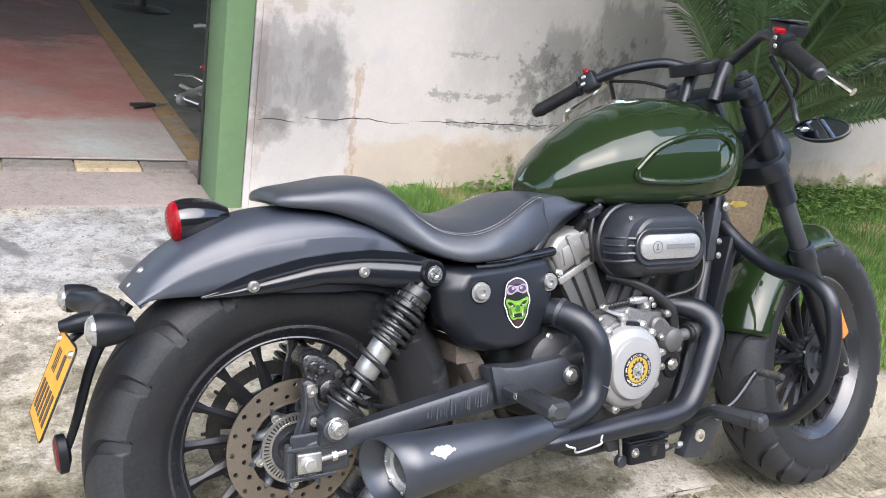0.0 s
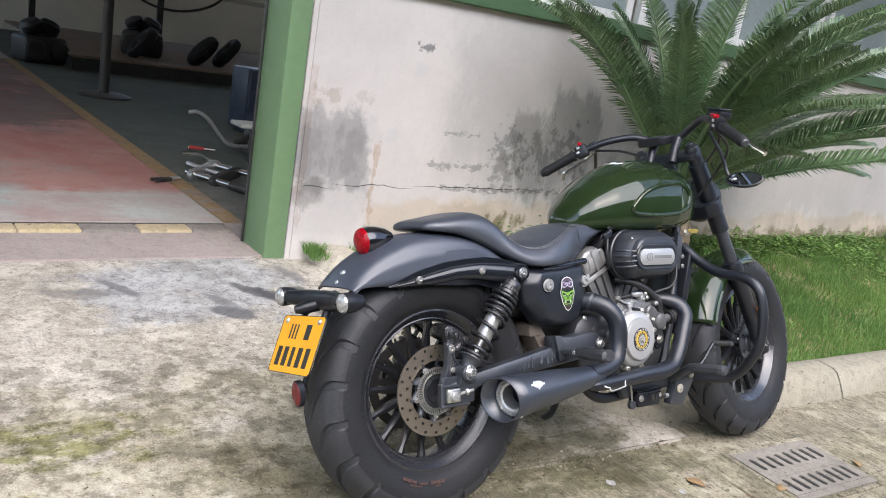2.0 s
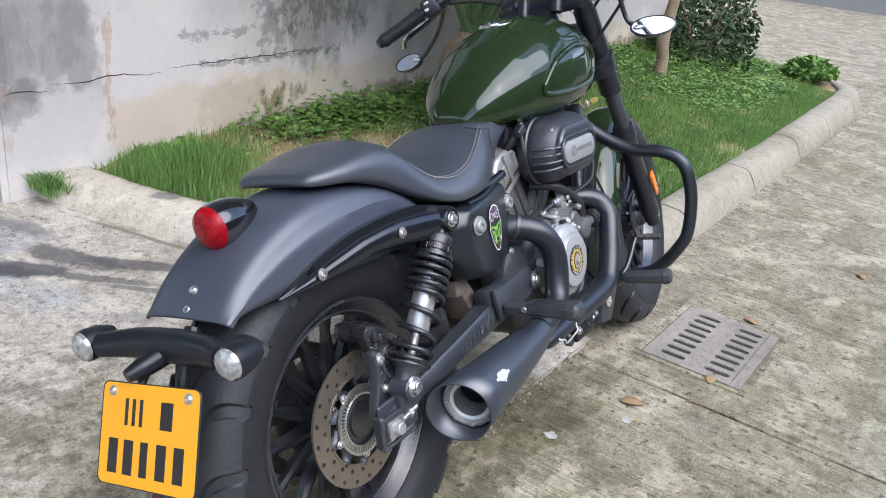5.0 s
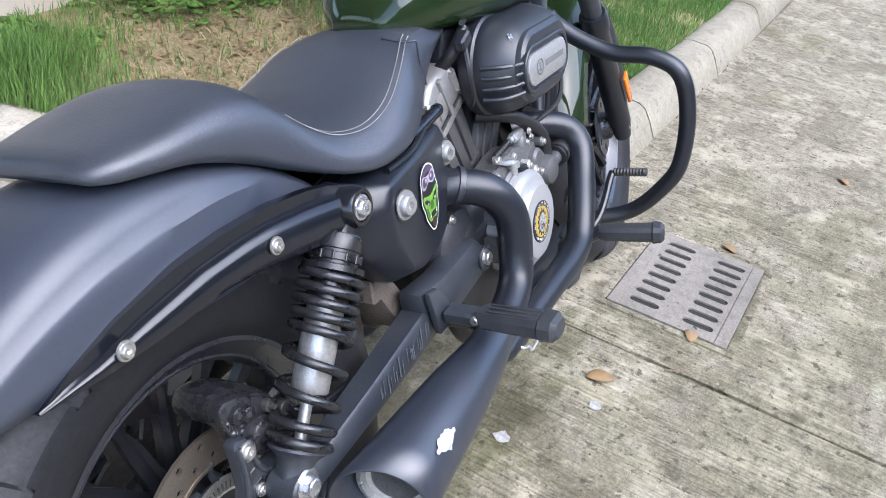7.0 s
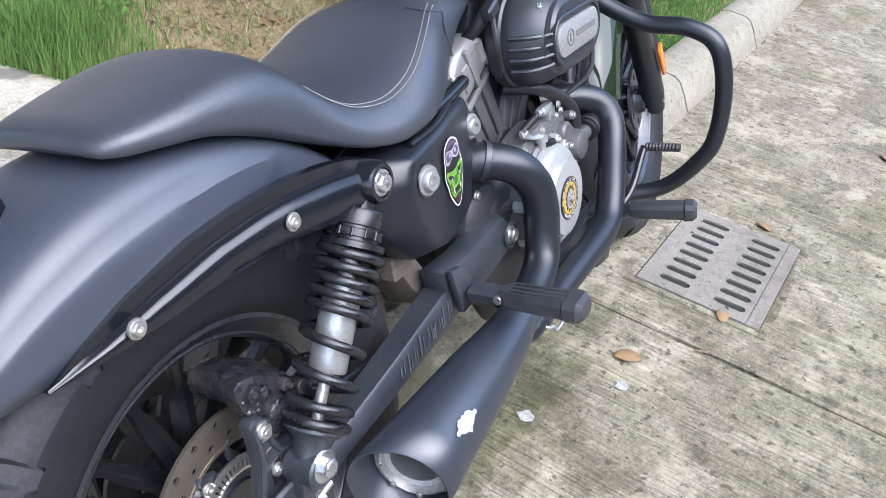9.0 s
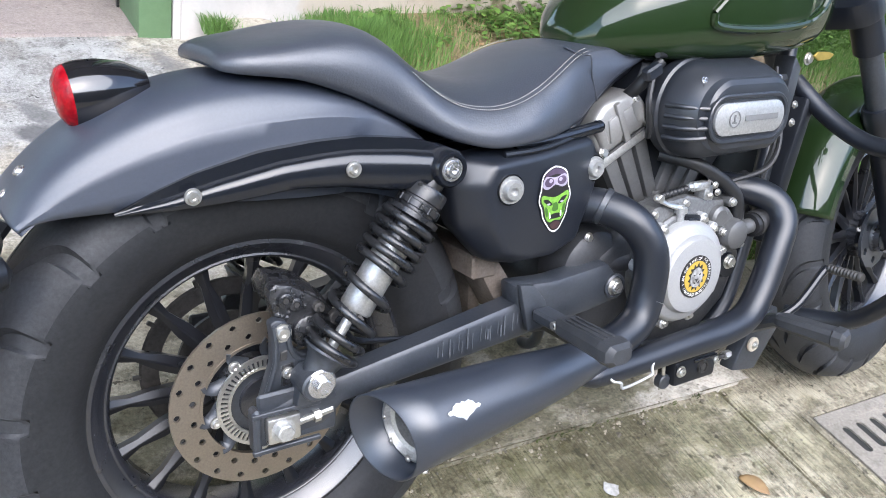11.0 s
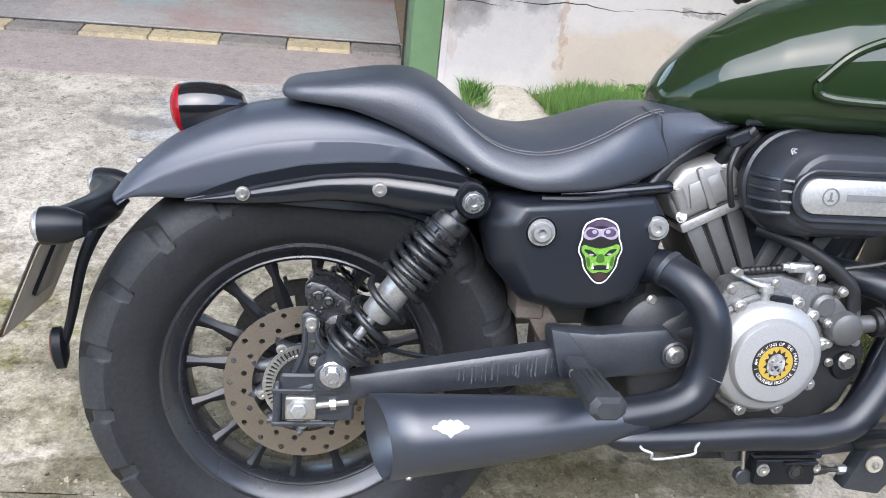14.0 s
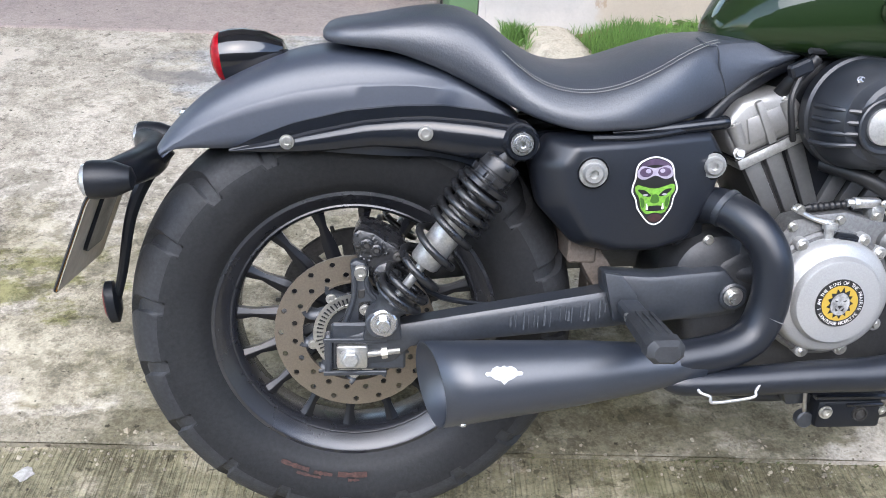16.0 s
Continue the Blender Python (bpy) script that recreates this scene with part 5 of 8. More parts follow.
for x in [-0.042, -0.039, -0.036, -0.03] + list(np.linspace(-0.02, 0.60, 48)):
    zt, zl, wd = eased(TOP, x), eased(LOW, x), eased(WID, x)
    edge = zt - eased(EDGE, x)
    edge = max(edge, zl + 0.004)
    prof = [(-0.80, zl + 0.002), (-0.97, zl), (-1.0, zl + 0.006), (-1.0, zl + 0.5 * (edge - zl)), (-0.95, edge - 0.012 * min(1, (edge - zl) / 0.03)), (-0.87, edge + 0.004 * min(1, (edge - zl) / 0.03)), (-0.72, edge + 0.45 * (zt - edge)), (-0.5, edge + 0.8 * (zt - edge)), (-0.25, edge + 0.96 * (zt - edge)), (0, zt)]
    h, w = zt - zl, min(1.0, max(0.0, (x - 0.10) / 0.11))
    dome = [(-0.78, zl + 0.002), (-0.93, zl + 0.03 * h), (-0.985, zl + 0.17 * h), (-1.0, zl + 0.38 * h), (-0.975, zl + 0.58 * h), (-0.91, zl + 0.745 * h), (-0.78, zl + 0.875 * h), (-0.56, zl + 0.955 * h), (-0.28, zl + 0.99 * h), (0, zt)]
    prof = [(a + (c - a) * w, b + (d - b) * w) for (a, b), (c, d) in zip(dome, prof)]
    rings.append([(x, y * wd, z) for y, z in prof] + [(x, -y * wd, z) for y, z in prof[-2::-1]])
seat = part("seat", loft(rings), SEATMAT, BIKE, "black grained vinyl two level seat", sharp=60)
ss = seat.modifiers.new("round", "SUBSURF")
ss.levels = ss.render_levels = 1
for s in (-1, 1):
    for off in (0.0, 0.007):
        seam = Geo()
        xs = np.linspace(0.185, 0.475, 206)
        def seam_pt(x):
            zt, wd = eased(TOP, x), eased(WID, x)
            ed = zt - eased(EDGE, x)
            return Vector((x, s * (0.865 * wd - off), ed + 0.0050 + off * 0.38))
        for k in range(0, 204, 2):
            seam.join(tube([seam_pt(xs[k]), seam_pt(xs[k + 1])], 0.0006, 5, smooth=False))
        part("stitching", seam, THREAD, seat, "pale twin stitching")
for s in (-1,):
    pts = []
    for x, f in ((0.452, 1.0), (0.455, 0.75), (0.458, 0.4), (0.463, 0.1), (0.470, -0.3), (0.480, -0.65), (0.487, -0.95)):
        zt, zl, wd = lerp_table(TOP, x), lerp_table(LOW, x), lerp_table(WID, x)
        ed = max(zt - 0.012, zl + 0.004)
        pts.append((x, s * wd * (0.55 if f == 1.0 else 0.78 if f > 0.7 else 0.92 if f > 0.3 else 1.0), zt - 0.002 if f == 1.0 else ed + 0.006 * f if f > 0 else ed + f * (ed - zl)))
    part("front_seam", tube(pts, 0.0014, 8), SEATMAT, seat)
part("seat_base", tube([(0.30, -0.140, 0.618), (0.36, -0.137, 0.620), (0.42, -0.122, 0.626), (0.47, -0.105, 0.636)], 0.0042, 8), PLASTIC, seat)

# fuel tank
TK = [(0.485, 0.76, 0.735, 0.0324), (0.51, 0.802, 0.728, 0.067), (0.55, 0.846, 0.722, 0.0972), (0.62, 0.893, 0.716, 0.1274), (0.7, 0.926, 0.714, 0.149), (0.78, 0.942, 0.716, 0.1577), (0.86, 0.945, 0.722, 0.1566), (0.93, 0.934, 0.733, 0.1426), (0.98, 0.912, 0.748, 0.1166), (1.005, 0.885, 0.77, 0.0842), (1.015, 0.85, 0.8, 0.0432)]
rings = []
for p in range(61):
    x = 0.485 + 0.53 * p / 60
    zt, zl, wd = (lerp_table([(q[0], q[k]) for q in TK], x) for k in (1, 2, 3))
    h = zt - zl
    prof = [(0.0, 0.0), (0.45, 0.0), (0.72, 0.015), (0.86, 0.06), (0.94, 0.15), (0.985, 0.28), (1.0, 0.42), (0.985, 0.54), (0.935, 0.65), (0.83, 0.76), (0.66, 0.86), (0.45, 0.93), (0.22, 0.982), (0, 1.0)]
    rings.append([(x, -a * wd, zl + b * h) for a, b in prof] + [(x, a * wd, zl + b * h) for a, b in prof[-2:0:-1]])
tank = part("fuel_tank", loft(rings), GREEN, BIKE, "glossy dark green teardrop fuel tank", sharp=70)
ts = tank.modifiers.new("round", "SUBSURF")
ts.levels = ts.render_levels = 1


def tank_side(x, z, out=0.0):
    """The tank's flank at x and height z."""
    zt, zl, wd = (lerp_table([(q[0], q[k]) for q in TK], x) for k in (1, 2, 3))
    b = min(1, max(0, (z - zl) / (zt - zl)))
    a = lerp_table([(0.0, 0.45), (0.015, 0.72), (0.06, 0.86), (0.15, 0.94), (0.28, 0.985), (0.42, 1.0), (0.54, 0.985), (0.65, 0.935), (0.76, 0.83), (0.86, 0.66), (0.93, 0.45), (1.0, 0.0)], b)
    return a * wd + out


for s in (-1, 1):
    rim_pts = [(0.66, 0.79), (0.70, 0.83), (0.76, 0.853), (0.83, 0.862), (0.885, 0.857), (0.91, 0.835), (0.90, 0.80), (0.86, 0.778), (0.78, 0.768), (0.70, 0.768), (0.665, 0.774)]
    ridge = tube([(x, s * tank_side(x, z, 0.0005), z) for x, z in rim_pts + rim_pts[:1]], 0.0065, 10, 5)
    part("knee_panel_bead", ridge, GREEN, tank)
cap = part("filler_cap", lathe([(0, 0.0065), (0.024, 0.006), (0.027, 0.0035), (0.038, 0.003), (0.043, 0.0), (0.043, -0.012), (0, -0.012)], 32).moved(shift(0.757, 0.012, 0.9315) @ pose(0, 0, 0, 90, 0, 0) @ pose(0, 0, 0, 0, 0, 0)), CHROME, tank, "chrome filler cap")
part("tank_badge", box(0.03, 0.002, 0.006, 0.001, 1, (0.62, -0.08, 0.727)), CHROME, tank)

# side cover
cov = [(0.246, 0.618), (0.222, 0.585), (0.238, 0.525), (0.288, 0.472), (0.335, 0.460), (0.40, 0.456), (0.455, 0.468), (0.488, 0.545), (0.495, 0.592), (0.468, 0.632), (0.36, 0.624)]
for s in (-1, 1):
    bm = bmesh.new()
    def lat(x, o):
        return s * (0.157 - 0.2 * max(0, x - 0.3) - o)
    cx, cz = 0.365, 0.545
    outer = [bm.verts.new((x, lat(x, 0.065), z)) for x, z in cov]
    mid = [bm.verts.new((cx + (x - cx) * 0.985, lat(x, 0.03), cz + (z - cz) * 0.985)) for x, z in cov]
    face = [bm.verts.new((x, lat(x, 0.0), z)) for x, z in ((0.280, 0.610), (0.265, 0.584), (0.272, 0.540), (0.302, 0.490), (0.345, 0.474), (0.40, 0.471), (0.445, 0.483), (0.478, 0.550), (0.486, 0.592), (0.464, 0.622), (0.36, 0.614))]
    k_ = len(cov)
    for a, b in ((outer, mid), (mid, face)):
        for k in range(k_):
            bm.faces.new((a[k], a[(k + 1) % k_], b[(k + 1) % k_], b[k]))
    bm.faces.new(face)
    bm.faces.new(outer[::-1])
    bmesh.ops.recalc_face_normals(bm, faces=bm.faces[:])
    bmesh.ops.bevel(bm, geom=[e for e in bm.edges if e.calc_face_angle(0) > 0.2], offset=0.008, segments=3, affect="EDGES", profile=0.5, clamp_overlap=True)
    sc = part("side_cover", from_bm(bm), SATIN, BIKE, "satin black side cover", sharp=40)
    for x, z, r in ((0.300, 0.577, 0.0135), (0.470, 0.581, 0.0125)):
        bolt((x, lat(x, -0.001), z), r * 1.16, sc, ZINC, to=(-0.1, s, 0), h=0.009)
        part("cup", lathe([(r * 1.36, -0.002), (r * 1.48, -0.002), (r * 1.52, 0.0015), (r * 1.36, 0.0015)], 28, closed=True).moved(aim((x, lat(x, 0.001), z), (x, lat(x, -1), z))), GLOSSBLACK, sc)

# silencer and exhaust pipes (right side)
def ring_at(c, r, n=28, slant=0.0, squash=1.0):
    return [(c[0] + slant * (0.35 * math.sin(2 * math.pi * k / n) + math.cos(2 * math.pi * k / n)) * r, c[1] + r * math.cos(2 * math.pi * k / n), c[2] + squash * r * math.sin(2 * math.pi * k / n)) for k in range(n)]


MY = -0.196
sil = [((0.098, MY, 0.304), 0.0565, -0.28), ((0.15, MY, 0.3070), 0.0535, -0.06), ((0.2, MY, 0.311), 0.050, 0), ((0.29, MY, 0.318), 0.043, 0), ((0.37, MY, 0.324), 0.034, 0), ((0.42, MY + 0.004, 0.327), 0.028, 0), ((0.46, MY + 0.006, 0.33), 0.024, 0)]
muf = part("silencer", loft([ring_at(c, r, 36, sl) for c, r, sl in sil] , caps=False), HEATPAINT, BIKE, "satin black slash cut silencer", sharp=40)
ms = muf.modifiers.new("thickness", "SOLIDIFY")
ms.thickness, ms.offset = 0.003, -1
part("outlet", lathe([(0.0475, 0.0), (0.041, -0.004), (0.037, 0.004), (0.031, 0.006), (0.030, 0.05), (0.033, 0.05), (0.044, 0.016)], 36, closed=True).moved(aim((0.136, MY, 0.3059), (0.3, MY + 0.045, 0.3165))), ALLOY, muf, "perforated steel outlet ring")
for k in range(8):
    bolt(Vector((0.1345 - 0.0105 * math.cos(k * math.pi / 4), MY + 0.0405 * math.cos(k * math.pi / 4), 0.3049 + 0.0415 * math.sin(k * math.pi / 4))), 0.004, muf, to=(-1, 0, 0))
bolt((0.138, MY - 0.034, 0.263), 0.0042, muf, to=(0, -0.6, -0.8))
rear_pipe = part("rear_pipe", tube([(0.47, -0.08, 0.515), (0.492, -0.118, 0.523), (0.52, -0.155, 0.508), (0.540, -0.173, 0.477), (0.547, -0.179, 0.442), (0.544, -0.180, 0.398), (0.527, -0.183, 0.362), (0.486, -0.188, 0.343), (0.42, -0.193, 0.333)], 0.0255, 22), SATIN, BIKE, "satin black exhaust pipe")
part("weld_seam", lathe([(0.0252, -0.0008), (0.0262, 0), (0.0252, 0.0008)], 28).moved(aim((0.5440, -0.180, 0.392), (0.536, -0.1815, 0.374))), ALLOY, rear_pipe)
part("port_flange", lathe([(0.0255, -0.006), (0.0275, -0.005), (0.0275, 0.003), (0.0255, 0.004)], 28, closed=True).moved(aim((0.496, -0.124, 0.5225), (0.52, -0.155, 0.508))), MATT, rear_pipe)
front_pipe = part("front_pipe", tube([(0.397, -0.202, 0.308), (0.43, -0.203, 0.304), (0.52, -0.202, 0.306), (0.62, -0.203, 0.312), (0.70, -0.203, 0.315), (0.757, -0.2, 0.328), (0.795, -0.194, 0.37), (0.826, -0.186, 0.43), (0.847, -0.175, 0.468), (0.842, -0.154, 0.497), (0.81, -0.12, 0.512), (0.76, -0.08, 0.517)], [0.003, 0.0165, 0.0195, 0.022, 0.0235, 0.0235, 0.0235, 0.0235, 0.0235, 0.0235, 0.0235, 0.0235], 20), SATIN, BIKE, "satin black exhaust pipe")
part("heat_clamp", tube([(0.447, -0.214, 0.306), (0.450, -0.222, 0.300), (0.462, -0.226, 0.296), (0.466, -0.2275, 0.288), (0.505, -0.2275, 0.292), (0.522, -0.227, 0.296), (0.524, -0.224, 0.302), (0.531, -0.219, 0.310)], 0.0021, 8), ALLOY, front_pipe, "steel spring clip")

# engine
DARKCASE = material("dark_grey_engine_paint", (0.030, 0.031, 0.034), 0.45, 0.2, second=(0.021, 0.022, 0.024), scale=20, grain=250, grain_amount=0.25, bump=0.0003, bump_scale=400)
eng = part("crankcase", prism([(0.47, 0.30), (0.45, 0.38), (0.49, 0.45), (0.56, 0.49), (0.70, 0.50), (0.79, 0.46), (0.83, 0.40), (0.80, 0.32), (0.74, 0.27), (0.55, 0.26)], -0.125, 0.125, 0.02, 3), DARKCASE, BIKE, "dark grey cast engine case")
CL = Vector((0.643, -0.161, 0.409))
clu = part("clutch_cover", lathe([(0, -0.0205), (0.054, -0.0205), (0.058, -0.0195), (0.0605, -0.016), (0.0625, -0.0105), (0.066, -0.0085), (0.072, -0.0075), (0.078, -0.003), (0.081, 0.004), (0.082, 0.012), (0.083, 0.05), (0, 0.05)], 64).moved(shift(*CL)), CLUTCH, BIKE, "silver painted round clutch cover")
for deg in (124, 65, 44, 12, -30, -68, -106, -150, 168):
    a = radians(deg)
    part("bolt_lug", disc(0.0095, 0.006, 0.03, 18, 0.002).moved(shift(CL.x + 0.0865 * math.cos(a), CL.y, CL.z + 0.0865 * math.sin(a))), CLUTCH, clu)
    hexbolt(CL + Vector((0.0865 * math.cos(a), 0.006, 0.0865 * math.sin(a))), 0.0052, clu)
part("flange", disc(0.091, 0.012, 0.05, 48, 0.004).moved(shift(*CL)), CASE, clu)


def cylinder(base, tilt, name):
    """A water cooled cylinder: slotted barrel, head and a bright rocker cover, leaning in the fore and aft plane."""
    m = shift(*base) @ pose(0, 0, 0, 0, tilt, 0)
    k = math.copysign(1, tilt)
    c = part(name, prism([(-0.036, -0.02), (0.036, -0.02), (0.045, 0.12), (-0.045, 0.12)], -0.070, 0.070, 0.006, 2).moved(m), SLOTDARK, BIKE, "grey cast engine cylinder with upright slots", sharp=30)
    for j in range(3):
        p = -0.032 + 0.032 * j
        part("rib", prism([(p * 0.8 - 0.0100, 0.0), (p * 0.8 + 0.0100, 0.0), (p + 0.0122, 0.116), (p - 0.0122, 0.116)], -0.080, 0.080, 0.0022, 2).moved(m), BARREL, c)
    part("foot_band", box(0.086, 0.164, 0.016, 0.004, 2, (0, 0, 0.008)).moved(m), BARREL, c)
    hd = part("cylinder_head", box(0.104, 0.172, 0.018, 0.005, 2, (0, 0, 0.122)).moved(m), ALLOY, c, "machined head band")
    part("rocker_cover", prism([(-0.054, 0.131), (0.054, 0.131), (0.056, 0.165), (0.046, 0.192), (0.018 * k, 0.205), (-0.046, 0.190), (-0.056, 0.165)], -0.088, 0.088, 0.011, 3).moved(m), COVER, c, "bright cast rocker cover")
    part("cover_pad", prism([(-0.03, 0.145), (0.028, 0.145), (0.024, 0.178), (-0.022, 0.180)], -0.091, -0.086, 0.002, 2).moved(m), COVER, hd)
    part("cover_groove", box(0.110, 0.178, 0.003, 0.001, 1, (0, 0, 0.1318)).moved(m), SLOTDARK, hd)
    part("cover_rib", prism([(-0.006, 0.134), (0.006, 0.134), (0.005, 0.196), (-0.005, 0.196)], -0.094, -0.084, 0.002, 2).moved(m), COVER, hd)
    for x in (-0.040, 0.036):
        part("bolt_tower", lathe([(0, 0.0), (0.0095, 0.0), (0.0105, 0.03), (0, 0.03)], 14).moved(m @ shift(x, -0.084, 0.150) @ pose(0, 0, 0, 90)), COVER, hd)
        bolt(m @ Vector((x, -0.084, 0.183)), 0.0062, hd, STEEL, to=(0, -0.3, 1))
    for x in (-0.046, 0.046):
        hexbolt(m @ Vector((x, -0.088, 0.14)), 0.0065, c, STEEL, to=(0, -1, 0.2))
    return c


# darker than the ribs: slot shade put into the colour; also the gasket line
SLOTDARK = material("slot_shade_and_gasket", (0.03, 0.03, 0.03), 0.6, 0.2, second=(0.05, 0.048, 0.045), scale=18, grain=220)
BARREL = material("dull_grey_barrel", (0.135, 0.135, 0.133), 0.45, 0.5, second=(0.095, 0.094, 0.092), scale=18, grain=220, grain_amount=0.08, bump=0.0003, bump_scale=400)
COVER = material("bright_cast_cover", (0.34, 0.335, 0.325), 0.42, 0.6, second=(0.24, 0.235, 0.225), scale=14, grain=300, grain_amount=0.06, bump=0.0002, bump_scale=500)
cylinder((0.624, 0.0, 0.487), -27, "rear_cylinder")
cylinder((0.672, 0.0, 0.487), 27, "front_cylinder")

# air cleaner
SHELL = material("black_textured_shell", (0.0150, 0.0175, 0.0230), 0.40, second=(0.019, 0.0215, 0.027), scale=14, grain=400, grain_amount=0.15, bump=0.00012, bump_scale=700, spec=0.75)
AC = Vector((0.712, -0.118, 0.651))


def oval(w, h, r, y, n=18):
    return [(x, y, z) for x, z in rounded(w, h, r, n)]


rings = [oval(0.20, 0.13, 0.064, 0.05), oval(0.21, 0.138, 0.068, 0.03), oval(0.236, 0.144, 0.071, 0.028), oval(0.244, 0.150, 0.074, 0.022), oval(0.244, 0.150, 0.074, 0.006), oval(0.236, 0.143, 0.070, 0.003), oval(0.238, 0.145, 0.071, 0.0), oval(0.236, 0.143, 0.070, -0.012), oval(0.228, 0.136, 0.067, -0.03), oval(0.214, 0.122, 0.060, -0.046), oval(0.203, 0.104, 0.051, -0.055), oval(0.19, 0.085, 0.042, -0.056)]
air = part("air_cleaner", loft(rings).moved(shift(*AC)), SHELL, BIKE, "black ribbed air cleaner", sharp=38)
for x, z in ((-0.080, 0.047), (0.086, 0.045)):
    # black wedge on the shell, drawn in place of a recess's shade
    part("notch", prism([(-0.016, -0.008), (0.012, -0.004), (0.016, 0.006), (-0.006, 0.007)], -0.0015, 0.0015, 0.0005, 1).moved(shift(AC.x + x + 0.006, AC.y - 0.0425, AC.z + z) @ pose(0, 0, 0, -42, 0, 0)), INK, air)
    bolt(AC + Vector((x - 0.002, -0.044, z + 0.001)), 0.0055, air, BRIGHT, to=(0, -0.8, 0.6))
PC = Vector((AC.x + 0.002, AC.y, AC.z - 0.006))
part("hood", loft([oval(0.192, 0.118, 0.05, -0.040), oval(0.186, 0.108, 0.046, -0.0545), oval(0.178, 0.092, 0.042, -0.0605), oval(0.166, 0.076, 0.037, -0.0615)]).moved(shift(PC.x + 0.008, PC.y, PC.z + 0.002)), SHELL, air, sharp=25)
part("cover_plate", prism(rounded(0.154, 0.047, 0.0225, 8), -0.066, -0.055, 0.0025).moved(shift(*PC)), ALLOY, air, "brushed silver oval plate")
part("plate_rim", loft([oval(0.178, 0.071, 0.035, -0.056), oval(0.178, 0.071, 0.035, -0.0640), oval(0.174, 0.067, 0.033, -0.0655), oval(0.166, 0.059, 0.029, -0.0650), oval(0.161, 0.054, 0.026, -0.0600), oval(0.158, 0.051, 0.0245, -0.0595)], caps=False).moved(shift(*PC)), SHELL, air, sharp=25)
for k in range(4):
    z = 0.012 - 0.0155 * k
    for q in (-1, 1):
        part("rib", tube([(q * 0.1185, -0.010, z), (q * 0.112, -0.034, z), (q * 0.100, -0.050, z * 0.95), (q * 0.084, -0.0595, z * 0.9)], 0.0036, 8).moved(shift(*AC)), SHELL, air)

# frame tubes
fr = part("frame", tube([(0.50, -0.08, 0.30), (0.46, -0.08, 0.45), (0.46, -0.06, 0.60), (0.60, -0.04, 0.715), (0.95, 0, 0.80)], 0.014, 12), SATIN, BIKE, "satin black tubular frame")
part("frame_tube", tube([(0.50, 0.08, 0.30), (0.46, 0.08, 0.45), (0.46, 0.06, 0.60), (0.60, 0.04, 0.715), (0.95, 0, 0.80)], 0.014, 12), SATIN, fr)
for s in (-1, 1):
    part("down_tube", tube([(1.0, s * 0.03, 0.80), (0.93, s * 0.07, 0.60), (0.87, s * 0.09, 0.40), (0.80, s * 0.10, 0.27), (0.6, s * 0.10, 0.235), (0.52, s * 0.092, 0.26), (0.495, s * 0.082, 0.32)], 0.015, 12), SATIN, fr)
    part("seat_tube", tube([(0.48, s * 0.06, 0.62), (0.34, s * 0.06, 0.61), (0.2, s * 0.085, 0.60)], 0.012, 10), SATIN, fr)
part("head_tube", tube([Vector(HEAD) + AXIS * -0.16, Vector(HEAD) + AXIS * -0.02], 0.032, 20, smooth=False), SATIN, fr)
part("rail_tube", tube([(0.33, -0.118, 0.6215), (0.40, -0.118, 0.627), (0.482, -0.112, 0.636)], 0.0085, 12).join(lathe([(0, -0.006), (0.007, -0.004), (0.009, 0.0), (0.009, 0.006), (0, 0.006)], 14).moved(aim((0.484, -0.112, 0.6365), (0.44, -0.113, 0.633)))), GLOSSSATIN, fr)
part("battery_tray", box(0.16, 0.2, 0.12, 0.01, 2, (0.40, 0, 0.53)), PLASTIC, fr)

# front fork, steered
for s in (-1, 1):
    topf = Vector((0.990, s * 0.092, 0.975))
    low = Vector((FRONT[0], s * 0.092, FRONT[2]))
    d = (low - topf).normalized()
    leg = part("fork_leg", lathe([(0, -0.01), (0.02, -0.01), (0.024, 0.0), (0.024, 0.05), (0.0285, 0.052), (0.0285, 0.30), (0.0, 0.30)], 28).moved(STEER @ aim(topf, low)), SATIN, BIKE, "black fork leg with shroud")
    part("stanchion", lathe([(0.0205, 0.29), (0.0205, 0.5)], 24).moved(STEER @ aim(topf, low)), MATT, leg)
    part("slider", lathe([(0.0, 0.42), (0.027, 0.42), (0.03, 0.43), (0.03, 0.46), (0.0265, 0.47), (0.0265, 0.74), (0.02, 0.79), (0.0, 0.79)], 28).moved(STEER @ aim(topf, low)), SATIN, leg)
    hexbolt(STEER @ (topf - d * 0.012), 0.012, leg, MATT, to=STEER.to_3x3() @ -d)
    refl = low - d * 0.115 + Vector((0, s * 0.03, 0))
    part("reflector", box(0.03, 0.008, 0.075, 0.004, 2).moved(STEER @ shift(refl.x + 0.012, refl.y + s * 0.004, refl.z) @ pose(0, 0, 0, 0, -RAKE, 0)), ORANGE, leg, "orange side reflector")
tc_ = part("triple_clamp", prism(rounded(0.235, 0.052, 0.025, 6), -0.010, 0.010, 0.004).moved(STEER @ aim((0.982, 0, 0.955), Vector((0.982, 0, 0.955)) + AXIS)), SATIN, BIKE, "black fork yoke")
mid = Vector((0.972, 0, 0.972)) - AXIS * 0.21
part("lower_yoke", prism(rounded(0.26, 0.085, 0.04, 6), -0.022, 0.022, 0.005).moved(STEER @ aim(mid, mid + AXIS)), SATIN, tc_)
# front mudguard
rings = []
for p in range(37):
    a = radians(163 - 80 * p / 36)
    r = 0.337
    rings.append([((r - 0.055 * (abs(y) ** 3)) * math.cos(a), 0.078 * y, (r - 0.055 * (abs(y) ** 3)) * math.sin(a)) for y in np.linspace(-1, 1, 15)])
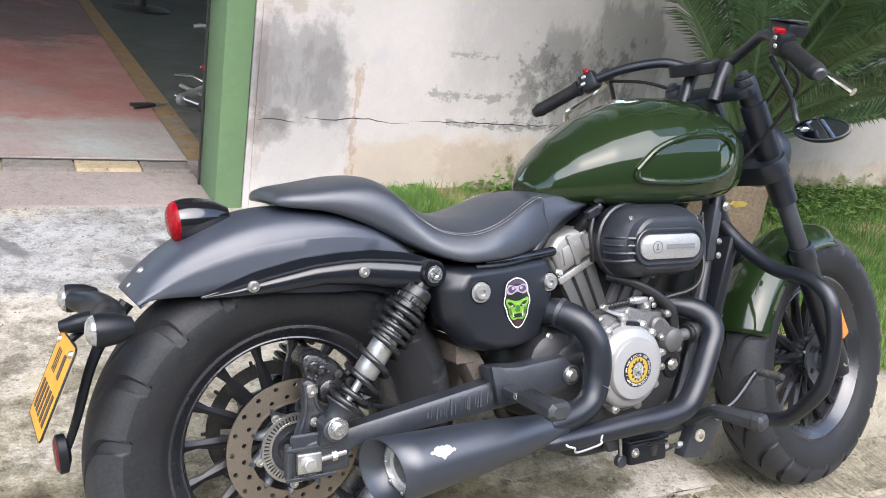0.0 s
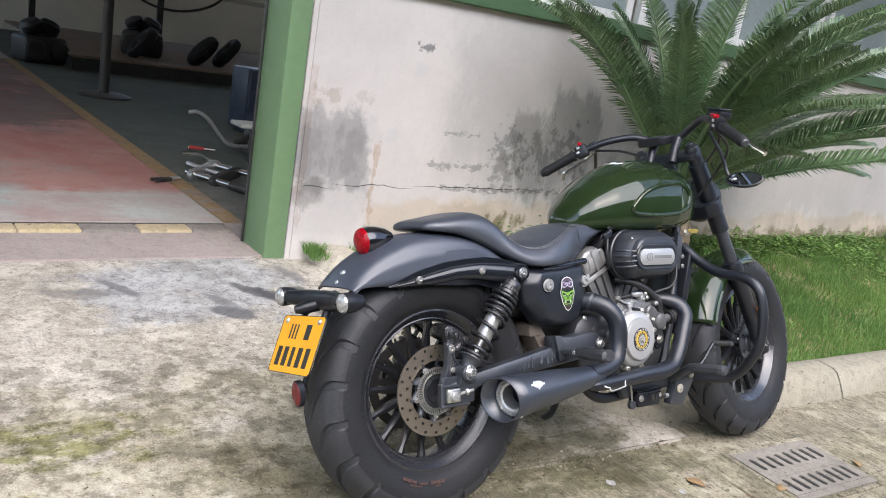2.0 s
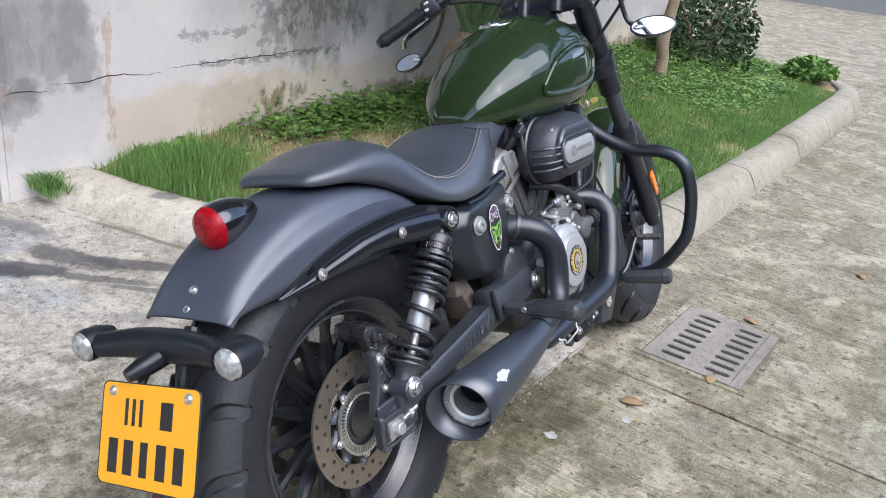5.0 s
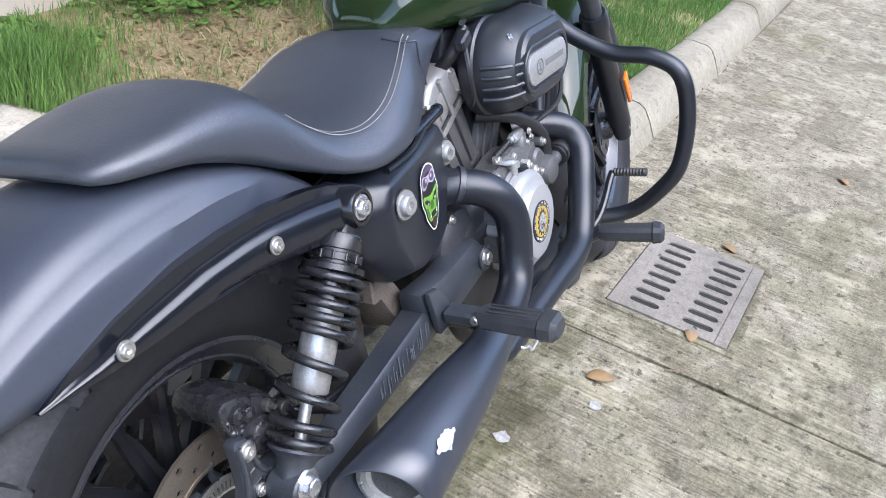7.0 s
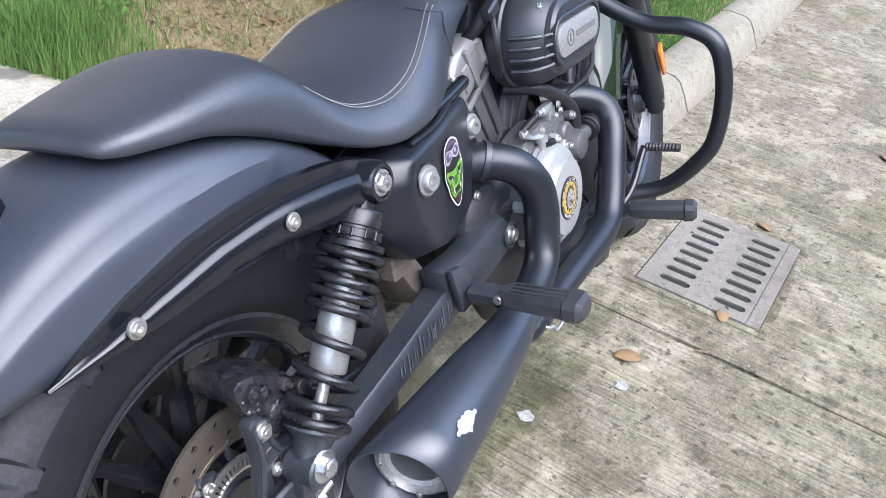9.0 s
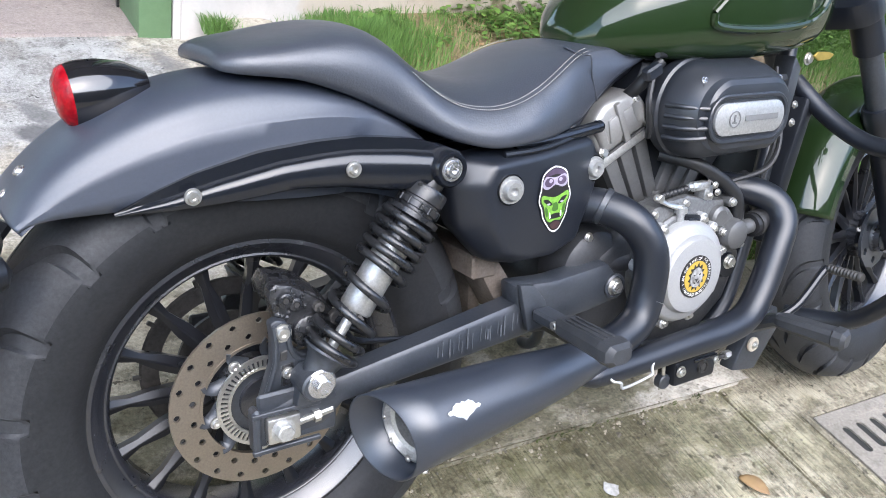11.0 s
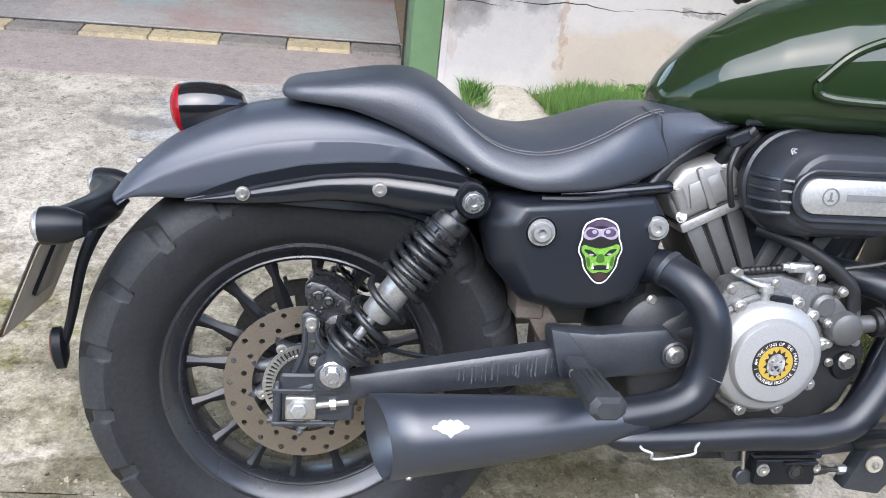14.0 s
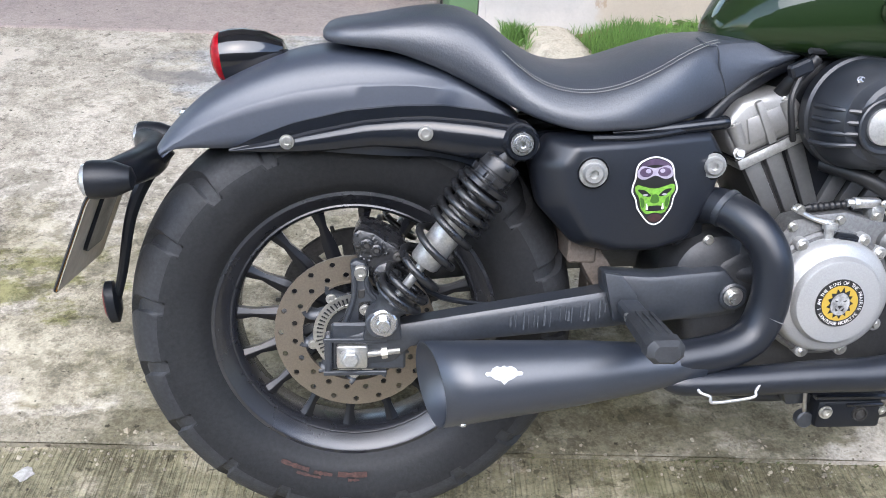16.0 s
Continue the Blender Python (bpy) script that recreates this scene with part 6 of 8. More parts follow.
ff = part("front_mudguard", loft(rings, caps=False, closed=False).moved(STEER @ shift(*FRONT)), GREEN, BIKE, "glossy dark green front mudguard", sharp=60)
fs_ = ff.modifiers.new("thickness", "SOLIDIFY")
fs_.thickness = 0.003

# handlebar, controls, mirrors
hb = part("handlebar", tube([(0.780, 0.355, 0.930), (0.835, 0.26, 0.985), (0.885, 0.185, 1.02), (0.945, 0.11, 1.035), (0.985, 0.05, 1.02), (0.995, -0.03, 1.02), (0.995, -0.09, 1.05), (0.975, -0.155, 1.07), (0.945, -0.23, 1.035), (0.890, -0.345, 0.975)], 0.0115, 14), SATIN, BIKE, "wide black handlebar")
for a, b, s in (((0.779, 0.357, 0.928), (0.832, 0.265, 0.982), 1), ((0.889, -0.347, 0.974), (0.940, -0.24, 1.032), -1)):
    grip = part("grip", lathe([(0, -0.012), (0.012, -0.012), (0.0135, -0.004), (0.0165, 0.0), (0.0175, 0.01), (0.016, 0.014)] + [(0.016 + 0.0008 * (k % 2), 0.02 + 0.006 * k) for k in range(15)] + [(0.019, 0.112), (0.019, 0.118), (0.011, 0.119)], 20).moved(aim(a, b)), RUBBER, hb, "black rubber grip")
    va, vb = Vector(a), Vector(b)
    dd = (vb - va).normalized()
    sw = part("switch_box", box(0.036, 0.042, 0.046, 0.008, 2).moved(aim(vb + dd * 0.028, vb + dd * 0.2)), PLASTIC, hb)
    part("red_button", (box(0.016, 0.014, 0.012, 0.003, 2) if s > 0 else box(0.018, 0.032, 0.012, 0.003, 2)).moved(aim(vb + dd * 0.028 + Vector((-0.012, 0, 0.024)), vb + dd * 0.2)), BROWNLENS, sw, "red switch")
    if s < 0:
        rsv = part("brake_reservoir", box(0.05, 0.06, 0.026, 0.006, 2).moved(aim(vb + dd * 0.06 + Vector((0.035, 0, 0.022)), vb + dd * 0.2)), PLASTIC, hb, "black front brake reservoir")
        part("lid", box(0.052, 0.062, 0.005, 0.002, 1).moved(aim(vb + dd * 0.06 + Vector((0.035, 0, 0.038)), vb + dd * 0.2)), MATT, rsv)
    part("bar_end", lathe([(0, -0.016), (0.009, -0.016), (0.0125, -0.013), (0.0125, -0.0105), (0, -0.0105)], 18).moved(aim(a, b)), MATT, hb)
    for q in (-0.006, 0.010):
        part("key", box(0.006, 0.012, 0.008, 0.002, 1).moved(aim(vb + dd * (0.028) + Vector((-0.02, 0, q)), vb + dd * 0.2)), ALLOY, sw)
    part("lever", tube([vb + dd * 0.05 + Vector((0.03, 0, -0.01)), vb + Vector((0.05, 0, -0.012)), va + dd * 0.03 + Vector((0.06, 0, -0.014)), va + Vector((0.085, 0, -0.02)) - dd * (0.03 if s < 0 else 0.0)], [0.007, 0.006, 0.0068, 0.0085], 10), CHROME, hb, "polished lever")
    part("perch", box(0.03, 0.03, 0.03, 0.008, 2).moved(aim(vb + dd * 0.065 + Vector((0.012, 0, 0)), vb + dd * 0.2)), SATIN, hb)
part("gauge", prism(rounded(0.13, 0.07, 0.032, 6), -0.013, 0.013, 0.006, 3).moved(shift(0.975, 0.035, 1.018) @ pose(0, 0, 0, 0, -14, 0) @ pose(0, 0, 0, 90, 0, 0) @ pose(0, 0, 0, 0, 90, 0)), PLASTIC, BIKE, "black oval instrument housing")
for y in (0.045, -0.045):
    part("riser", tube([(0.955, y, 0.94), (0.97, y, 0.985), (0.988, y, 1.02)], 0.0145, 14, smooth=False), SATIN, hb)
for pts, c, s in (([(0.99, -0.16, 1.03), (1.035, -0.175, 0.955), (1.05, -0.185, 0.90), (1.05, -0.21, 0.880)], Vector((1.045, -0.250, 0.876)), -1), ([(0.90, 0.235, 1.0), (1.0, 0.33, 0.94), (1.07, 0.43, 0.88), (1.085, 0.47, 0.863)], Vector((1.09, 0.505, 0.858)), 1)):
    face = shift(*c) @ pose(0, 0, 0, 0, s * 8, 90 - s * 9) @ pose(0, 0, 0, 26, 0, 0) @ Matrix.Diagonal((1.05, 1, 0.5, 1))
    if s < 0:
        face = aim(c, c + Vector((-0.78, -0.42, 0.50))) @ Matrix.Diagonal((1.05, 1, 0.5, 1))
    mir = part("mirror", lathe([(0, -0.026), (0.025, -0.024), (0.045, -0.012), (0.052, 0.0), (0.052, 0.006), (0.048, 0.007)], 28).moved(face @ pose(0, 0, 0, 0, 0, 0)), SATIN, BIKE, "oval black mirror")
    part("mirror_glass", lathe([(0, 0.0055), (0.0485, 0.0055)], 28).moved(face), MIRRORGLASS, mir, "mirror glass")
    part("spot_mirror", lathe([(0, 0.012), (0.008, 0.0105), (0.012, 0.007), (0.013, 0.005)], 20).moved(face @ shift(0.034 * -s, 0, 0)), CHROME, mir)
    part("stem", tube(pts, 0.006, 10), SATIN, mir)

# crash bars
for s in (-1, 1):
    part("crash_bar", tube([(0.985, s * 0.06, 0.672), (0.998, s * 0.12, 0.622), (1.008, s * 0.19, 0.587), (1.015, s * 0.262, 0.577), (1.020, s * 0.310, 0.545), (1.028, s * 0.322, 0.47), (1.03, s * 0.310, 0.38), (1.03, s * 0.283, 0.33), (1.035, s * 0.21, 0.265), (1.0, s * 0.11, 0.25)], 0.0155, 14), SATIN, BIKE, "black tubular crash bar")

# tail lamp, licence bracket, indicators
DULLRED = material("dull_red_reflector", (0.16, 0.012, 0.014), 0.35, second=(0.1, 0.01, 0.01), scale=160, amount=1.0)
tl = part("tail_lamp", lathe([(0, 0.0), (0.031, 0.0), (0.033, 0.012), (0.032, 0.03), (0.026, 0.055), (0.014, 0.075), (0, 0.08)], 32).moved(aim((-0.176, -0.004, 0.697), (-0.10, -0.004, 0.706)) @ Matrix.Scale(1.08, 4)), GLOSSBLACK, BIKE, "gloss black bullet tail lamp")
part("lens", lathe([(0, -0.014), (0.018, -0.012), (0.028, -0.006), (0.031, 0.0), (0.031, 0.006), (0, 0.006)], 32).moved(aim((-0.177, -0.004, 0.6969), (-0.10, -0.004, 0.706)) @ Matrix.Scale(1.08, 4)), BROWNLENS, tl, "ribbed red lens")
lb = part("licence_bracket", tube([(-0.255, -0.02, 0.575), (-0.285, -0.025, 0.535), (-0.310, -0.025, 0.48), (-0.330, -0.015, 0.40), (-0.345, -0.007, 0.35)], [0.012, 0.010, 0.008, 0.007, 0.006], 10), PLASTIC, BIKE, "black plastic licence bracket")
part("signal_bar", tube([(-0.306, -0.132, 0.563), (-0.290, -0.085, 0.560), (-0.282, -0.015, 0.558), (-0.290, 0.06, 0.560), (-0.318, 0.112, 0.562)], [0.017, 0.022, 0.025, 0.022, 0.017], 14), PLASTIC, lb)
part("plate_lamp", tube([(-0.285, 0.0, 0.552), (-0.325, 0.012, 0.542), (-0.348, 0.018, 0.538)], [0.016, 0.015, 0.009], 12), PLASTIC, lb)
for y in (0.132, -0.155):
    x = -0.330 if y > 0 else -0.318
    si = part("indicator", lathe([(0, 0.0), (0.023, 0.0), (0.024, 0.008), (0.022, 0.03), (0.014, 0.05), (0, 0.056)], 24).moved(aim((x, y, 0.562), (x + 0.1, y * 0.97, 0.566))), PLASTIC, lb)
    part("indicator_lens", lathe([(0, -0.012), (0.012, -0.010), (0.02, -0.005), (0.0225, 0.001), (0, 0.001)], 24).moved(aim((x, y, 0.562), (x + 0.1, y * 0.97, 0.566))), CLEAR, si, "clear indicator lens")
PL = Matrix.Translation((-0.363, -0.020, 0.462)) @ pose(0, 0, 0, 0, 0, -90.5) @ pose(0, 0, 0, -22, 0, 0) @ pose(0, 0, 0, 0, -3, 0) @ Matrix.Diagonal((1.10, 1, 1.0, 1))
npz = part("number_plate", prism(rounded(0.184, 0.138, 0.010, 5), -0.001, 0.001, 0).moved(PL), PLATE, lb, "yellow plate with dark bars")
RFM = aim((-0.358, -0.007, 0.345), (-0.2, 0.01, 0.36)) @ Matrix.Diagonal((0.8, 1, 1.3, 1))
rrf = part("rear_reflector", lathe([(0, -0.001), (0.0225, -0.001), (0.0245, 0.001), (0.0245, 0.012), (0.012, 0.018), (0, 0.018)], 28).moved(RFM), PLASTIC, lb, "black oval reflector housing")
part("reflector_lens", lathe([(0, -0.004), (0.018, -0.0035), (0.0215, -0.001), (0, -0.0005)], 28).moved(RFM), DULLRED, rrf, "dull red reflector")

# foot controls
for s in (-1, 1):
    pb = part("peg_bracket", prism([(0.330, 0.437), (0.40, 0.432), (0.50, 0.442), (0.528, 0.41), (0.51, 0.378), (0.42, 0.365), (0.36, 0.36), (0.336, 0.40)], -0.02, 0.02, 0.008, 2).moved(shift(0, s * 0.122, 0)), MATT, BIKE, "black cast passenger peg bracket")
    part("bolt_boss", lathe([(0, 0.0), (0.019, 0.0), (0.0195, 0.004), (0.0165, 0.006), (0.0155, 0.003), (0, 0.003)], 28).moved(aim((0.513, s * 0.1415, 0.404), (0.513, s * 0.3, 0.404))), MATT, pb)
    hexbolt((0.513, s * 0.1445, 0.404), 0.0105, pb, STEEL, to=(0, s, 0))
    peg = part("passenger_peg", loft([[(0.361 + w * a_, s * y, 0.400 + h * c_) for a_, c_ in ((-1, -0.4), (-0.55, -1), (0.55, -1), (1, -0.4), (1, 0.5), (0.7, 1), (-0.7, 1), (-1, 0.5))] for y, w, h in ((0.205, 0.012, 0.010), (0.215, 0.019, 0.013), (0.292, 0.0215, 0.0145), (0.294, 0.0235, 0.016), (0.310, 0.0225, 0.015), (0.317, 0.015, 0.010))]), PEGRUBBER, pb, "black rubber folding peg", sharp=30)
    for q in (-0.009, 0.0, 0.009):
        part("ridge", box(0.003, 0.07, 0.002, 0.0006, 1, (0.361 + q, s * 0.256, 0.4145)), PEGRUBBER, peg)
    part("hinge", box(0.03, 0.055, 0.018, 0.004, 1, (0.362, s * 0.185, 0.398)), MATT, pb)
    part("hinge_pin", disc(0.006, -0.018, 0.018, 12, 0.001).moved(shift(0.362, s * 0.205, 0.40) @ pose(0, 0, 0, 0, 0, 90)), STEEL, pb)
    part("face_plate", prism([(0.328, 0.442), (0.352, 0.438), (0.374, 0.412), (0.384, 0.374), (0.346, 0.372)], -0.005, 0.005, 0.002).moved(shift(0, s * 0.150, 0)), MATT, pb)
    ctl = part("foot_control", prism([(0.6, 0.285), (0.62, 0.232), (0.74, 0.238), (0.83, 0.25), (0.9, 0.27), (0.9, 0.29), (0.83, 0.285), (0.76, 0.285)], -0.012, 0.012, 0.004).moved(shift(0, s * 0.125, 0)), MATT, BIKE, "black forward foot control")
    fp_ = part("foot_peg", loft([[(w * a_, y, h * c_) for a_, c_ in ((-1, -0.4), (-0.55, -1), (0.55, -1), (1, -0.4), (1, 0.5), (0.7, 1), (-0.7, 1), (-1, 0.5))] for y, w, h in ((0.055, 0.010, 0.010), (0.045, 0.015, 0.0125), (-0.035, 0.0175, 0.014), (-0.037, 0.0195, 0.016), (-0.05, 0.0185, 0.015), (-0.056, 0.012, 0.010))]).moved(shift(0.826, s * 0.271, 0.316) @ pose(0, 0, 0, 0, 0, 12 if s < 0 else 168)), PEGRUBBER, ctl, "black rubber foot peg", sharp=30)
    part("peg_mount", tube([(0.83, s * 0.14, 0.27), (0.822, s * 0.19, 0.30), (0.816, s * 0.222, 0.318)], [0.016, 0.013, 0.011], 10), MATT, ctl)
    part("pedal", tube([(0.84, s * 0.17, 0.28), (0.90, s * 0.19, 0.31), (0.95, s * 0.197, 0.365), (0.959, s * 0.2, 0.375)], 0.007, 10), SATIN, ctl)
    part("toe_peg", lathe([(0, 0), (0.007, 0)] + [(0.0085 - 0.0014 * (k % 2), 0.003 + 0.003 * k) for k in range(19)] + [(0.007, 0.062), (0, 0.063)], 14).moved(aim((0.959, s * 0.202, 0.375), (0.958, s * 0.263, 0.378))), DARKSTEEL, ctl, "ridged toe peg")
stand = part("side_stand", tube([(0.62, 0.12, 0.25), (0.66, 0.2, 0.14), (0.70, 0.295, 0.09)], 0.011, 12), MATT, BIKE, "black side stand")

# ---- small parts of the motorcycle ----
WHITE = material("white_sticker", (0.75, 0.74, 0.72), 0.4, scale=30)
PURPLE = material("purple_sticker_print", (0.045, 0.028, 0.055), 0.35, second=(0.10, 0.07, 0.12), scale=90, amount=1.0)
DARKGREENPRINT = material("dark_green_print", (0.05, 0.13, 0.02), 0.35, scale=200)
BADGE = material("printed_pale_badge", (0.55, 0.56, 0.58), 0.4, second=(0.28, 0.29, 0.31), scale=260, amount=1.0)
GOLD = material("gold_print", (0.55, 0.38, 0.06), 0.35, 0.3, second=(0.45, 0.3, 0.05), scale=60)
SILVERINK = material("silver_grey_print", (0.5, 0.5, 0.5), 0.4, 0.2, second=(0.12, 0.12, 0.12), scale=160, amount=1.0)
MARK = material("dull_engraving", (0.2, 0.2, 0.2), 0.5, 0.4)
BRASS = material("yellow_brass", (0.65, 0.48, 0.12), 0.35, 0.8, second=(0.5, 0.35, 0.1), scale=40)
HOSE = material("black_rubber_hose", (0.014, 0.014, 0.015), 0.45, scale=30, bump=0.0002)

PLATEBACK = material("bare_plate_back", (0.46, 0.405, 0.32), 0.55, 0.0, second=(0.36, 0.31, 0.24), scale=20)
right_cover = [o for o in BIKE.children if o.name.startswith("side_cover")][0]


def cover_y(x, out):
    return -(0.157 - 0.2 * max(0, x - 0.3)) - out


def flat_on_cover(pts, out, mat, name, label=""):
    v = [(x, cover_y(x, out), z) for x, z in pts]
    return part(name, Geo().add(v, [tuple(range(len(v)))]), mat, right_cover, label, sharp=0)


def sticker_at(u, v):
    """Sticker drawing, in hundredths of its height, on the cover."""
    return 0.3885 + (u - 185) * 0.00072 + (v - 445) * 0.00005, 0.5495 - (v - 445) * 0.000565


def outline(pts):
    return [(p.x, p.y) for p in spline([(*sticker_at(u, v), 0) for u, v in pts + pts[:1]], 3)][:-1]


def circle(u, v, ru, rv):
    return [sticker_at(u + ru * math.cos(2 * math.pi * k / 20), v + rv * math.sin(2 * math.pi * k / 20)) for k in range(20)]


LILAC = material("pale_lilac_print", (0.42, 0.39, 0.46), 0.35, second=(0.3, 0.26, 0.34), scale=150, amount=1.0)
DARKPRINT = material("dark_brown_print", (0.03, 0.02, 0.022), 0.35, second=(0.07, 0.03, 0.03), scale=200, amount=1.0)
OUT = [(147, 392), (156, 374), (185, 362), (214, 374), (223, 392), (225, 414), (229, 426), (231, 444), (224, 462), (220, 484), (208, 506), (198, 520), (185, 526), (172, 520), (162, 506), (150, 484), (146, 462), (139, 444), (141, 426), (145, 414)]
FACEPRINT = material("bright_green_print", (0.22, 0.46, 0.06), 0.35, second=(0.10, 0.24, 0.03), scale=260, amount=1.0)
flat_on_cover(outline(OUT), 0.0008, WHITE, "sticker", "white edged die cut sticker in purple and green")
flat_on_cover(outline([(185 + (u - 185) * 0.93, 445 + (v - 445) * 0.955) for u, v in OUT]), 0.0010, INK, "sticker_print")
flat_on_cover(outline([(155, 388), (162, 376), (185, 368), (208, 376), (216, 388), (185, 382)]), 0.0013, PURPLE, "sticker_print")
flat_on_cover(outline([(150, 396), (160, 384), (185, 390), (210, 384), (220, 396), (219, 410), (205, 416), (185, 407), (165, 416), (151, 410)]), 0.0016, LILAC, "sticker_print")
flat_on_cover(outline([(146, 432), (152, 428), (162, 432), (185, 438), (208, 432), (218, 428), (225, 432), (224, 445), (217, 458), (212, 484), (201, 498), (185, 495), (169, 498), (158, 484), (154, 458), (147, 445)]), 0.0013, FACEPRINT, "sticker_print")
for q in (-1, 1):
    flat_on_cover(circle(185 + q * 18, 399, 13, 11), 0.0020, PURPLE, "sticker_print")
    flat_on_cover(circle(185 + q * 14, 396, 5, 5), 0.0023, LILAC, "sticker_print")
    flat_on_cover(outline([(185 + q * 7, 454), (185 + q * 20, 441), (185 + q * 34, 439), (185 + q * 27, 449), (185 + q * 14, 457)]), 0.0017, INK, "sticker_print")
    flat_on_cover(circle(185 + q * 19, 452, 5, 2.5), 0.0020, LILAC, "sticker_print")
    flat_on_cover(outline([(185 + q * 22, 462), (185 + q * 29, 458), (185 + q * 26, 482), (185 + q * 20, 478)]), 0.0017, DARKGREENPRINT, "sticker_print")
    flat_on_cover(outline([(185 + q * 13, 487), (185 + q * 16, 472), (185 + q * 18, 487)]), 0.0021, WHITE, "sticker_print")
flat_on_cover(outline([(180, 452), (190, 452), (194, 468), (185, 473), (176, 468)]), 0.0017, DARKGREENPRINT, "sticker_print")
flat_on_cover(outline([(166, 488), (174, 479), (196, 479), (205, 488), (196, 491), (174, 491)]), 0.0017, INK, "sticker_print")
flat_on_cover(outline([(170, 506), (178, 499), (192, 499), (200, 506), (192, 516), (178, 516)]), 0.0017, DARKPRINT, "sticker_print")

# clutch cover emblem with its lettering
face_y = CL.y - 0.0205
badge = part("emblem", disc(0.0335, face_y - 0.0012, face_y + 0.002, 40, 0.0005).moved(shift(CL.x, 0, CL.z)), INK, clu, "round gold and black emblem")
part("emblem_ring", lathe([(0.0325, 0), (0.0325, -0.0006), (0.0335, -0.0006), (0.0335, 0)], 40, closed=True).moved(shift(CL.x, face_y - 0.0011, CL.z)), INK, badge)
part("emblem_field", disc(0.0250, face_y - 0.0018, face_y, 36).moved(shift(CL.x, 0, CL.z)), GOLD, badge)
rnd = random.Random(8)
blob = [(CL.x + (0.0165 + (0.0025, -0.0030)[k % 2] + rnd.uniform(-0.001, 0.001)) * math.cos(a), CL.z + (0.0195 + (0.0025, -0.0035)[k % 2] + rnd.uniform(-0.001, 0.001)) * math.sin(a)) for k, a in enumerate(2 * math.pi * j / 26 for j in range(26))]
part("emblem_figure", prism(blob, face_y - 0.0024, face_y - 0.0010), INK, badge)
part("emblem_figure", prism([(CL.x + (x - CL.x) * 0.72, CL.z + (z - CL.z) * 0.72 - 0.001) for x, z in blob[::2]], face_y - 0.0029, face_y - 0.0010), SILVERINK, badge)
for q in (-1, 1):
    part("emblem_figure", prism([(CL.x + q * 0.003, CL.z + 0.003), (CL.x + q * 0.008, CL.z + 0.005), (CL.x + q * 0.007, CL.z + 0.002)], face_y - 0.0034, face_y - 0.0010), INK, badge)
    part("emblem_figure", prism([(CL.x + q * 0.0015, CL.z - 0.010), (CL.x + q * 0.0065, CL.z - 0.006), (CL.x + q * 0.005, CL.z - 0.011)], face_y - 0.0034, face_y - 0.0010), INK, badge)
part("emblem_figure", prism([(CL.x - 0.0035, CL.z - 0.003), (CL.x + 0.0035, CL.z - 0.003), (CL.x, CL.z - 0.008)], face_y - 0.0034, face_y - 0.0010), INK, badge)


def ring_text(text, r, size, centre, a0, a1, inside):
    g = Geo()
    for k, ch in enumerate(text):
        if ch == " ":
            continue
        a = a0 + (a1 - a0) * k / (len(text) - 1)
        turn = math.degrees(a) - 90 if not inside else math.degrees(a) + 90
        g.join(lettering(ch, size), shift(centre[0] + r * math.cos(a), 0, centre[1] + r * math.sin(a)) @ pose(0, 0, 0, 0, -turn, 0))
    return g


letters = ring_text("I AM THE KING OF THE PRAIRIE", 0.0288, 0.0070, (CL.x, CL.z), radians(196), radians(-16), False)
letters.join(ring_text("LION PLEASE PROTECT ME", 0.0292, 0.0070, (CL.x, CL.z), radians(212), radians(328), True))
part("emblem_lettering", letters.moved(shift(0, face_y - 0.0022, 0)), WHITE, badge, sharp=0)

# marks on the air cleaner plate: plain shapes
plate_c = (PC.x, PC.y - 0.0665, PC.z)
cp = [o for o in air.children if o.name.startswith("cover_plate")][0]
part("maker_mark", lathe([(0.0105, 0), (0.0105, -0.0008), (0.0122, -0.0008), (0.0122, 0)], 28, closed=True).join(box(0.0028, 0.0012, 0.013, 0, 1)).join(box(0.008, 0.0012, 0.0025, 0, 1, (0, 0, -0.005))).moved(shift(plate_c[0] - 0.036, plate_c[1], plate_c[2])), MARK, cp)
part("maker_bar", box(0.074, 0.0012, 0.0085, 0, 1).moved(shift(plate_c[0] + 0.024, plate_c[1], plate_c[2])), MARK, cp)

# pale badge on the silencer
bp_ = [(0.1545, 0.3415), (0.157, 0.3445), (0.162, 0.3445), (0.164, 0.349), (0.170, 0.3525), (0.1755, 0.351), (0.179, 0.353), (0.1825, 0.351), (0.188, 0.3525), (0.194, 0.349), (0.196, 0.3445), (0.201, 0.3445), (0.2035, 0.3415), (0.201, 0.338), (0.196, 0.338), (0.190, 0.333), (0.184, 0.330), (0.179, 0.3235), (0.174, 0.330), (0.167, 0.333), (0.162, 0.338), (0.157, 0.338)]
def on_silencer(x, z, out):
    r = lerp_table([(0.098, 0.058), (0.13, 0.055), (0.2, 0.050), (0.29, 0.043)], x) + out
    cz = lerp_table([(0.098, 0.3045), (0.29, 0.318)], x)
    return (x, MY - math.sqrt(max(0, r * r - (z - cz) ** 2)), z)
part("silencer_badge", Geo().add([on_silencer(x + 0.007, 0.338 + (z - 0.339) * 0.68, 0.0012) for x, z in bp_], [tuple(range(len(bp_)))]), BADGE, muf, "pale shield badge", sharp=0)

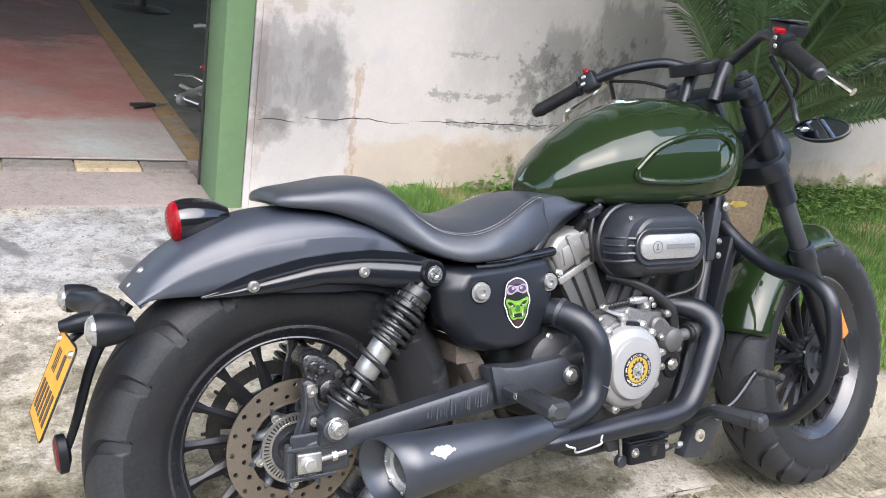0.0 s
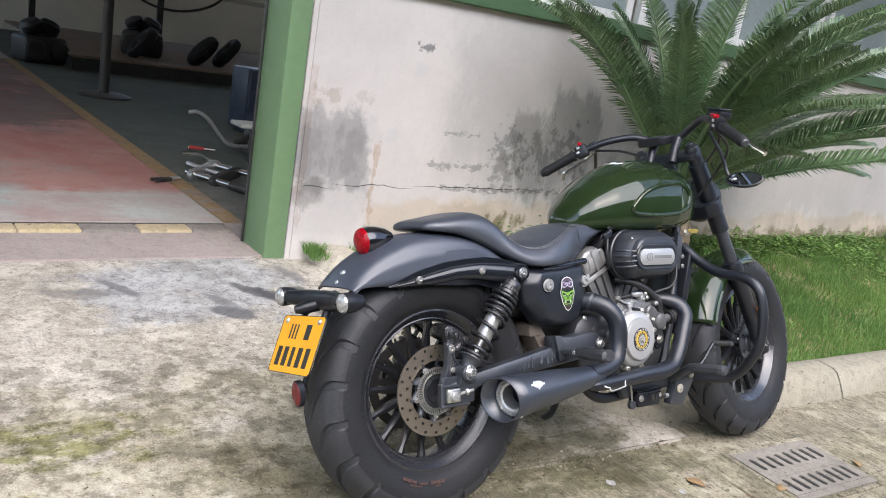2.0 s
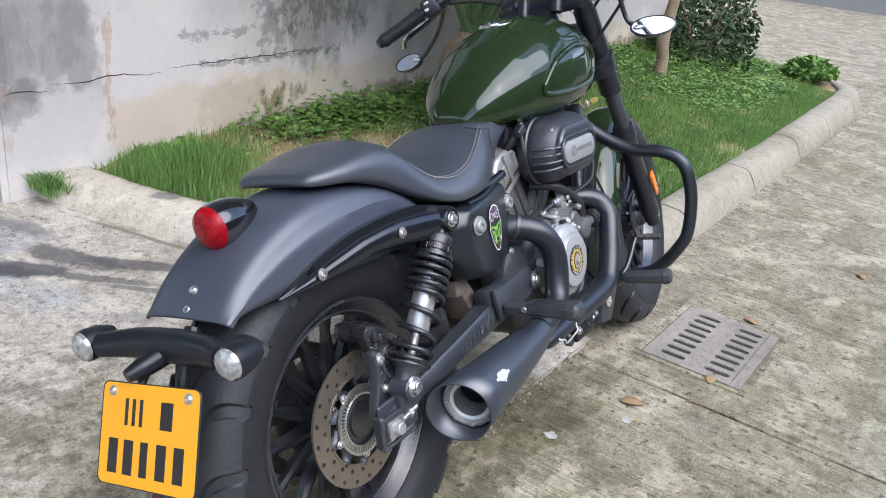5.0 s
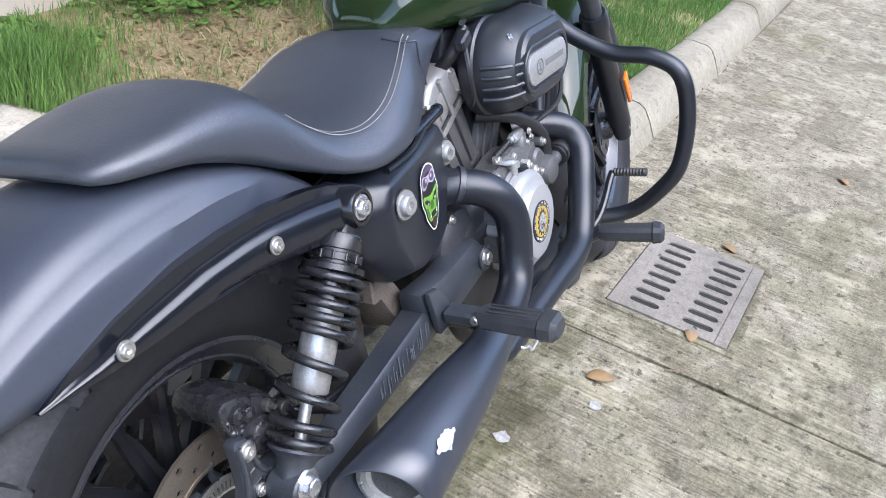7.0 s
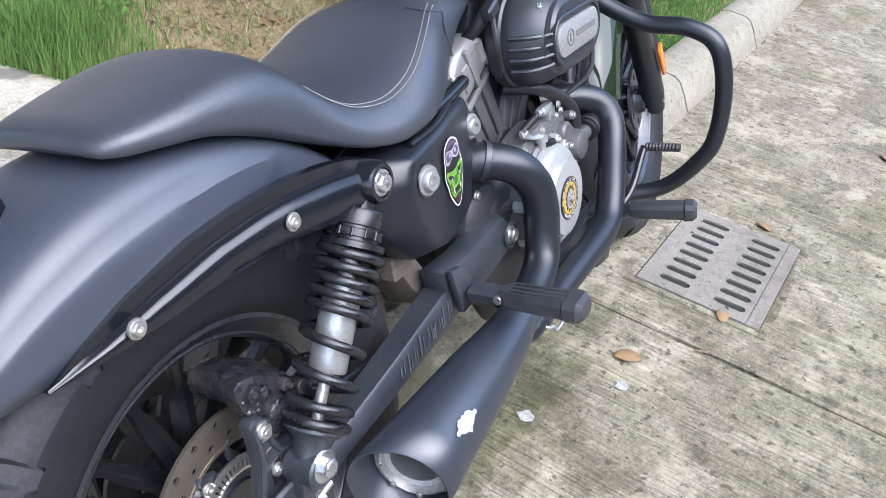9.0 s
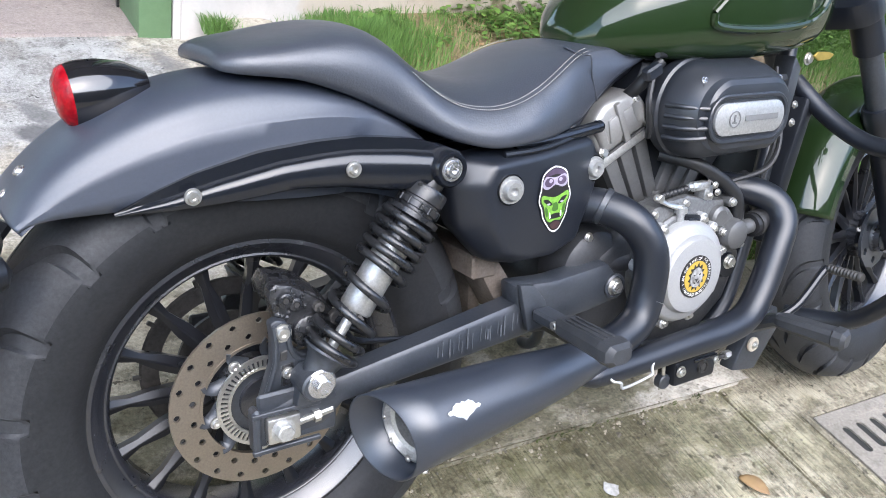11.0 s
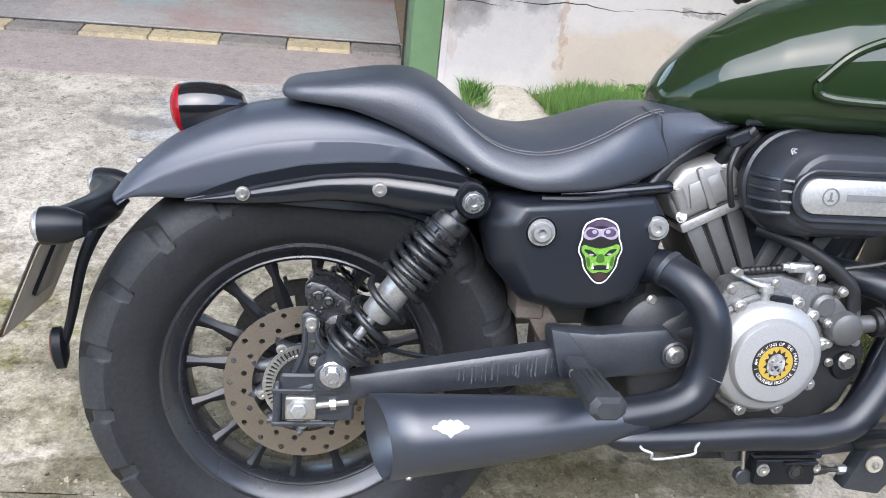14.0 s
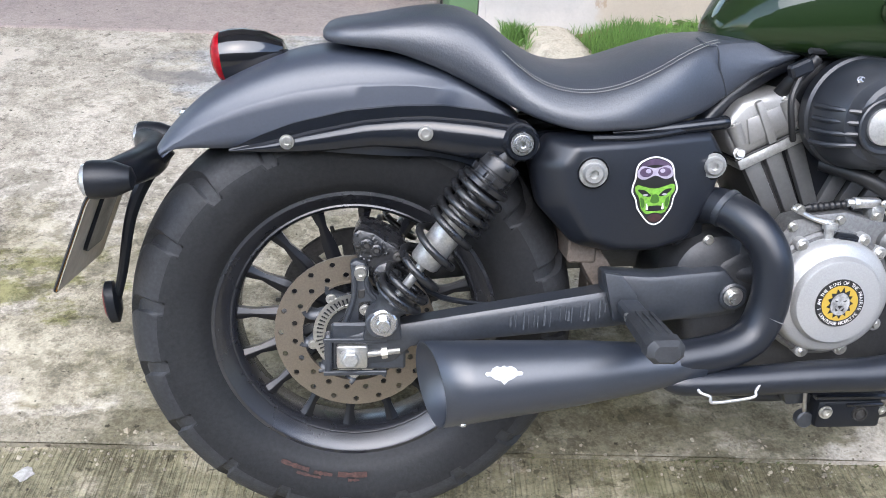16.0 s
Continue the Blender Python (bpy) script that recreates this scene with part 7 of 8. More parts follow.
# bars in place of the plate's characters, and its screws
for x, z, w, h in ((-0.042, 0.030, 0.006, 0.036), (-0.028, 0.030, 0.006, 0.036), (-0.014, 0.030, 0.006, 0.036), (0.034, 0.030, 0.022, 0.036), (-0.064, -0.030, 0.018, 0.046), (-0.034, -0.030, 0.018, 0.046), (-0.004, -0.030, 0.014, 0.046), (0.028, -0.030, 0.018, 0.046), (0.060, -0.030, 0.018, 0.046)):
    part("bar", box(w, 0.0012, h, 0.0004, 1).moved(PL @ shift(x, -0.0012, z)), INK, npz)
part("plate_edge", loft([[(x, y, z) for x, z in rounded(0.184 + d, 0.138 + d, 0.010, 5)] for d, y in ((0, -0.0016), (0.001, 0.0), (0, 0.0016), (-0.005, -0.0004))], caps=False, loop=True).moved(PL), INK, npz)
for x in (-0.066, 0.066):
    bolt(PL @ Vector((x * 1.08, -0.001, 0.056)), 0.0068, npz, to=PL.to_3x3() @ Vector((0, -1, 0)))
part("plate_backing", prism(rounded(0.180, 0.134, 0.01, 4), 0.0022, 0.0034, 0).moved(PL), PLATEBACK, npz, "bare beige back of the plate")
part("plate_holder", prism(rounded(0.07, 0.09, 0.01, 4), 0.0036, 0.009, 0).moved(PL @ shift(0, 0, 0.02)), PLASTIC, npz)
part("bracket_arm", tube([(-0.29, 0.02, 0.555), (-0.315, 0.02, 0.53), (-0.335, 0.015, 0.515)], 0.006, 8), PLASTIC, lb)

# raised lettering on the tyre wall
tyre = [o for o in rw.children if o.name.startswith("tyre")][0]
g = Geo()
for k, ch in enumerate("TUBELESS"):
    a = radians(128 - 3.6 * k)
    g.join(lettering(ch, 0.016), shift(0.262 * math.cos(a), 0, 0.262 * math.sin(a)) @ pose(0, 0, 0, 0, 90 - math.degrees(a), 0))
part("tyre_lettering", g.moved(RW @ shift(0, -0.0778, 0)), RUBBER, tyre, sharp=0)

# rusty bracket behind the swing arm
tray = part("centre_bracket", prism([(0.300, 0.455), (0.338, 0.455), (0.386, 0.383), (0.352, 0.366)], -0.092, -0.03, 0.003), RUST, BIKE, "rusty brown steel bracket")
part("cross_bar", box(0.04, 0.19, 0.034, 0.003, 1, (0.312, 0.0, 0.452)), RUST, tray)
part("upright", box(0.02, 0.05, 0.14, 0.003, 1, (0.355, 0.01, 0.40)), RUST, tray)

# engine fittings
ENG = eng
# dark filler block, added behind the cylinders to close the see-through gap
part("engine_core", prism([(0.60, 0.48), (0.56, 0.62), (0.60, 0.72), (0.72, 0.73), (0.86, 0.70), (0.84, 0.60), (0.74, 0.48)], -0.07, 0.07, 0.01), PLASTIC, ENG)
part("gearbox_cover", lathe([(0, -0.03), (0.045, -0.03), (0.06, -0.02), (0.066, 0.0), (0.066, 0.03), (0, 0.03)], 32).moved(shift(0.50, -0.092, 0.42)), DARKCASE, ENG)
for a in range(5):
    hexbolt((0.50 + 0.058 * math.cos(a * 1.25 + 1.9), -0.114, 0.42 + 0.058 * math.sin(a * 1.25 + 1.9)), 0.006, ENG)
part("engine_stud", disc(0.016, -0.062, -0.03, 20, 0.003).moved(shift(0.535, 0, 0.459)), DARKCASE, ENG)
hexbolt((0.535, -0.066, 0.459), 0.010, ENG, STEEL)
hexbolt((0.528, -0.078, 0.463), 0.006, ENG, STEEL)
part("starter_cover", tube([(0.51, -0.105, 0.43), (0.545, -0.115, 0.428), (0.59, -0.12, 0.425)], 0.016, 14), DARKCASE, ENG)
part("clutch_housing", prism([(0.570, 0.40), (0.568, 0.49), (0.582, 0.512), (0.615, 0.520), (0.655, 0.524), (0.700, 0.512), (0.742, 0.508), (0.748, 0.47), (0.734, 0.42), (0.722, 0.365), (0.68, 0.34), (0.60, 0.34)], -0.141, -0.10, 0.006, 2), CASE, ENG, "grey cast clutch housing")
part("clutch_arm", tube([(0.578, -0.142, 0.530), (0.590, -0.145, 0.524), (0.608, -0.146, 0.516), (0.634, -0.148, 0.509)], [0.0045, 0.004, 0.0045, 0.006], 8, flat=0.6), STEEL, ENG)
part("clutch_shaft", lathe([(0, 0.0), (0.0065, 0.0), (0.0065, 0.018), (0.010, 0.019), (0.010, 0.027), (0.005, 0.028), (0.005, 0.032), (0, 0.032)], 16).moved(aim((0.631, -0.148, 0.483), (0.631, -0.148, 0.60))), ALLOY, ENG)
part("cable_end", disc(0.0065, -0.006, 0.006, 14, 0.001).moved(shift(0.588, -0.142, 0.5275)), STEEL, ENG)
part("cable_boot", lathe([(0.004, 0)] + [(0.0046 + 0.0014 * (k % 2), 0.004 + 0.004 * k) for k in range(16)] + [(0.003, 0.07)], 12).moved(aim((0.599, -0.132, 0.526), (0.67, -0.130, 0.533))), HOSE, ENG)
part("cable_stop", box(0.034, 0.014, 0.014, 0.004, 2).join(lathe([(0, 0), (0.008, 0), (0.008, 0.007), (0.0055, 0.007), (0.0055, 0.016), (0, 0.016)], 6).moved(aim((-0.014, 0, 0), (-0.1, 0, 0)))).join(box(0.020, 0.022, 0.026, 0.003, 2, (0.014, 0.004, -0.014))).moved(shift(0.688, -0.132, 0.534)), ALLOY, ENG)
for x, z in ((0.696, 0.520), (0.712, 0.524), (0.704, 0.536)):
    hexbolt((x, -0.146, z), 0.0045, ENG)
part("oil_cap", prism(rounded(0.034, 0.014, 0.0065, 6), -0.006, 0.004, 0.002, 2).join(box(0.026, 0.005, 0.003, 0.001, 1, (0, -0.007, 0))).moved(shift(0.655, -0.148, 0.4895) @ pose(0, 0, 0, 0, 8, 0)), PLASTIC, ENG, "black oval oil cap")
pump = part("water_pump", lathe([(0, -0.026), (0.016, -0.026), (0.023, -0.022), (0.026, -0.012), (0.027, 0.05), (0, 0.05)], 28).moved(shift(0.756, -0.140, 0.452)), BARREL, ENG, "cast grey water pump housing")
part("pump_lobe", lathe([(0, -0.014), (0.013, -0.014), (0.018, -0.010), (0.020, 0.0), (0.020, 0.05), (0, 0.05)], 24).moved(shift(0.724, -0.138, 0.482)), BARREL, pump)
part("pump_web", prism([(0.712, 0.466), (0.742, 0.438), (0.768, 0.470), (0.738, 0.500)], -0.150, -0.10, 0.006, 2), BARREL, pump)
part("outlet_neck", tube([(0.762, -0.148, 0.455), (0.785, -0.150, 0.458), (0.806, -0.150, 0.460)], [0.016, 0.0125, 0.0125], 16), BARREL, pump)
part("hose_neck", tube([(0.768, -0.146, 0.462), (0.769, -0.146, 0.480)], [0.012, 0.010], 14, smooth=False), BARREL, pump)
part("pump_hose", tube([(0.798, -0.150, 0.4595), (0.822, -0.149, 0.463), (0.845, -0.138, 0.475), (0.858, -0.110, 0.495), (0.862, -0.07, 0.51)], 0.0195, 16), HOSE, pump, "black rubber elbow hose")
part("hose_clamp", lathe([(0.0198, 0), (0.0215, 0), (0.0215, 0.008), (0.0198, 0.008)], 24, closed=True).moved(aim((0.806, -0.150, 0.4605), (0.822, -0.149, 0.463))), DARKSTEEL, pump)
for x, z in ((0.732, 0.458), (0.736, 0.428), (0.778, 0.432), (0.745, 0.505)):
    part("bolt_lug", disc(0.0085, -0.152, -0.12, 16, 0.002).moved(shift(x, 0, z)), BARREL, pump)
    hexbolt((x, -0.153, z), 0.0052, pump)
part("water_hose", tube([(0.640, -0.085, 0.578), (0.677, -0.125, 0.568), (0.712, -0.137, 0.549), (0.740, -0.142, 0.530), (0.762, -0.146, 0.506), (0.769, -0.146, 0.470)], 0.0105, 12), HOSE, ENG)
for x, z in ((0.726, 0.363), (0.583, 0.503), (0.648, 0.513), (0.76, 0.39)):
    hexbolt((x, -0.142 if x < 0.75 else -0.128, z), 0.0055, ENG)
part("engine_mount", lathe([(0, -0.012), (0.020, -0.012), (0.026, 0.0), (0.028, 0.03), (0, 0.03)], 20).moved(shift(0.786, -0.118, 0.385)), PLASTIC, ENG)
hexbolt((0.786, -0.130, 0.393), 0.010, ENG)
part("spark_plug_cap", tube([(0.566, -0.06, 0.655), (0.575, -0.095, 0.69), (0.60, -0.105, 0.722)], [0.009, 0.010, 0.008], 12), HOSE, ENG)
part("connector", box(0.03, 0.016, 0.018, 0.003, 1).moved(shift(0.573, -0.115, 0.708) @ pose(0, 0, 0, 0, -25, 0)), SATIN, ENG)
part("plug_lead", tube([(0.575, -0.115, 0.70), (0.562, -0.125, 0.67), (0.568, -0.125, 0.635), (0.578, -0.115, 0.615)], 0.0045, 8), HOSE, ENG)
for pts in ([(0.60, -0.07, 0.72), (0.68, -0.09, 0.735), (0.78, -0.085, 0.735), (0.88, -0.06, 0.735)], [(0.82, -0.12, 0.70), (0.835, -0.15, 0.62), (0.81, -0.16, 0.56), (0.74, -0.14, 0.535)], [(0.90, -0.08, 0.70), (0.87, -0.12, 0.60), (0.85, -0.12, 0.52)], [(0.64, -0.05, 0.725), (0.63, -0.09, 0.728), (0.585, -0.11, 0.73)]):
    part("cable", tube(pts, 0.0042, 8), HOSE, ENG)
for x in (0.615, 0.64, 0.70, 0.74, 0.80, 0.85):
    part("hose_clip", box(0.016, 0.02, 0.014, 0.003, 1).moved(shift(x, -0.085, 0.735)), (STEEL, PLASTIC)[int(x * 100) % 2], ENG)
part("gold_tag", prism([(0.945, 0.72), (0.955, 0.727), (0.985, 0.726), (1.0, 0.722), (0.99, 0.714), (0.96, 0.712)], -0.116, -0.112, 0.0008, 1), BRASS, BIKE, "small brass coloured tag")
hexbolt((0.945, -0.105, 0.715), 0.008, BIKE)
part("radiator", box(0.03, 0.2, 0.26, 0.008, 2).moved(shift(0.955, 0, 0.52) @ pose(0, 0, 0, 0, 14, 0)), PLASTIC, BIKE, "black radiator behind the front wheel")
part("horn_bracket", prism([(0.90, 0.60), (0.925, 0.60), (0.94, 0.70), (0.92, 0.72)], -0.10, -0.06, 0.003), MATT, BIKE)
for z in (0.64, 0.61):
    bolt((0.93, -0.105, z), 0.006, BIKE)

# rear brake master cylinder below the pipes
mc = part("brake_cylinder", box(0.098, 0.040, 0.044, 0.006, 2, (0.704, -0.14, 0.228)), PLASTIC, BIKE, "black rear brake master cylinder")
part("reservoir_lid", box(0.108, 0.046, 0.010, 0.003, 1, (0.702, -0.14, 0.256)), GLOSSSATIN, mc)
part("side_rib", box(0.056, 0.004, 0.006, 0.0015, 1, (0.724, -0.161, 0.244)), GLOSSSATIN, mc)
bolt((0.667, -0.161, 0.233), 0.0085, mc)
bolt((0.752, -0.158, 0.234), 0.0065, mc)
part("round_boss", lathe([(0, -0.003), (0.006, -0.003), (0.0065, -0.001), (0.009, -0.001), (0.0095, -0.004), (0.0108, -0.004), (0.0115, 0.002), (0, 0.002)], 24).moved(shift(0.718, -0.160, 0.230)), DARKSTEEL, mc)
part("push_rod", tube([(0.752, -0.14, 0.222), (0.83, -0.14, 0.222)], 0.004, 8, smooth=False).join(lathe([(0, 0), (0.011, 0.002), (0.006, 0.03), (0, 0.03)], 14).moved(aim((0.752, -0.14, 0.222), (0.83, -0.14, 0.222)))), DARKSTEEL, mc)
part("rod_nut", disc(0.0075, 0, 0.024, 6).moved(aim((0.798, -0.14, 0.222), (0.83, -0.14, 0.222))), ALLOY, mc)
part("link_rod", tube([(0.638, -0.145, 0.29), (0.645, -0.145, 0.220)], 0.003, 8, smooth=False), STEEL, mc)
part("link_joint", disc(0.013, -0.15, -0.135, 16, 0.002).moved(shift(0.646, 0, 0.214)), MATT, mc)
part("mount_plate", prism([(0.80, 0.20), (0.86, 0.19), (0.91, 0.26), (0.90, 0.30), (0.84, 0.29)], -0.16, -0.13, 0.004), MATT, mc)
part("pale_washer", disc(0.0135, -0.166, -0.16, 24, 0.0015).moved(shift(0.841, 0, 0.243)), PLATEBACK, mc)
bolt((0.841, -0.167, 0.243), 0.0055, mc)
hexbolt((0.89, -0.165, 0.28), 0.008, mc)

# front wheel carrier, hub and cables
part("disc_carrier", drilled_ring(0.034, 0.07, -0.052, -0.046, 6, 1).moved(FW), MATT, fw)
part("axle_nut", lathe([(0, -0.115), (0.012, -0.115), (0.014, -0.1), (0.014, -0.06), (0.0, -0.06)], 18).moved(FW), STEEL, fw)
for pts in ([(0.90, 0.235, 1.0), (0.96, 0.15, 0.99), (1.03, 0.06, 0.94), (1.04, 0.02, 0.85)], [(0.965, -0.2, 1.04), (1.04, -0.16, 1.0), (1.06, -0.08, 0.92), (1.04, -0.03, 0.84)], [(0.95, -0.22, 1.02), (1.03, -0.2, 0.97), (1.05, -0.12, 0.88), (1.03, -0.05, 0.80)]):
    part("control_cable", tube(pts, 0.0042, 8), HOSE, hb)
part("headlamp", lathe([(0, 0.0), (0.07, 0.0), (0.078, 0.02), (0.075, 0.05), (0.05, 0.1), (0, 0.12)], 32).moved(STEER @ aim((1.21, 0, 0.83), (1.0, 0, 0.83))), SATIN, BIKE, "black headlamp shell")

# reddish brown marks on the tyre wall
REDMARK = material("reddish_brown_mark", (0.075, 0.035, 0.028), 0.85, second=(0.035, 0.022, 0.02), scale=120, amount=1.0, grain=300, grain_amount=0.4)
rnd = random.Random(77)
for a0, a1, r0, r1 in ((-119, -108, 0.224, 0.231), (-106, -99, 0.226, 0.232), (-97, -86, 0.223, 0.231), (-112, -103, 0.234, 0.239), (-93, -89, 0.234, 0.238)):
    g = Geo()
    ring_in, ring_out = [], []
    for k in range(9):
        a = radians(a0 + (a1 - a0) * k / 8)
        e = 0.0012 * rnd.uniform(-1, 1)
        for ring, r in ((ring_in, r0 + e), (ring_out, r1 - e)):
            ring.append(((r) * math.cos(a), 0, (r) * math.sin(a)))
    loft([ring_in, ring_out], g, caps=False, closed=False)
    wall_y = -0.0772
    part("clay_mark", g.moved(RW @ shift(0, wall_y, 0)), REDMARK, tyre, "reddish brown mark", sharp=0)

# ---- road furniture and litter ----
IRON = concrete("worn_cast_iron", (0.26, 0.235, 0.20), (0.185, 0.168, 0.14), speck=0.4, relief=0.0006)
GAPBLACK = material("dark_gap_paint", (0.02, 0.02, 0.018), 0.9)


def drain_grate():
    """A cast drain cover: a frame with two rows of slots, over a black sheet that paints their shade. Its long side
    runs along y.
    """
    w, l = 0.41, 0.287
    ob = thing("drain_grate", "pale worn drain grate with two rows of slots", "drain grate", at=shift(1.380, -0.336, 0.0) @ pose(0, 0, 0, 0, 0, -2.6))
    part("frame", slab(-w / 2, w / 2, -l / 2, -l / 2 + 0.03, -0.006, 0.007, 0.002).join(slab(-w / 2, w / 2, l / 2 - 0.03, l / 2, -0.006, 0.007, 0.002)).join(slab(-w / 2, -w / 2 + 0.024, -l / 2 + 0.03, l / 2 - 0.03, -0.006, 0.0068)).join(slab(w / 2 - 0.024, w / 2, -l / 2 + 0.03, l / 2 - 0.03, -0.006, 0.0068)).join(slab(-w / 2 + 0.024, w / 2 - 0.024, -0.017, 0.017, -0.006, 0.0068)), IRON, ob)
    # flat black sheet in place of the shade below the slots
    part("pit", slab(-w / 2 + 0.01, w / 2 - 0.01, -l / 2 + 0.01, l / 2 - 0.01, 0.0005, 0.0015), GAPBLACK, ob, "black sheet painted as the shade under the slots")
    n = 8
    step = (w - 0.048) / n
    for row in (-1, 1):
        y0, y1 = sorted((row * 0.017, row * (l / 2 - 0.03)))
        for k in range(n):
            # a web cell with one long slot, its ends rounded
            cx = -w / 2 + 0.024 + step * (k + 0.5)
            r, h0, h1 = step * 0.245, y0 + 0.012, y1 - 0.012
            rim = []
            for j in range(7):
                rim.append((cx + r * math.cos(math.pi * j / 6), h1 - r + r * math.sin(math.pi * j / 6)))
            for j in range(7):
                rim.append((cx - r * math.cos(math.pi * j / 6), h0 + r - r * math.sin(math.pi * j / 6)))
            out = []
            for x, y in rim:
                ox = cx + (step / 2 if x > cx + 1e-6 else -step / 2 if x < cx - 1e-6 else 0)
                oy = y1 if y > h1 - r + 1e-6 else y0 if y < h0 + r - 1e-6 else y
                if oy in (y0, y1):
                    ox = cx + max(-1.0, min(1.0, (x - cx) / r / 0.86)) * step / 2
                out.append((ox, oy))
            m_ = len(rim)
            vs = [(x, y, 0.006) for x, y in out] + [(x, y, 0.006) for x, y in rim] + [(x, y, 0.0015) for x, y in rim]
            fs = []
            for j in range(m_):
                q = (j + 1) % m_
                fs += [(j, q, m_ + q, m_ + j), (m_ + j, m_ + q, 2 * m_ + q, 2 * m_ + j)]
            part("slot_web", Geo().add(vs, fs), IRON, ob, sharp=30)
    return ob


drain_grate()
rim_ob = mesh_ob("drain_surround", slab(-0.226, 0.226, -0.165, -0.146, 0.0, 0.004).join(slab(-0.226, 0.226, 0.146, 0.165, 0.0, 0.004)).join(slab(-0.226, -0.208, -0.146, 0.146, 0.0, 0.004)).join(slab(0.208, 0.226, -0.146, 0.146, 0.0, 0.004)), ROADMAT)
rim_ob.matrix_basis = shift(1.380, -0.336, 0.0) @ pose(0, 0, 0, 0, 0, -2.6)
tagged(rim_ob, "rough mortar edge round the drain", "mortar", kind="structure")
DRYLEAF = material("dry_orange_leaf", (0.31, 0.20, 0.085), 0.7, second=(0.19, 0.115, 0.055), scale=60, amount=1.0)
CHIP = concrete("pale_chip", (0.43, 0.42, 0.40), (0.30, 0.29, 0.27), speck=0.4, patch=30.0)


def leaf(x, y, length, turn, label, mat=DRYLEAF):
    rows = []
    for i in range(9):
        s = i / 8
        w = 0.28 * length * math.sin(math.pi * min(1, 0.05 + 0.95 * s)) ** 0.8 + 0.0006
        h = 0.05 * length * math.sin(math.pi * s) + 0.003
        rows.append([(length * (s - 0.5), -w, h + 0.2 * w), (length * (s - 0.5), 0, h), (length * (s - 0.5), w, h + 0.28 * w)])
    ob = mesh_ob("leaf", loft(rows, caps=False, closed=False), mat)
    ob.matrix_basis = pose(x, y, 0.001, 0, 0, turn)
    sol_ = ob.modifiers.new("thickness", "SOLIDIFY")
    sol_.thickness = 0.0006
    return tagged(ob, label, "leaf", "fallen leaves")


leaf(0.90, -0.265, 0.06, -65, "curled orange dry leaf lying on the road")
leaf(1.17, -0.39, 0.05, 10, "small orange dry leaf beside the drain grate")
leaf(1.63, -0.385, 0.045, 60, "dark dry leaf beside the drain grate")
leaf(2.35, -0.62, 0.05, 30, "brown dry leaf on the open road")
leaf(-0.9, 0.7, 0.05, 80, "brown dry leaf on the driveway")


def chip(x, y, z, r, label):
    rnd_ = random.Random(int(x * 1000))
    ring = [(r * rnd_.uniform(0.6, 1.1) * math.cos(a), r * rnd_.uniform(0.5, 1.0) * math.sin(a)) for a in (2 * math.pi * k / 11 for k in range(11))]
    ob = mesh_ob("paint_fleck", prism(ring, 0, 0.0015, 0.0004, 1).moved(pose(0, 0, 0, 90)), CHIP)
    ob.matrix_basis = shift(x, y, z + 0.0015)
    return tagged(ob, label, "fleck", "pale flecks")


chip(0.815, -0.282, 0, 0.016, "pale fleck stuck to the road")
chip(0.628, -0.164, 0, 0.018, "pale fleck stuck to the road")
chip(-0.54, -0.03, 0, 0.018, "pale pebble on the road")
chip(-0.32, 1.5, 0.14, 0.02, "pale fleck on the driveway")
ob = mesh_ob("twig", tube([(0, 0, 0.004), (0.02, 0.012, 0.008), (0.05, 0.008, 0.005)], 0.0025, 6), BARK)
ob.matrix_basis = pose(1.04, -0.41, 0, 0, 0, 120)
tagged(ob, "short dark twig on the road", "twig")
# crack in the plaster
rnd = random.Random(21)
for x0, x1, z0, seed in ((0.37, 0.52, 0.475, 1), (0.53, 0.95, 0.492, 2), (0.95, 1.75, 0.50, 3)):
    pts = []
    n = int((x1 - x0) / 0.03)
    for k in range(n + 1):
        x = x0 + (x1 - x0) * k / n
        pts.append((x, FACE + 0.0005, z0 + 0.018 * noise.noise((x * 6, seed, 0)) + rnd.uniform(-0.003, 0.003)))
    setting("crack", tube(pts, [0.0006, 0.0022, 0.0018, 0.0007], 5, smooth=False), GAPBLACK, "thin dark crack in the plaster", "crack")


# ---- weeds, shrubs, tree ----
def rosettes(places, seed, size, leaves, mat_scale=1.0):
    rnd_ = random.Random(seed)
    g_ = Geo()
    for u, v, s in places:
        z = bed_z(u, v) - 0.015
        for k in range(leaves):
            a, up = rnd_.uniform(0, 2 * math.pi), rnd_.uniform(0.15, 1.2)
            stalk = rnd_.uniform(0.3, 1.0) * s
            p = Vector((u + math.cos(a) * stalk * math.cos(up), v + math.sin(a) * stalk * math.cos(up), z + stalk * math.sin(up)))
            l, w = size * rnd_.uniform(0.6, 1.2), size * rnd_.uniform(0.25, 0.45)
            d = Vector((math.cos(a + rnd_.uniform(-0.7, 0.7)), math.sin(a + rnd_.uniform(-0.7, 0.7)), rnd_.uniform(-0.2, 0.5))).normalized()
            t = Vector((-d.y, d.x, rnd_.uniform(-0.3, 0.3))).normalized()
            g_.add([p, p + d * l * 0.45 + t * w, p + d * l, p + d * l * 0.45 - t * w], [(0, 1, 2, 3)])
    return g_


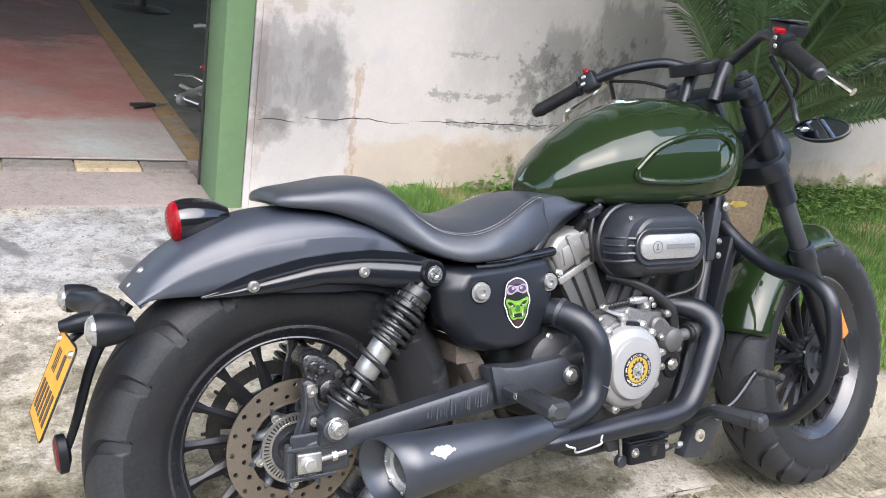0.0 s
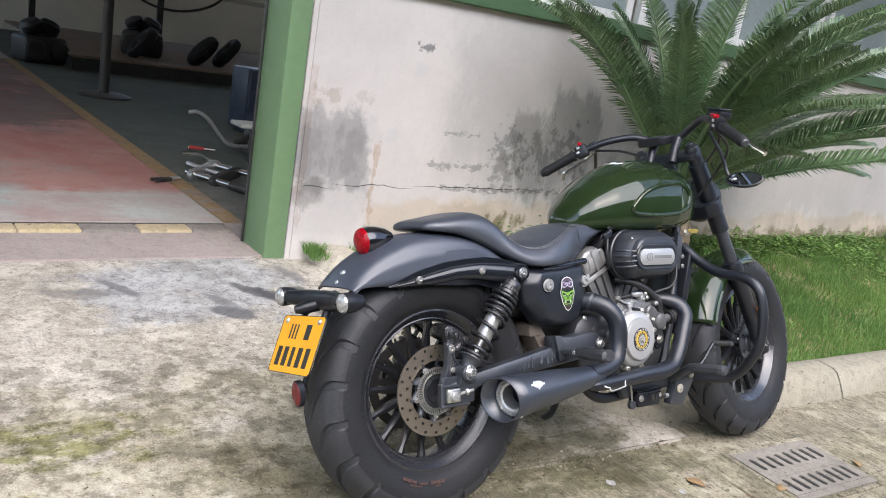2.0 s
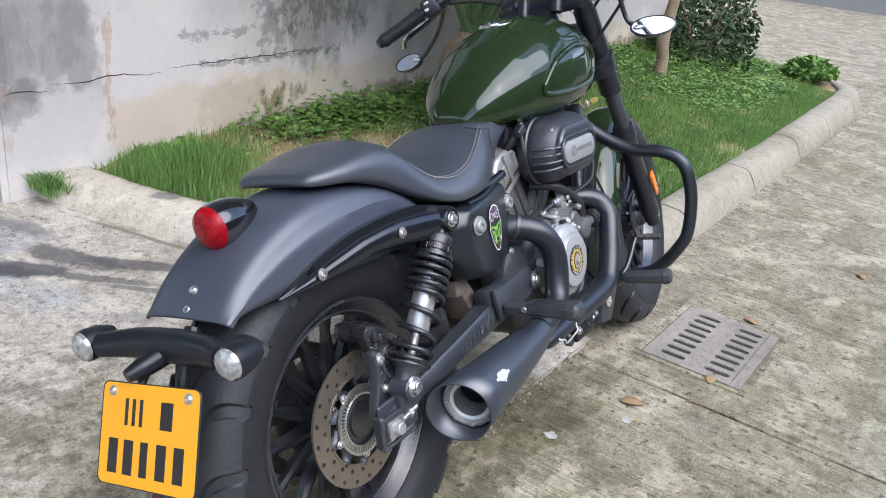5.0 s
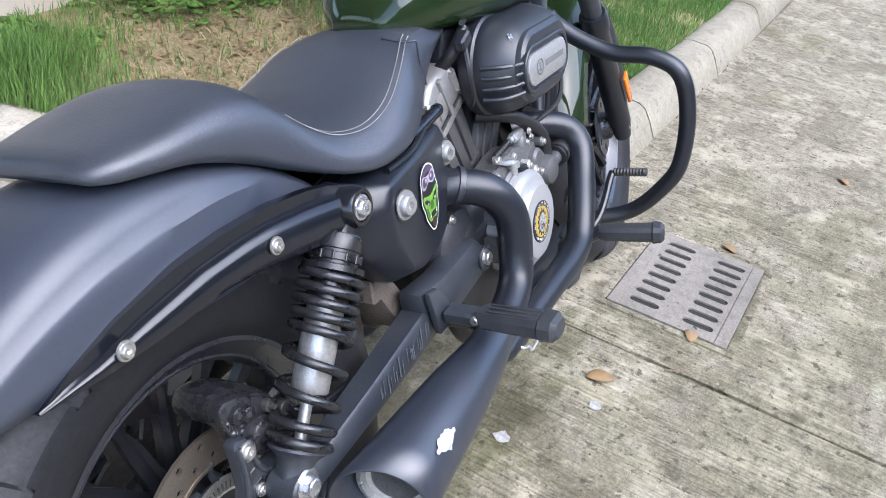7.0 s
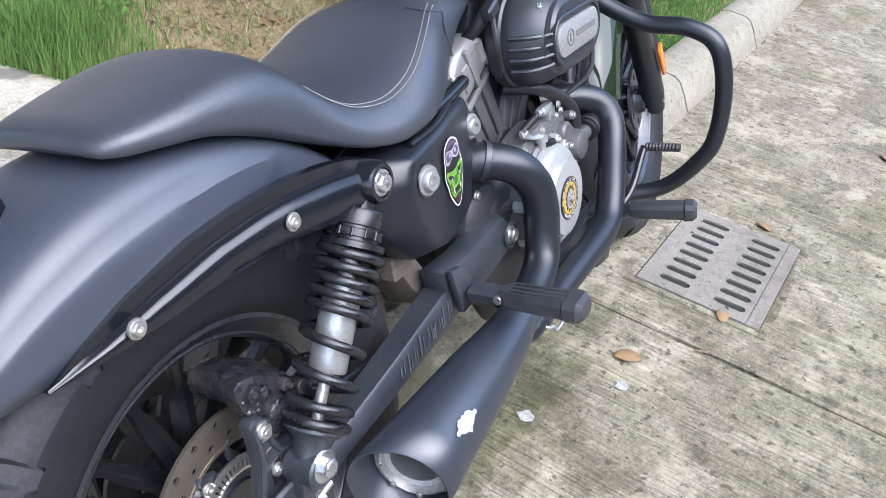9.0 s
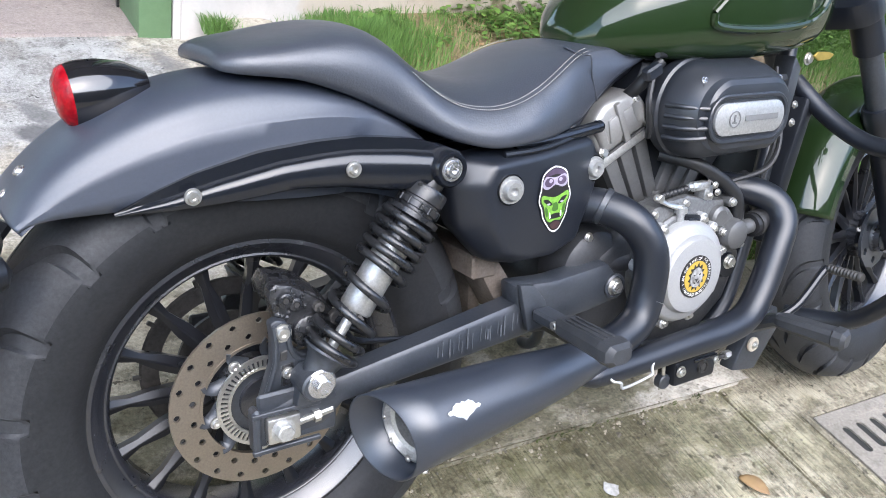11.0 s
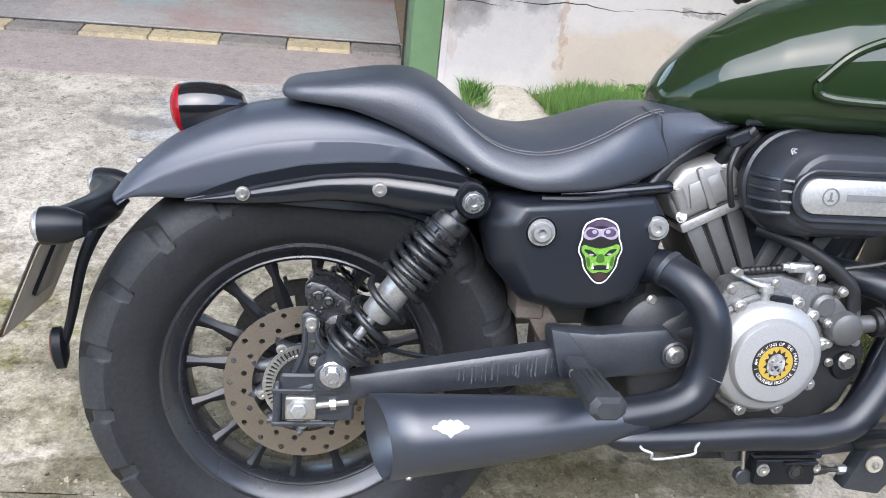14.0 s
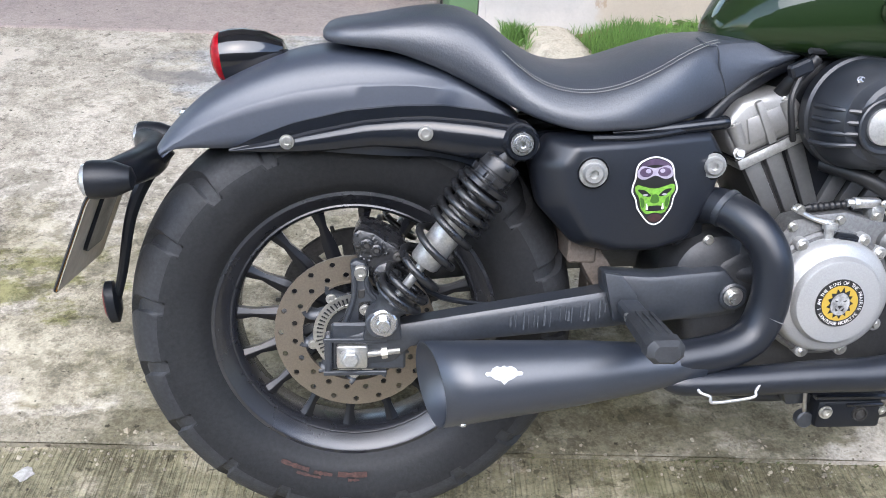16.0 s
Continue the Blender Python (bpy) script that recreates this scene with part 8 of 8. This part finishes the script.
rnd = random.Random(12)
places = [(rnd.uniform(1.3, 6.4), FACE - 0.02 - abs(rnd.gauss(0, 0.1)), rnd.uniform(0.04, 0.12)) for _ in range(260)]
places += [(rnd.uniform(4.0, 6.5), rnd.uniform(0.35, 1.3), rnd.uniform(0.05, 0.14)) for _ in range(320)]
places += [(rnd.gauss(1.75, 0.2), rnd.gauss(1.42, 0.07), rnd.uniform(0.05, 0.16)) for _ in range(90)]
places += [(rnd.gauss(0.95, 0.14), rnd.gauss(1.42, 0.08), rnd.uniform(0.02, 0.05)) for _ in range(16)]
places += [(rnd.uniform(2.4, 4.2), rnd.uniform(1.2, 1.5), rnd.uniform(0.03, 0.09)) for _ in range(120)]
places = [(u, min(v, FACE - 0.03), s) for u, v, s in places]
stuff("weeds", rosettes(places, 4, 0.03, 16), WEEDMAT, "low broad leaved weeds along the wall", "weeds")
stuff("tuft", blades(380, lambda r: (r.gauss(0.455, 0.03), r.gauss(1.53, 0.03)), lambda u, v: 0.05, 0.002, lambda u, v: 1.0 if u > 0.42 and v < FACE - 0.01 else 0.0, 0.9), GRASSMAT, "small tuft of grass at the jamb", "grass")
LITTER = material("leaf_litter", (0.22, 0.14, 0.07), 0.8, second=(0.35, 0.24, 0.12), scale=12, island=0.4)
lit = Geo()
for _ in range(500):
    u, v = rnd.gauss(1.5, 0.35), rnd.gauss(1.1, 0.2)
    if not (0.9 < u < 2.6 and 0.4 < v < FACE - 0.02):
        continue
    z = bed_z(u, v) - 0.006
    a, l = rnd.uniform(0, 6.28), rnd.uniform(0.008, 0.022)
    d, t = Vector((math.cos(a), math.sin(a), rnd.uniform(-0.2, 0.4))) * l, Vector((-math.sin(a), math.cos(a), rnd.uniform(-0.3, 0.3))) * l * 0.4
    p = Vector((u, v, z))
    lit.add([p - d, p + t, p + d, p - t], [(0, 1, 2, 3)])
stuff("leaf_litter", lit, LITTER, "dead leaves scattered on bare soil", "leaf litter")

tree = thing("tree", "young tree with a thin pale leaning trunk on the lawn", "tree", at=ENV @ shift(4.62, 1.04, 0.12))
part("trunk", tube([(0, 0, -0.03), (0.04, 0.0, 0.16), (0.03, 0.02, 0.3), (0.14, 0.03, 0.6), (0.24, 0.02, 1.1), (0.3, 0.0, 1.7)], [0.055, 0.04, 0.042, 0.036, 0.034, 0.028], 12), BARK, tree, "pale crooked trunk")
tips = []
for k in range(6):
    a = k * 1.1
    e = Vector((0.3 + 0.6 * math.cos(a), 0.5 * math.sin(a), 2.2 + 0.15 * (k % 3)))
    part("limb", tube([(0.29, 0, 1.6), Vector((0.3, 0, 1.65)).lerp(e, 0.5) + Vector((0, 0, 0.1)), e], [0.022, 0.015, 0.008], 8), BARK, tree)
    tips.append(e)
lv = Geo()
for _ in range(2600):
    c = tips[rnd.randrange(6)] + Vector((rnd.gauss(0, 0.3), rnd.gauss(0, 0.3), rnd.gauss(0.1, 0.2)))
    d = Vector((rnd.gauss(0, 1), rnd.gauss(0, 1), rnd.gauss(-0.3, 0.6))).normalized() * rnd.uniform(0.03, 0.06)
    t = d.cross(Vector((rnd.gauss(0, 1), rnd.gauss(0, 1), rnd.gauss(0, 1)))).normalized() * 0.016
    lv.add([c - d, c + t, c + d, c - t], [(0, 1, 2, 3)])
cr = part("crown", lv, WEEDMAT, tree, sharp=0)
cr["kind"] = "stuff"


def shrub(x, y, r, h, seed, label, mat=WEEDMAT):
    rnd_ = random.Random(seed)
    s_ = thing("shrub", label, "shrub", "shrubs", at=ENV @ shift(x, y, 0.1))
    for k in range(5):
        a = k * 1.3
        part("stem", tube([(0, 0, -0.02), (0.3 * r * math.cos(a), 0.3 * r * math.sin(a), 0.5 * h), (0.6 * r * math.cos(a), 0.6 * r * math.sin(a), 0.9 * h)], [0.014, 0.009, 0.004], 6), BARK, s_)
    q = Geo()
    for _ in range(1300):
        a, rr = rnd_.uniform(0, 6.283), r * rnd_.random() ** 0.45
        z = h * rnd_.random() ** 0.7 * (1 - 0.55 * (rr / r) ** 2)
        c = Vector((rr * math.cos(a), rr * math.sin(a), z + 0.03))
        d = Vector((rnd_.gauss(0, 1), rnd_.gauss(0, 1), rnd_.gauss(0.2, 0.6))).normalized() * rnd_.uniform(0.02, 0.045)
        t = d.cross(Vector((rnd_.gauss(0, 1), rnd_.gauss(0, 1), rnd_.gauss(0, 1)))).normalized() * 0.013
        q.add([c - d, c + t, c + d, c - t], [(0, 1, 2, 3)])
    fo = part("foliage", q, mat, s_, sharp=0)
    fo["kind"] = "stuff"


DARKLEAF = material("dark_shrub_leaf", (0.03, 0.055, 0.025), 0.6, second=(0.05, 0.08, 0.035), scale=5, amount=1.0, island=0.3, spec=0.15)
shrub(5.7, 1.1, 0.42, 0.55, 3, "dark leafy shrub beside the wall end", DARKLEAF)
shrub(6.35, 1.2, 0.38, 0.7, 4, "dark leafy shrub beside the wall end", DARKLEAF)
shrub(6.3, 0.35, 0.2, 0.16, 5, "low weedy shrub at the kerb corner")
# the distance
for k in range(14):
    shrub(9.5 + 1.3 * (k % 7) + 0.4 * (k // 7), 3.6 + 1.1 * (k % 7) - 4.5 * (k // 7) * 0.0 + 1.0 * (k // 7), 1.1, 2.2, 20 + k, "tall green hedge bush across the side lane", DARKLEAF)
GREYHOUSE = material("pale_grey_render", (0.24, 0.24, 0.22), 0.85, second=(0.18, 0.18, 0.16), scale=1.0, bump=0.001)
setting("house_far", slab(17, 17.3, -4, 16, -0.1, 5), GREYHOUSE, "pale grey house at the end of the side lane", "house")

# ---- inside the workshop ----
CHROMED = CHROME
DRUMBLUE = material("dark_blue_drum_paint", (0.015, 0.025, 0.05), 0.45, second=(0.03, 0.035, 0.05), scale=8)
BLUE = material("blue_crate_plastic", (0.04, 0.12, 0.25), 0.5, scale=10)
CARD = material("brown_cardboard", (0.3, 0.2, 0.11), 0.8, scale=10)
ROOMWHITE = material("grubby_white_board", (0.55, 0.54, 0.5), 0.6, second=(0.4, 0.39, 0.36), scale=6)
REDHANDLE = material("red_tool_plastic", (0.5, 0.04, 0.03), 0.4)


def at_floor(x, y, turn=0.0):
    return ENV @ shift(x, y, FLOOR + 0.004) @ pose(0, 0, 0, 0, 0, turn)


# fork assembly lying on the floor
fk = thing("fork_assembly", "motorcycle fork with chromed tubes lying on the workshop floor", "fork", at=at_floor(0.42, 3.02, -65))
part("yoke", prism(rounded(0.24, 0.06, 0.028, 5), -0.018, 0.018, 0.005).moved(shift(0, 0.083, 0.047) @ pose(0, 0, 0, 16, 0, 0) @ pose(0, 0, 0, 0, 0, 90)), ALLOY, fk)
part("lower_yoke", prism(rounded(0.23, 0.06, 0.028, 5), -0.02, 0.02, 0.005).moved(shift(0.17, 0.083, 0.047) @ pose(0, 0, 0, 16, 0, 0) @ pose(0, 0, 0, 0, 0, 90)), DARKSTEEL, fk)
for y, z in ((0.0, 0.031), (0.165, 0.075)):
    part("fork_tube", tube([(-0.05, y, z), (0.32, y, z)], 0.018, 16, smooth=False), CHROMED, fk)
    part("lower_leg", tube([(0.3, y, z), (0.34, y, z), (0.72, y, z)], 0.028, 16, smooth=False), DARKSTEEL, fk)
part("steering_stem", tube([(0.17, 0.083, 0.05), (-0.14, 0.083, 0.06)], 0.012, 10, smooth=False), STEEL, fk)
part("handle_stub", tube([(-0.02, 0.165, 0.09), (-0.1, 0.12, 0.12), (-0.16, 0.06, 0.11)], 0.009, 10, smooth=False), CHROMED, fk)
# bent chromed handlebar over a stripped frame
rig = thing("stripped_frame", "stripped motorcycle frame with a bent chromed handlebar", "motorcycle frame", at=at_floor(1.0, 3.72, 0))
part("bar", tube([(-0.40, 0, 0.285), (-0.34, 0, 0.292), (-0.26, 0, 0.245), (-0.18, 0, 0.15), (-0.10, 0, 0.09), (0.1, 0.05, 0.08)], 0.013, 12), ALLOY, rig, "bent chromed handlebar")
part("spine", tube([(-0.05, 0.05, 0.1), (0.3, 0.05, 0.24), (0.8, 0, 0.3)], 0.02, 12), DARKSTEEL, rig)
part("cradle", tube([(0.0, 0.08, 0.1), (0.2, 0.05, 0.04), (0.8, 0.0, 0.05)], 0.018, 12), DARKSTEEL, rig)
part("engine_block", box(0.3, 0.26, 0.19, 0.03, 2, (0.2, 0.05, 0.11)), DARKSTEEL, rig)
part("seat_pan", box(0.34, 0.2, 0.03, 0.012, 2, (0.09, 0.0, 0.235)), ROOMWHITE, rig, "pale seat pan")
part("leg", box(0.025, 0.025, 0.22, 0.003, 1, (0.0, -0.1, 0.11)), DARKSTEEL, rig)
cyl = thing("tool_cabinet", "dark blue steel tool cabinet on the workshop floor", "cabinet", at=at_floor(1.62, 4.95))
part("body", box(0.42, 0.34, 0.5, 0.012, 2, (0, 0, 0.27)), DRUMBLUE, cyl)
for k in range(3):
    dr_ = part("drawer", box(0.38, 0.012, 0.13, 0.004, 1, (0, -0.175, 0.12 + 0.15 * k)), DRUMBLUE, cyl)
    part("handle", box(0.16, 0.012, 0.014, 0.003, 1, (0, -0.187, 0.155 + 0.15 * k)), DARKSTEEL, dr_)
tool = thing("screwdriver", "long screwdriver with red handle on the floor", "screwdriver", at=at_floor(0.76, 3.95, -20))
part("handle", tube([(-0.055, 0, 0.015), (0.045, 0, 0.015)], [0.013, 0.011], 10, smooth=False), REDHANDLE, tool)
part("blade", tube([(-0.06, 0, 0.015), (0.12, 0, 0.015)], 0.005, 8, smooth=False), STEEL, tool)
rag = thing("pliers", "greasy pliers lying on the ochre line", "pliers", at=at_floor(0.25, 2.93, 25))
part("grip", tube([(-0.09, 0.03, 0.012), (-0.03, 0.02, 0.012), (0.03, 0.0, 0.012)], 0.009, 8), DARKSTEEL, rag)
part("grip", tube([(-0.1, -0.02, 0.012), (-0.03, -0.015, 0.012), (0.03, 0.0, 0.012)], 0.009, 8), DARKSTEEL, rag)
part("jaw", tube([(0.02, 0, 0.014), (0.09, 0.005, 0.014)], [0.015, 0.005], 8, smooth=False), STEEL, rag)
st_ = thing("post_stand", "dark steel post on a round base", "stand", at=at_floor(0.73, 6.44))
part("base", lathe([(0, 0), (0.24, 0), (0.24, 0.012), (0.21, 0.024), (0.06, 0.034), (0, 0.034)], 32).moved(pose(0, 0, 0, 90)), DARKSTEEL, st_)
part("post", tube([(0, 0, 0.02), (0, 0, 2.6)], 0.045, 14, smooth=False), DARKSTEEL, st_)
part("hoop", tube([(-0.05, 0, 1.35), (0.2, 0.0, 0.95), (0.6, 0, 0.85), (1.0, 0.0, 1.0), (1.15, 0, 1.4)], 0.012, 8), DARKSTEEL, st_)


def engine_unit(x, y, turn, label):
    e = thing("engine", label, "engine", "engines", at=at_floor(x, y, turn))
    part("crankcase", box(0.5, 0.35, 0.3, 0.05, 3, (0, 0, 0.15)), DARKSTEEL, e)
    for s in (-1, 1):
        m = shift(0.05 * s, 0, 0.28) @ pose(0, 0, 0, 0, 25 * s, 0)
        part("barrel", lathe([(0, 0), (0.1, 0)] + [(0.1 + 0.025 * (k % 2), 0.02 + 0.012 * k) for k in range(12)] + [(0.09, 0.2), (0, 0.22)], 20).moved(m @ pose(0, 0, 0, 90)), DARKSTEEL, e)
        part("end_cover", lathe([(0, 0.03), (0.1, 0.025), (0.12, 0.0), (0.12, -0.02)], 24).moved(shift(0.14 * s, -0.18, 0.15) @ pose(0, 0, 0, 0, 0, 180)), DARKSTEEL, e)
    return e


PLANK = material("dusty_brown_boards", (0.17, 0.12, 0.085), 0.8, second=(0.26, 0.20, 0.15), scale=3, amount=1.0, stretch=(0.3, 3, 1))
stage = thing("low_platform", "low dusty brown board platform at the back of the workshop", "platform", at=at_floor(0, 0))
part("kickboard", slab(0.9, 6.9, 8.62, 8.66, 0, 0.135), DARKSTEEL, stage)
for k in range(12):
    part("board", slab(0.9, 6.9, 8.6 + 0.42 * k, 9.015 + 0.42 * k, 0.135, 0.165, 0.003), PLANK, stage)


def bare_wheel(x, y, z, turn, label):
    """A spare wheel lying on its side against another: tyre, rim and hub."""
    w = thing("spare_wheel", label, "wheel", "spare wheels", at=at_floor(x, y, turn) @ shift(0, 0, z) @ pose(0, 0, 0, 38, 0, 0) @ Matrix.Scale(0.78, 4))
    part("tyre", lathe([(0.19, -0.07), (0.25, -0.085), (0.29, -0.06), (0.305, 0.0), (0.29, 0.06), (0.25, 0.085), (0.19, 0.07)], 32).moved(shift(0, 0, 0.305)), RUBBER, w)
    part("rim", lathe([(0.19, -0.07), (0.18, -0.03), (0.18, 0.03), (0.19, 0.07)], 32).join(lathe([(0.0, -0.06), (0.05, -0.06), (0.06, 0.0), (0.05, 0.06), (0, 0.06)], 16)).moved(shift(0, 0, 0.305)), DARKSTEEL, w)
    for k in range(5):
        part("spoke", box(0.13, 0.03, 0.03, 0.004, 1, (0.115, 0, 0)).moved(shift(0, 0, 0.305) @ pose(0, 0, 0, 0, 72 * k, 0)), DARKSTEEL, w)


for x, y, turn in ((1.68, 9.25, 24), (2.42, 9.15, -10), (2.80, 9.35, 18)):
    bare_wheel(x, y, 0.166, turn + 60, "dark spare wheel with a bright rim on the low platform")
e_ = engine_unit(1.95, 9.7, -15, "bare greasy motorcycle engine on the low platform")
e_.matrix_basis = e_.matrix_basis @ shift(0, 0, 0.166)
e_ = engine_unit(0.62, 9.0, 20, "bare greasy motorcycle engine on the workshop floor")
wb = thing("workbench", "long pale workbench along the back of the workshop", "workbench", at=at_floor(2.4, 12.2) @ shift(0, 0, 0.166))
part("bench_top", slab(-3.5, 4.2, -0.4, 0.4, 0.85, 0.92, 0.005), ROOMWHITE, wb)
for x in (-3.2, -1.4, 0.4, 2.2, 4.0):
    part("leg", slab(x - 0.04, x + 0.04, -0.36, -0.28, 0, 0.85), DARKSTEEL, wb)
for x, y, sx, sz, mat_, lab, cat in ((1.6, 12.0, 0.5, 0.35, BLUE, "blue plastic crate on the workbench", "crate"), (2.6, 12.05, 0.6, 0.5, CARD, "brown cardboard box on the workbench", "box"), (3.4, 12.0, 0.55, 0.4, BLUE, "blue plastic crate on the workbench", "crate"), (0.7, 12.1, 0.4, 0.3, ROOMWHITE, "white carton on the workbench", "box"), (-0.2, 12.1, 0.5, 0.28, CARD, "brown cardboard box on the workbench", "box"), (-1.0, 12.1, 0.35, 0.35, ROOMWHITE, "white carton on the workbench", "box")):
    bx = tagged(mesh_ob(cat, box(sx, 0.4, sz, 0.01, 1, (0, 0, sz / 2)), mat_), lab, cat, "boxes on the workbench")
    bx.matrix_basis = at_floor(x, y) @ shift(0, 0, 1.087)

# crumbs of mortar, grit and moss along the foot of the driveway and the kerb, and scattered on the road
GRIT = material("loose_grit", (0.2, 0.17, 0.12), 0.9, second=(0.32, 0.29, 0.23), scale=20, amount=1.0, island=0.5)
rnd = random.Random(77)
gr_ = Geo()
for k in range(1500):
    if k < 900:
        u = rnd.uniform(-1.6, 1.3)
        v = foot(u) + rnd.gauss(0, 0.025)
        z = 0.0 if v < foot(u) else apron_z(v) if u < 0.9 else -1
    else:
        u, v = rnd.uniform(-1.2, 2.6), rnd.uniform(-1.3, -0.12)
        z = 0.0
    if z < 0 or (1.12 < u < 1.58 and -0.52 < v < -0.17):
        continue
    r = rnd.uniform(0.0015, 0.0045) * (1.6 if rnd.random() < 0.05 else 1)
    c = Vector((u, v, z + 0.3 * r))
    p = [c + Vector((rnd.uniform(0.6, 1.2) * r * math.cos(a), rnd.uniform(0.6, 1.2) * r * math.sin(a), -0.4 * r)) for a in (0.3, 1.6, 2.8, 4.1, 5.3)]
    t_ = c + Vector((rnd.uniform(-0.3, 0.3) * r, rnd.uniform(-0.3, 0.3) * r, 0.7 * r))
    gr_.add(p + [t_], [(j, (j + 1) % 5, 5) for j in range(5)])
stuff("grit", gr_, GRIT, "loose grit along the driveway foot and on the road", "grit")
MOSSMAT = material("dull_moss", (0.06, 0.085, 0.02), 0.8, second=(0.11, 0.12, 0.04), scale=10, island=0.4)
gm_ = Geo()
for k in range(150):
    u = rnd.choice([rnd.gauss(0.95, 0.12), rnd.gauss(-0.9, 0.3), rnd.uniform(-1.4, 3.5), rnd.gauss(0.62, 0.05)])
    v = (foot(u) if u < 1.0 else kerb_back(u) - 0.2) + abs(rnd.gauss(0, 0.006))
    for _ in range(3):
        a, l = rnd.uniform(0, 6.28), rnd.uniform(0.004, 0.014)
        b = Vector((u + rnd.gauss(0, 0.006), v - abs(rnd.gauss(0, 0.004)), 0.002))
        d = Vector((math.cos(a) * 0.6, -abs(math.sin(a)) * 0.5, rnd.uniform(0.4, 1.0))) * l
        t = Vector((-math.sin(a), math.cos(a), 0)) * l * 0.22
        gm_.add([b - t, b + t, b + d], [(0, 1, 2)])
stuff("moss_tufts", gm_, MOSSMAT, "tiny moss and weed tufts in the road joint", "moss")
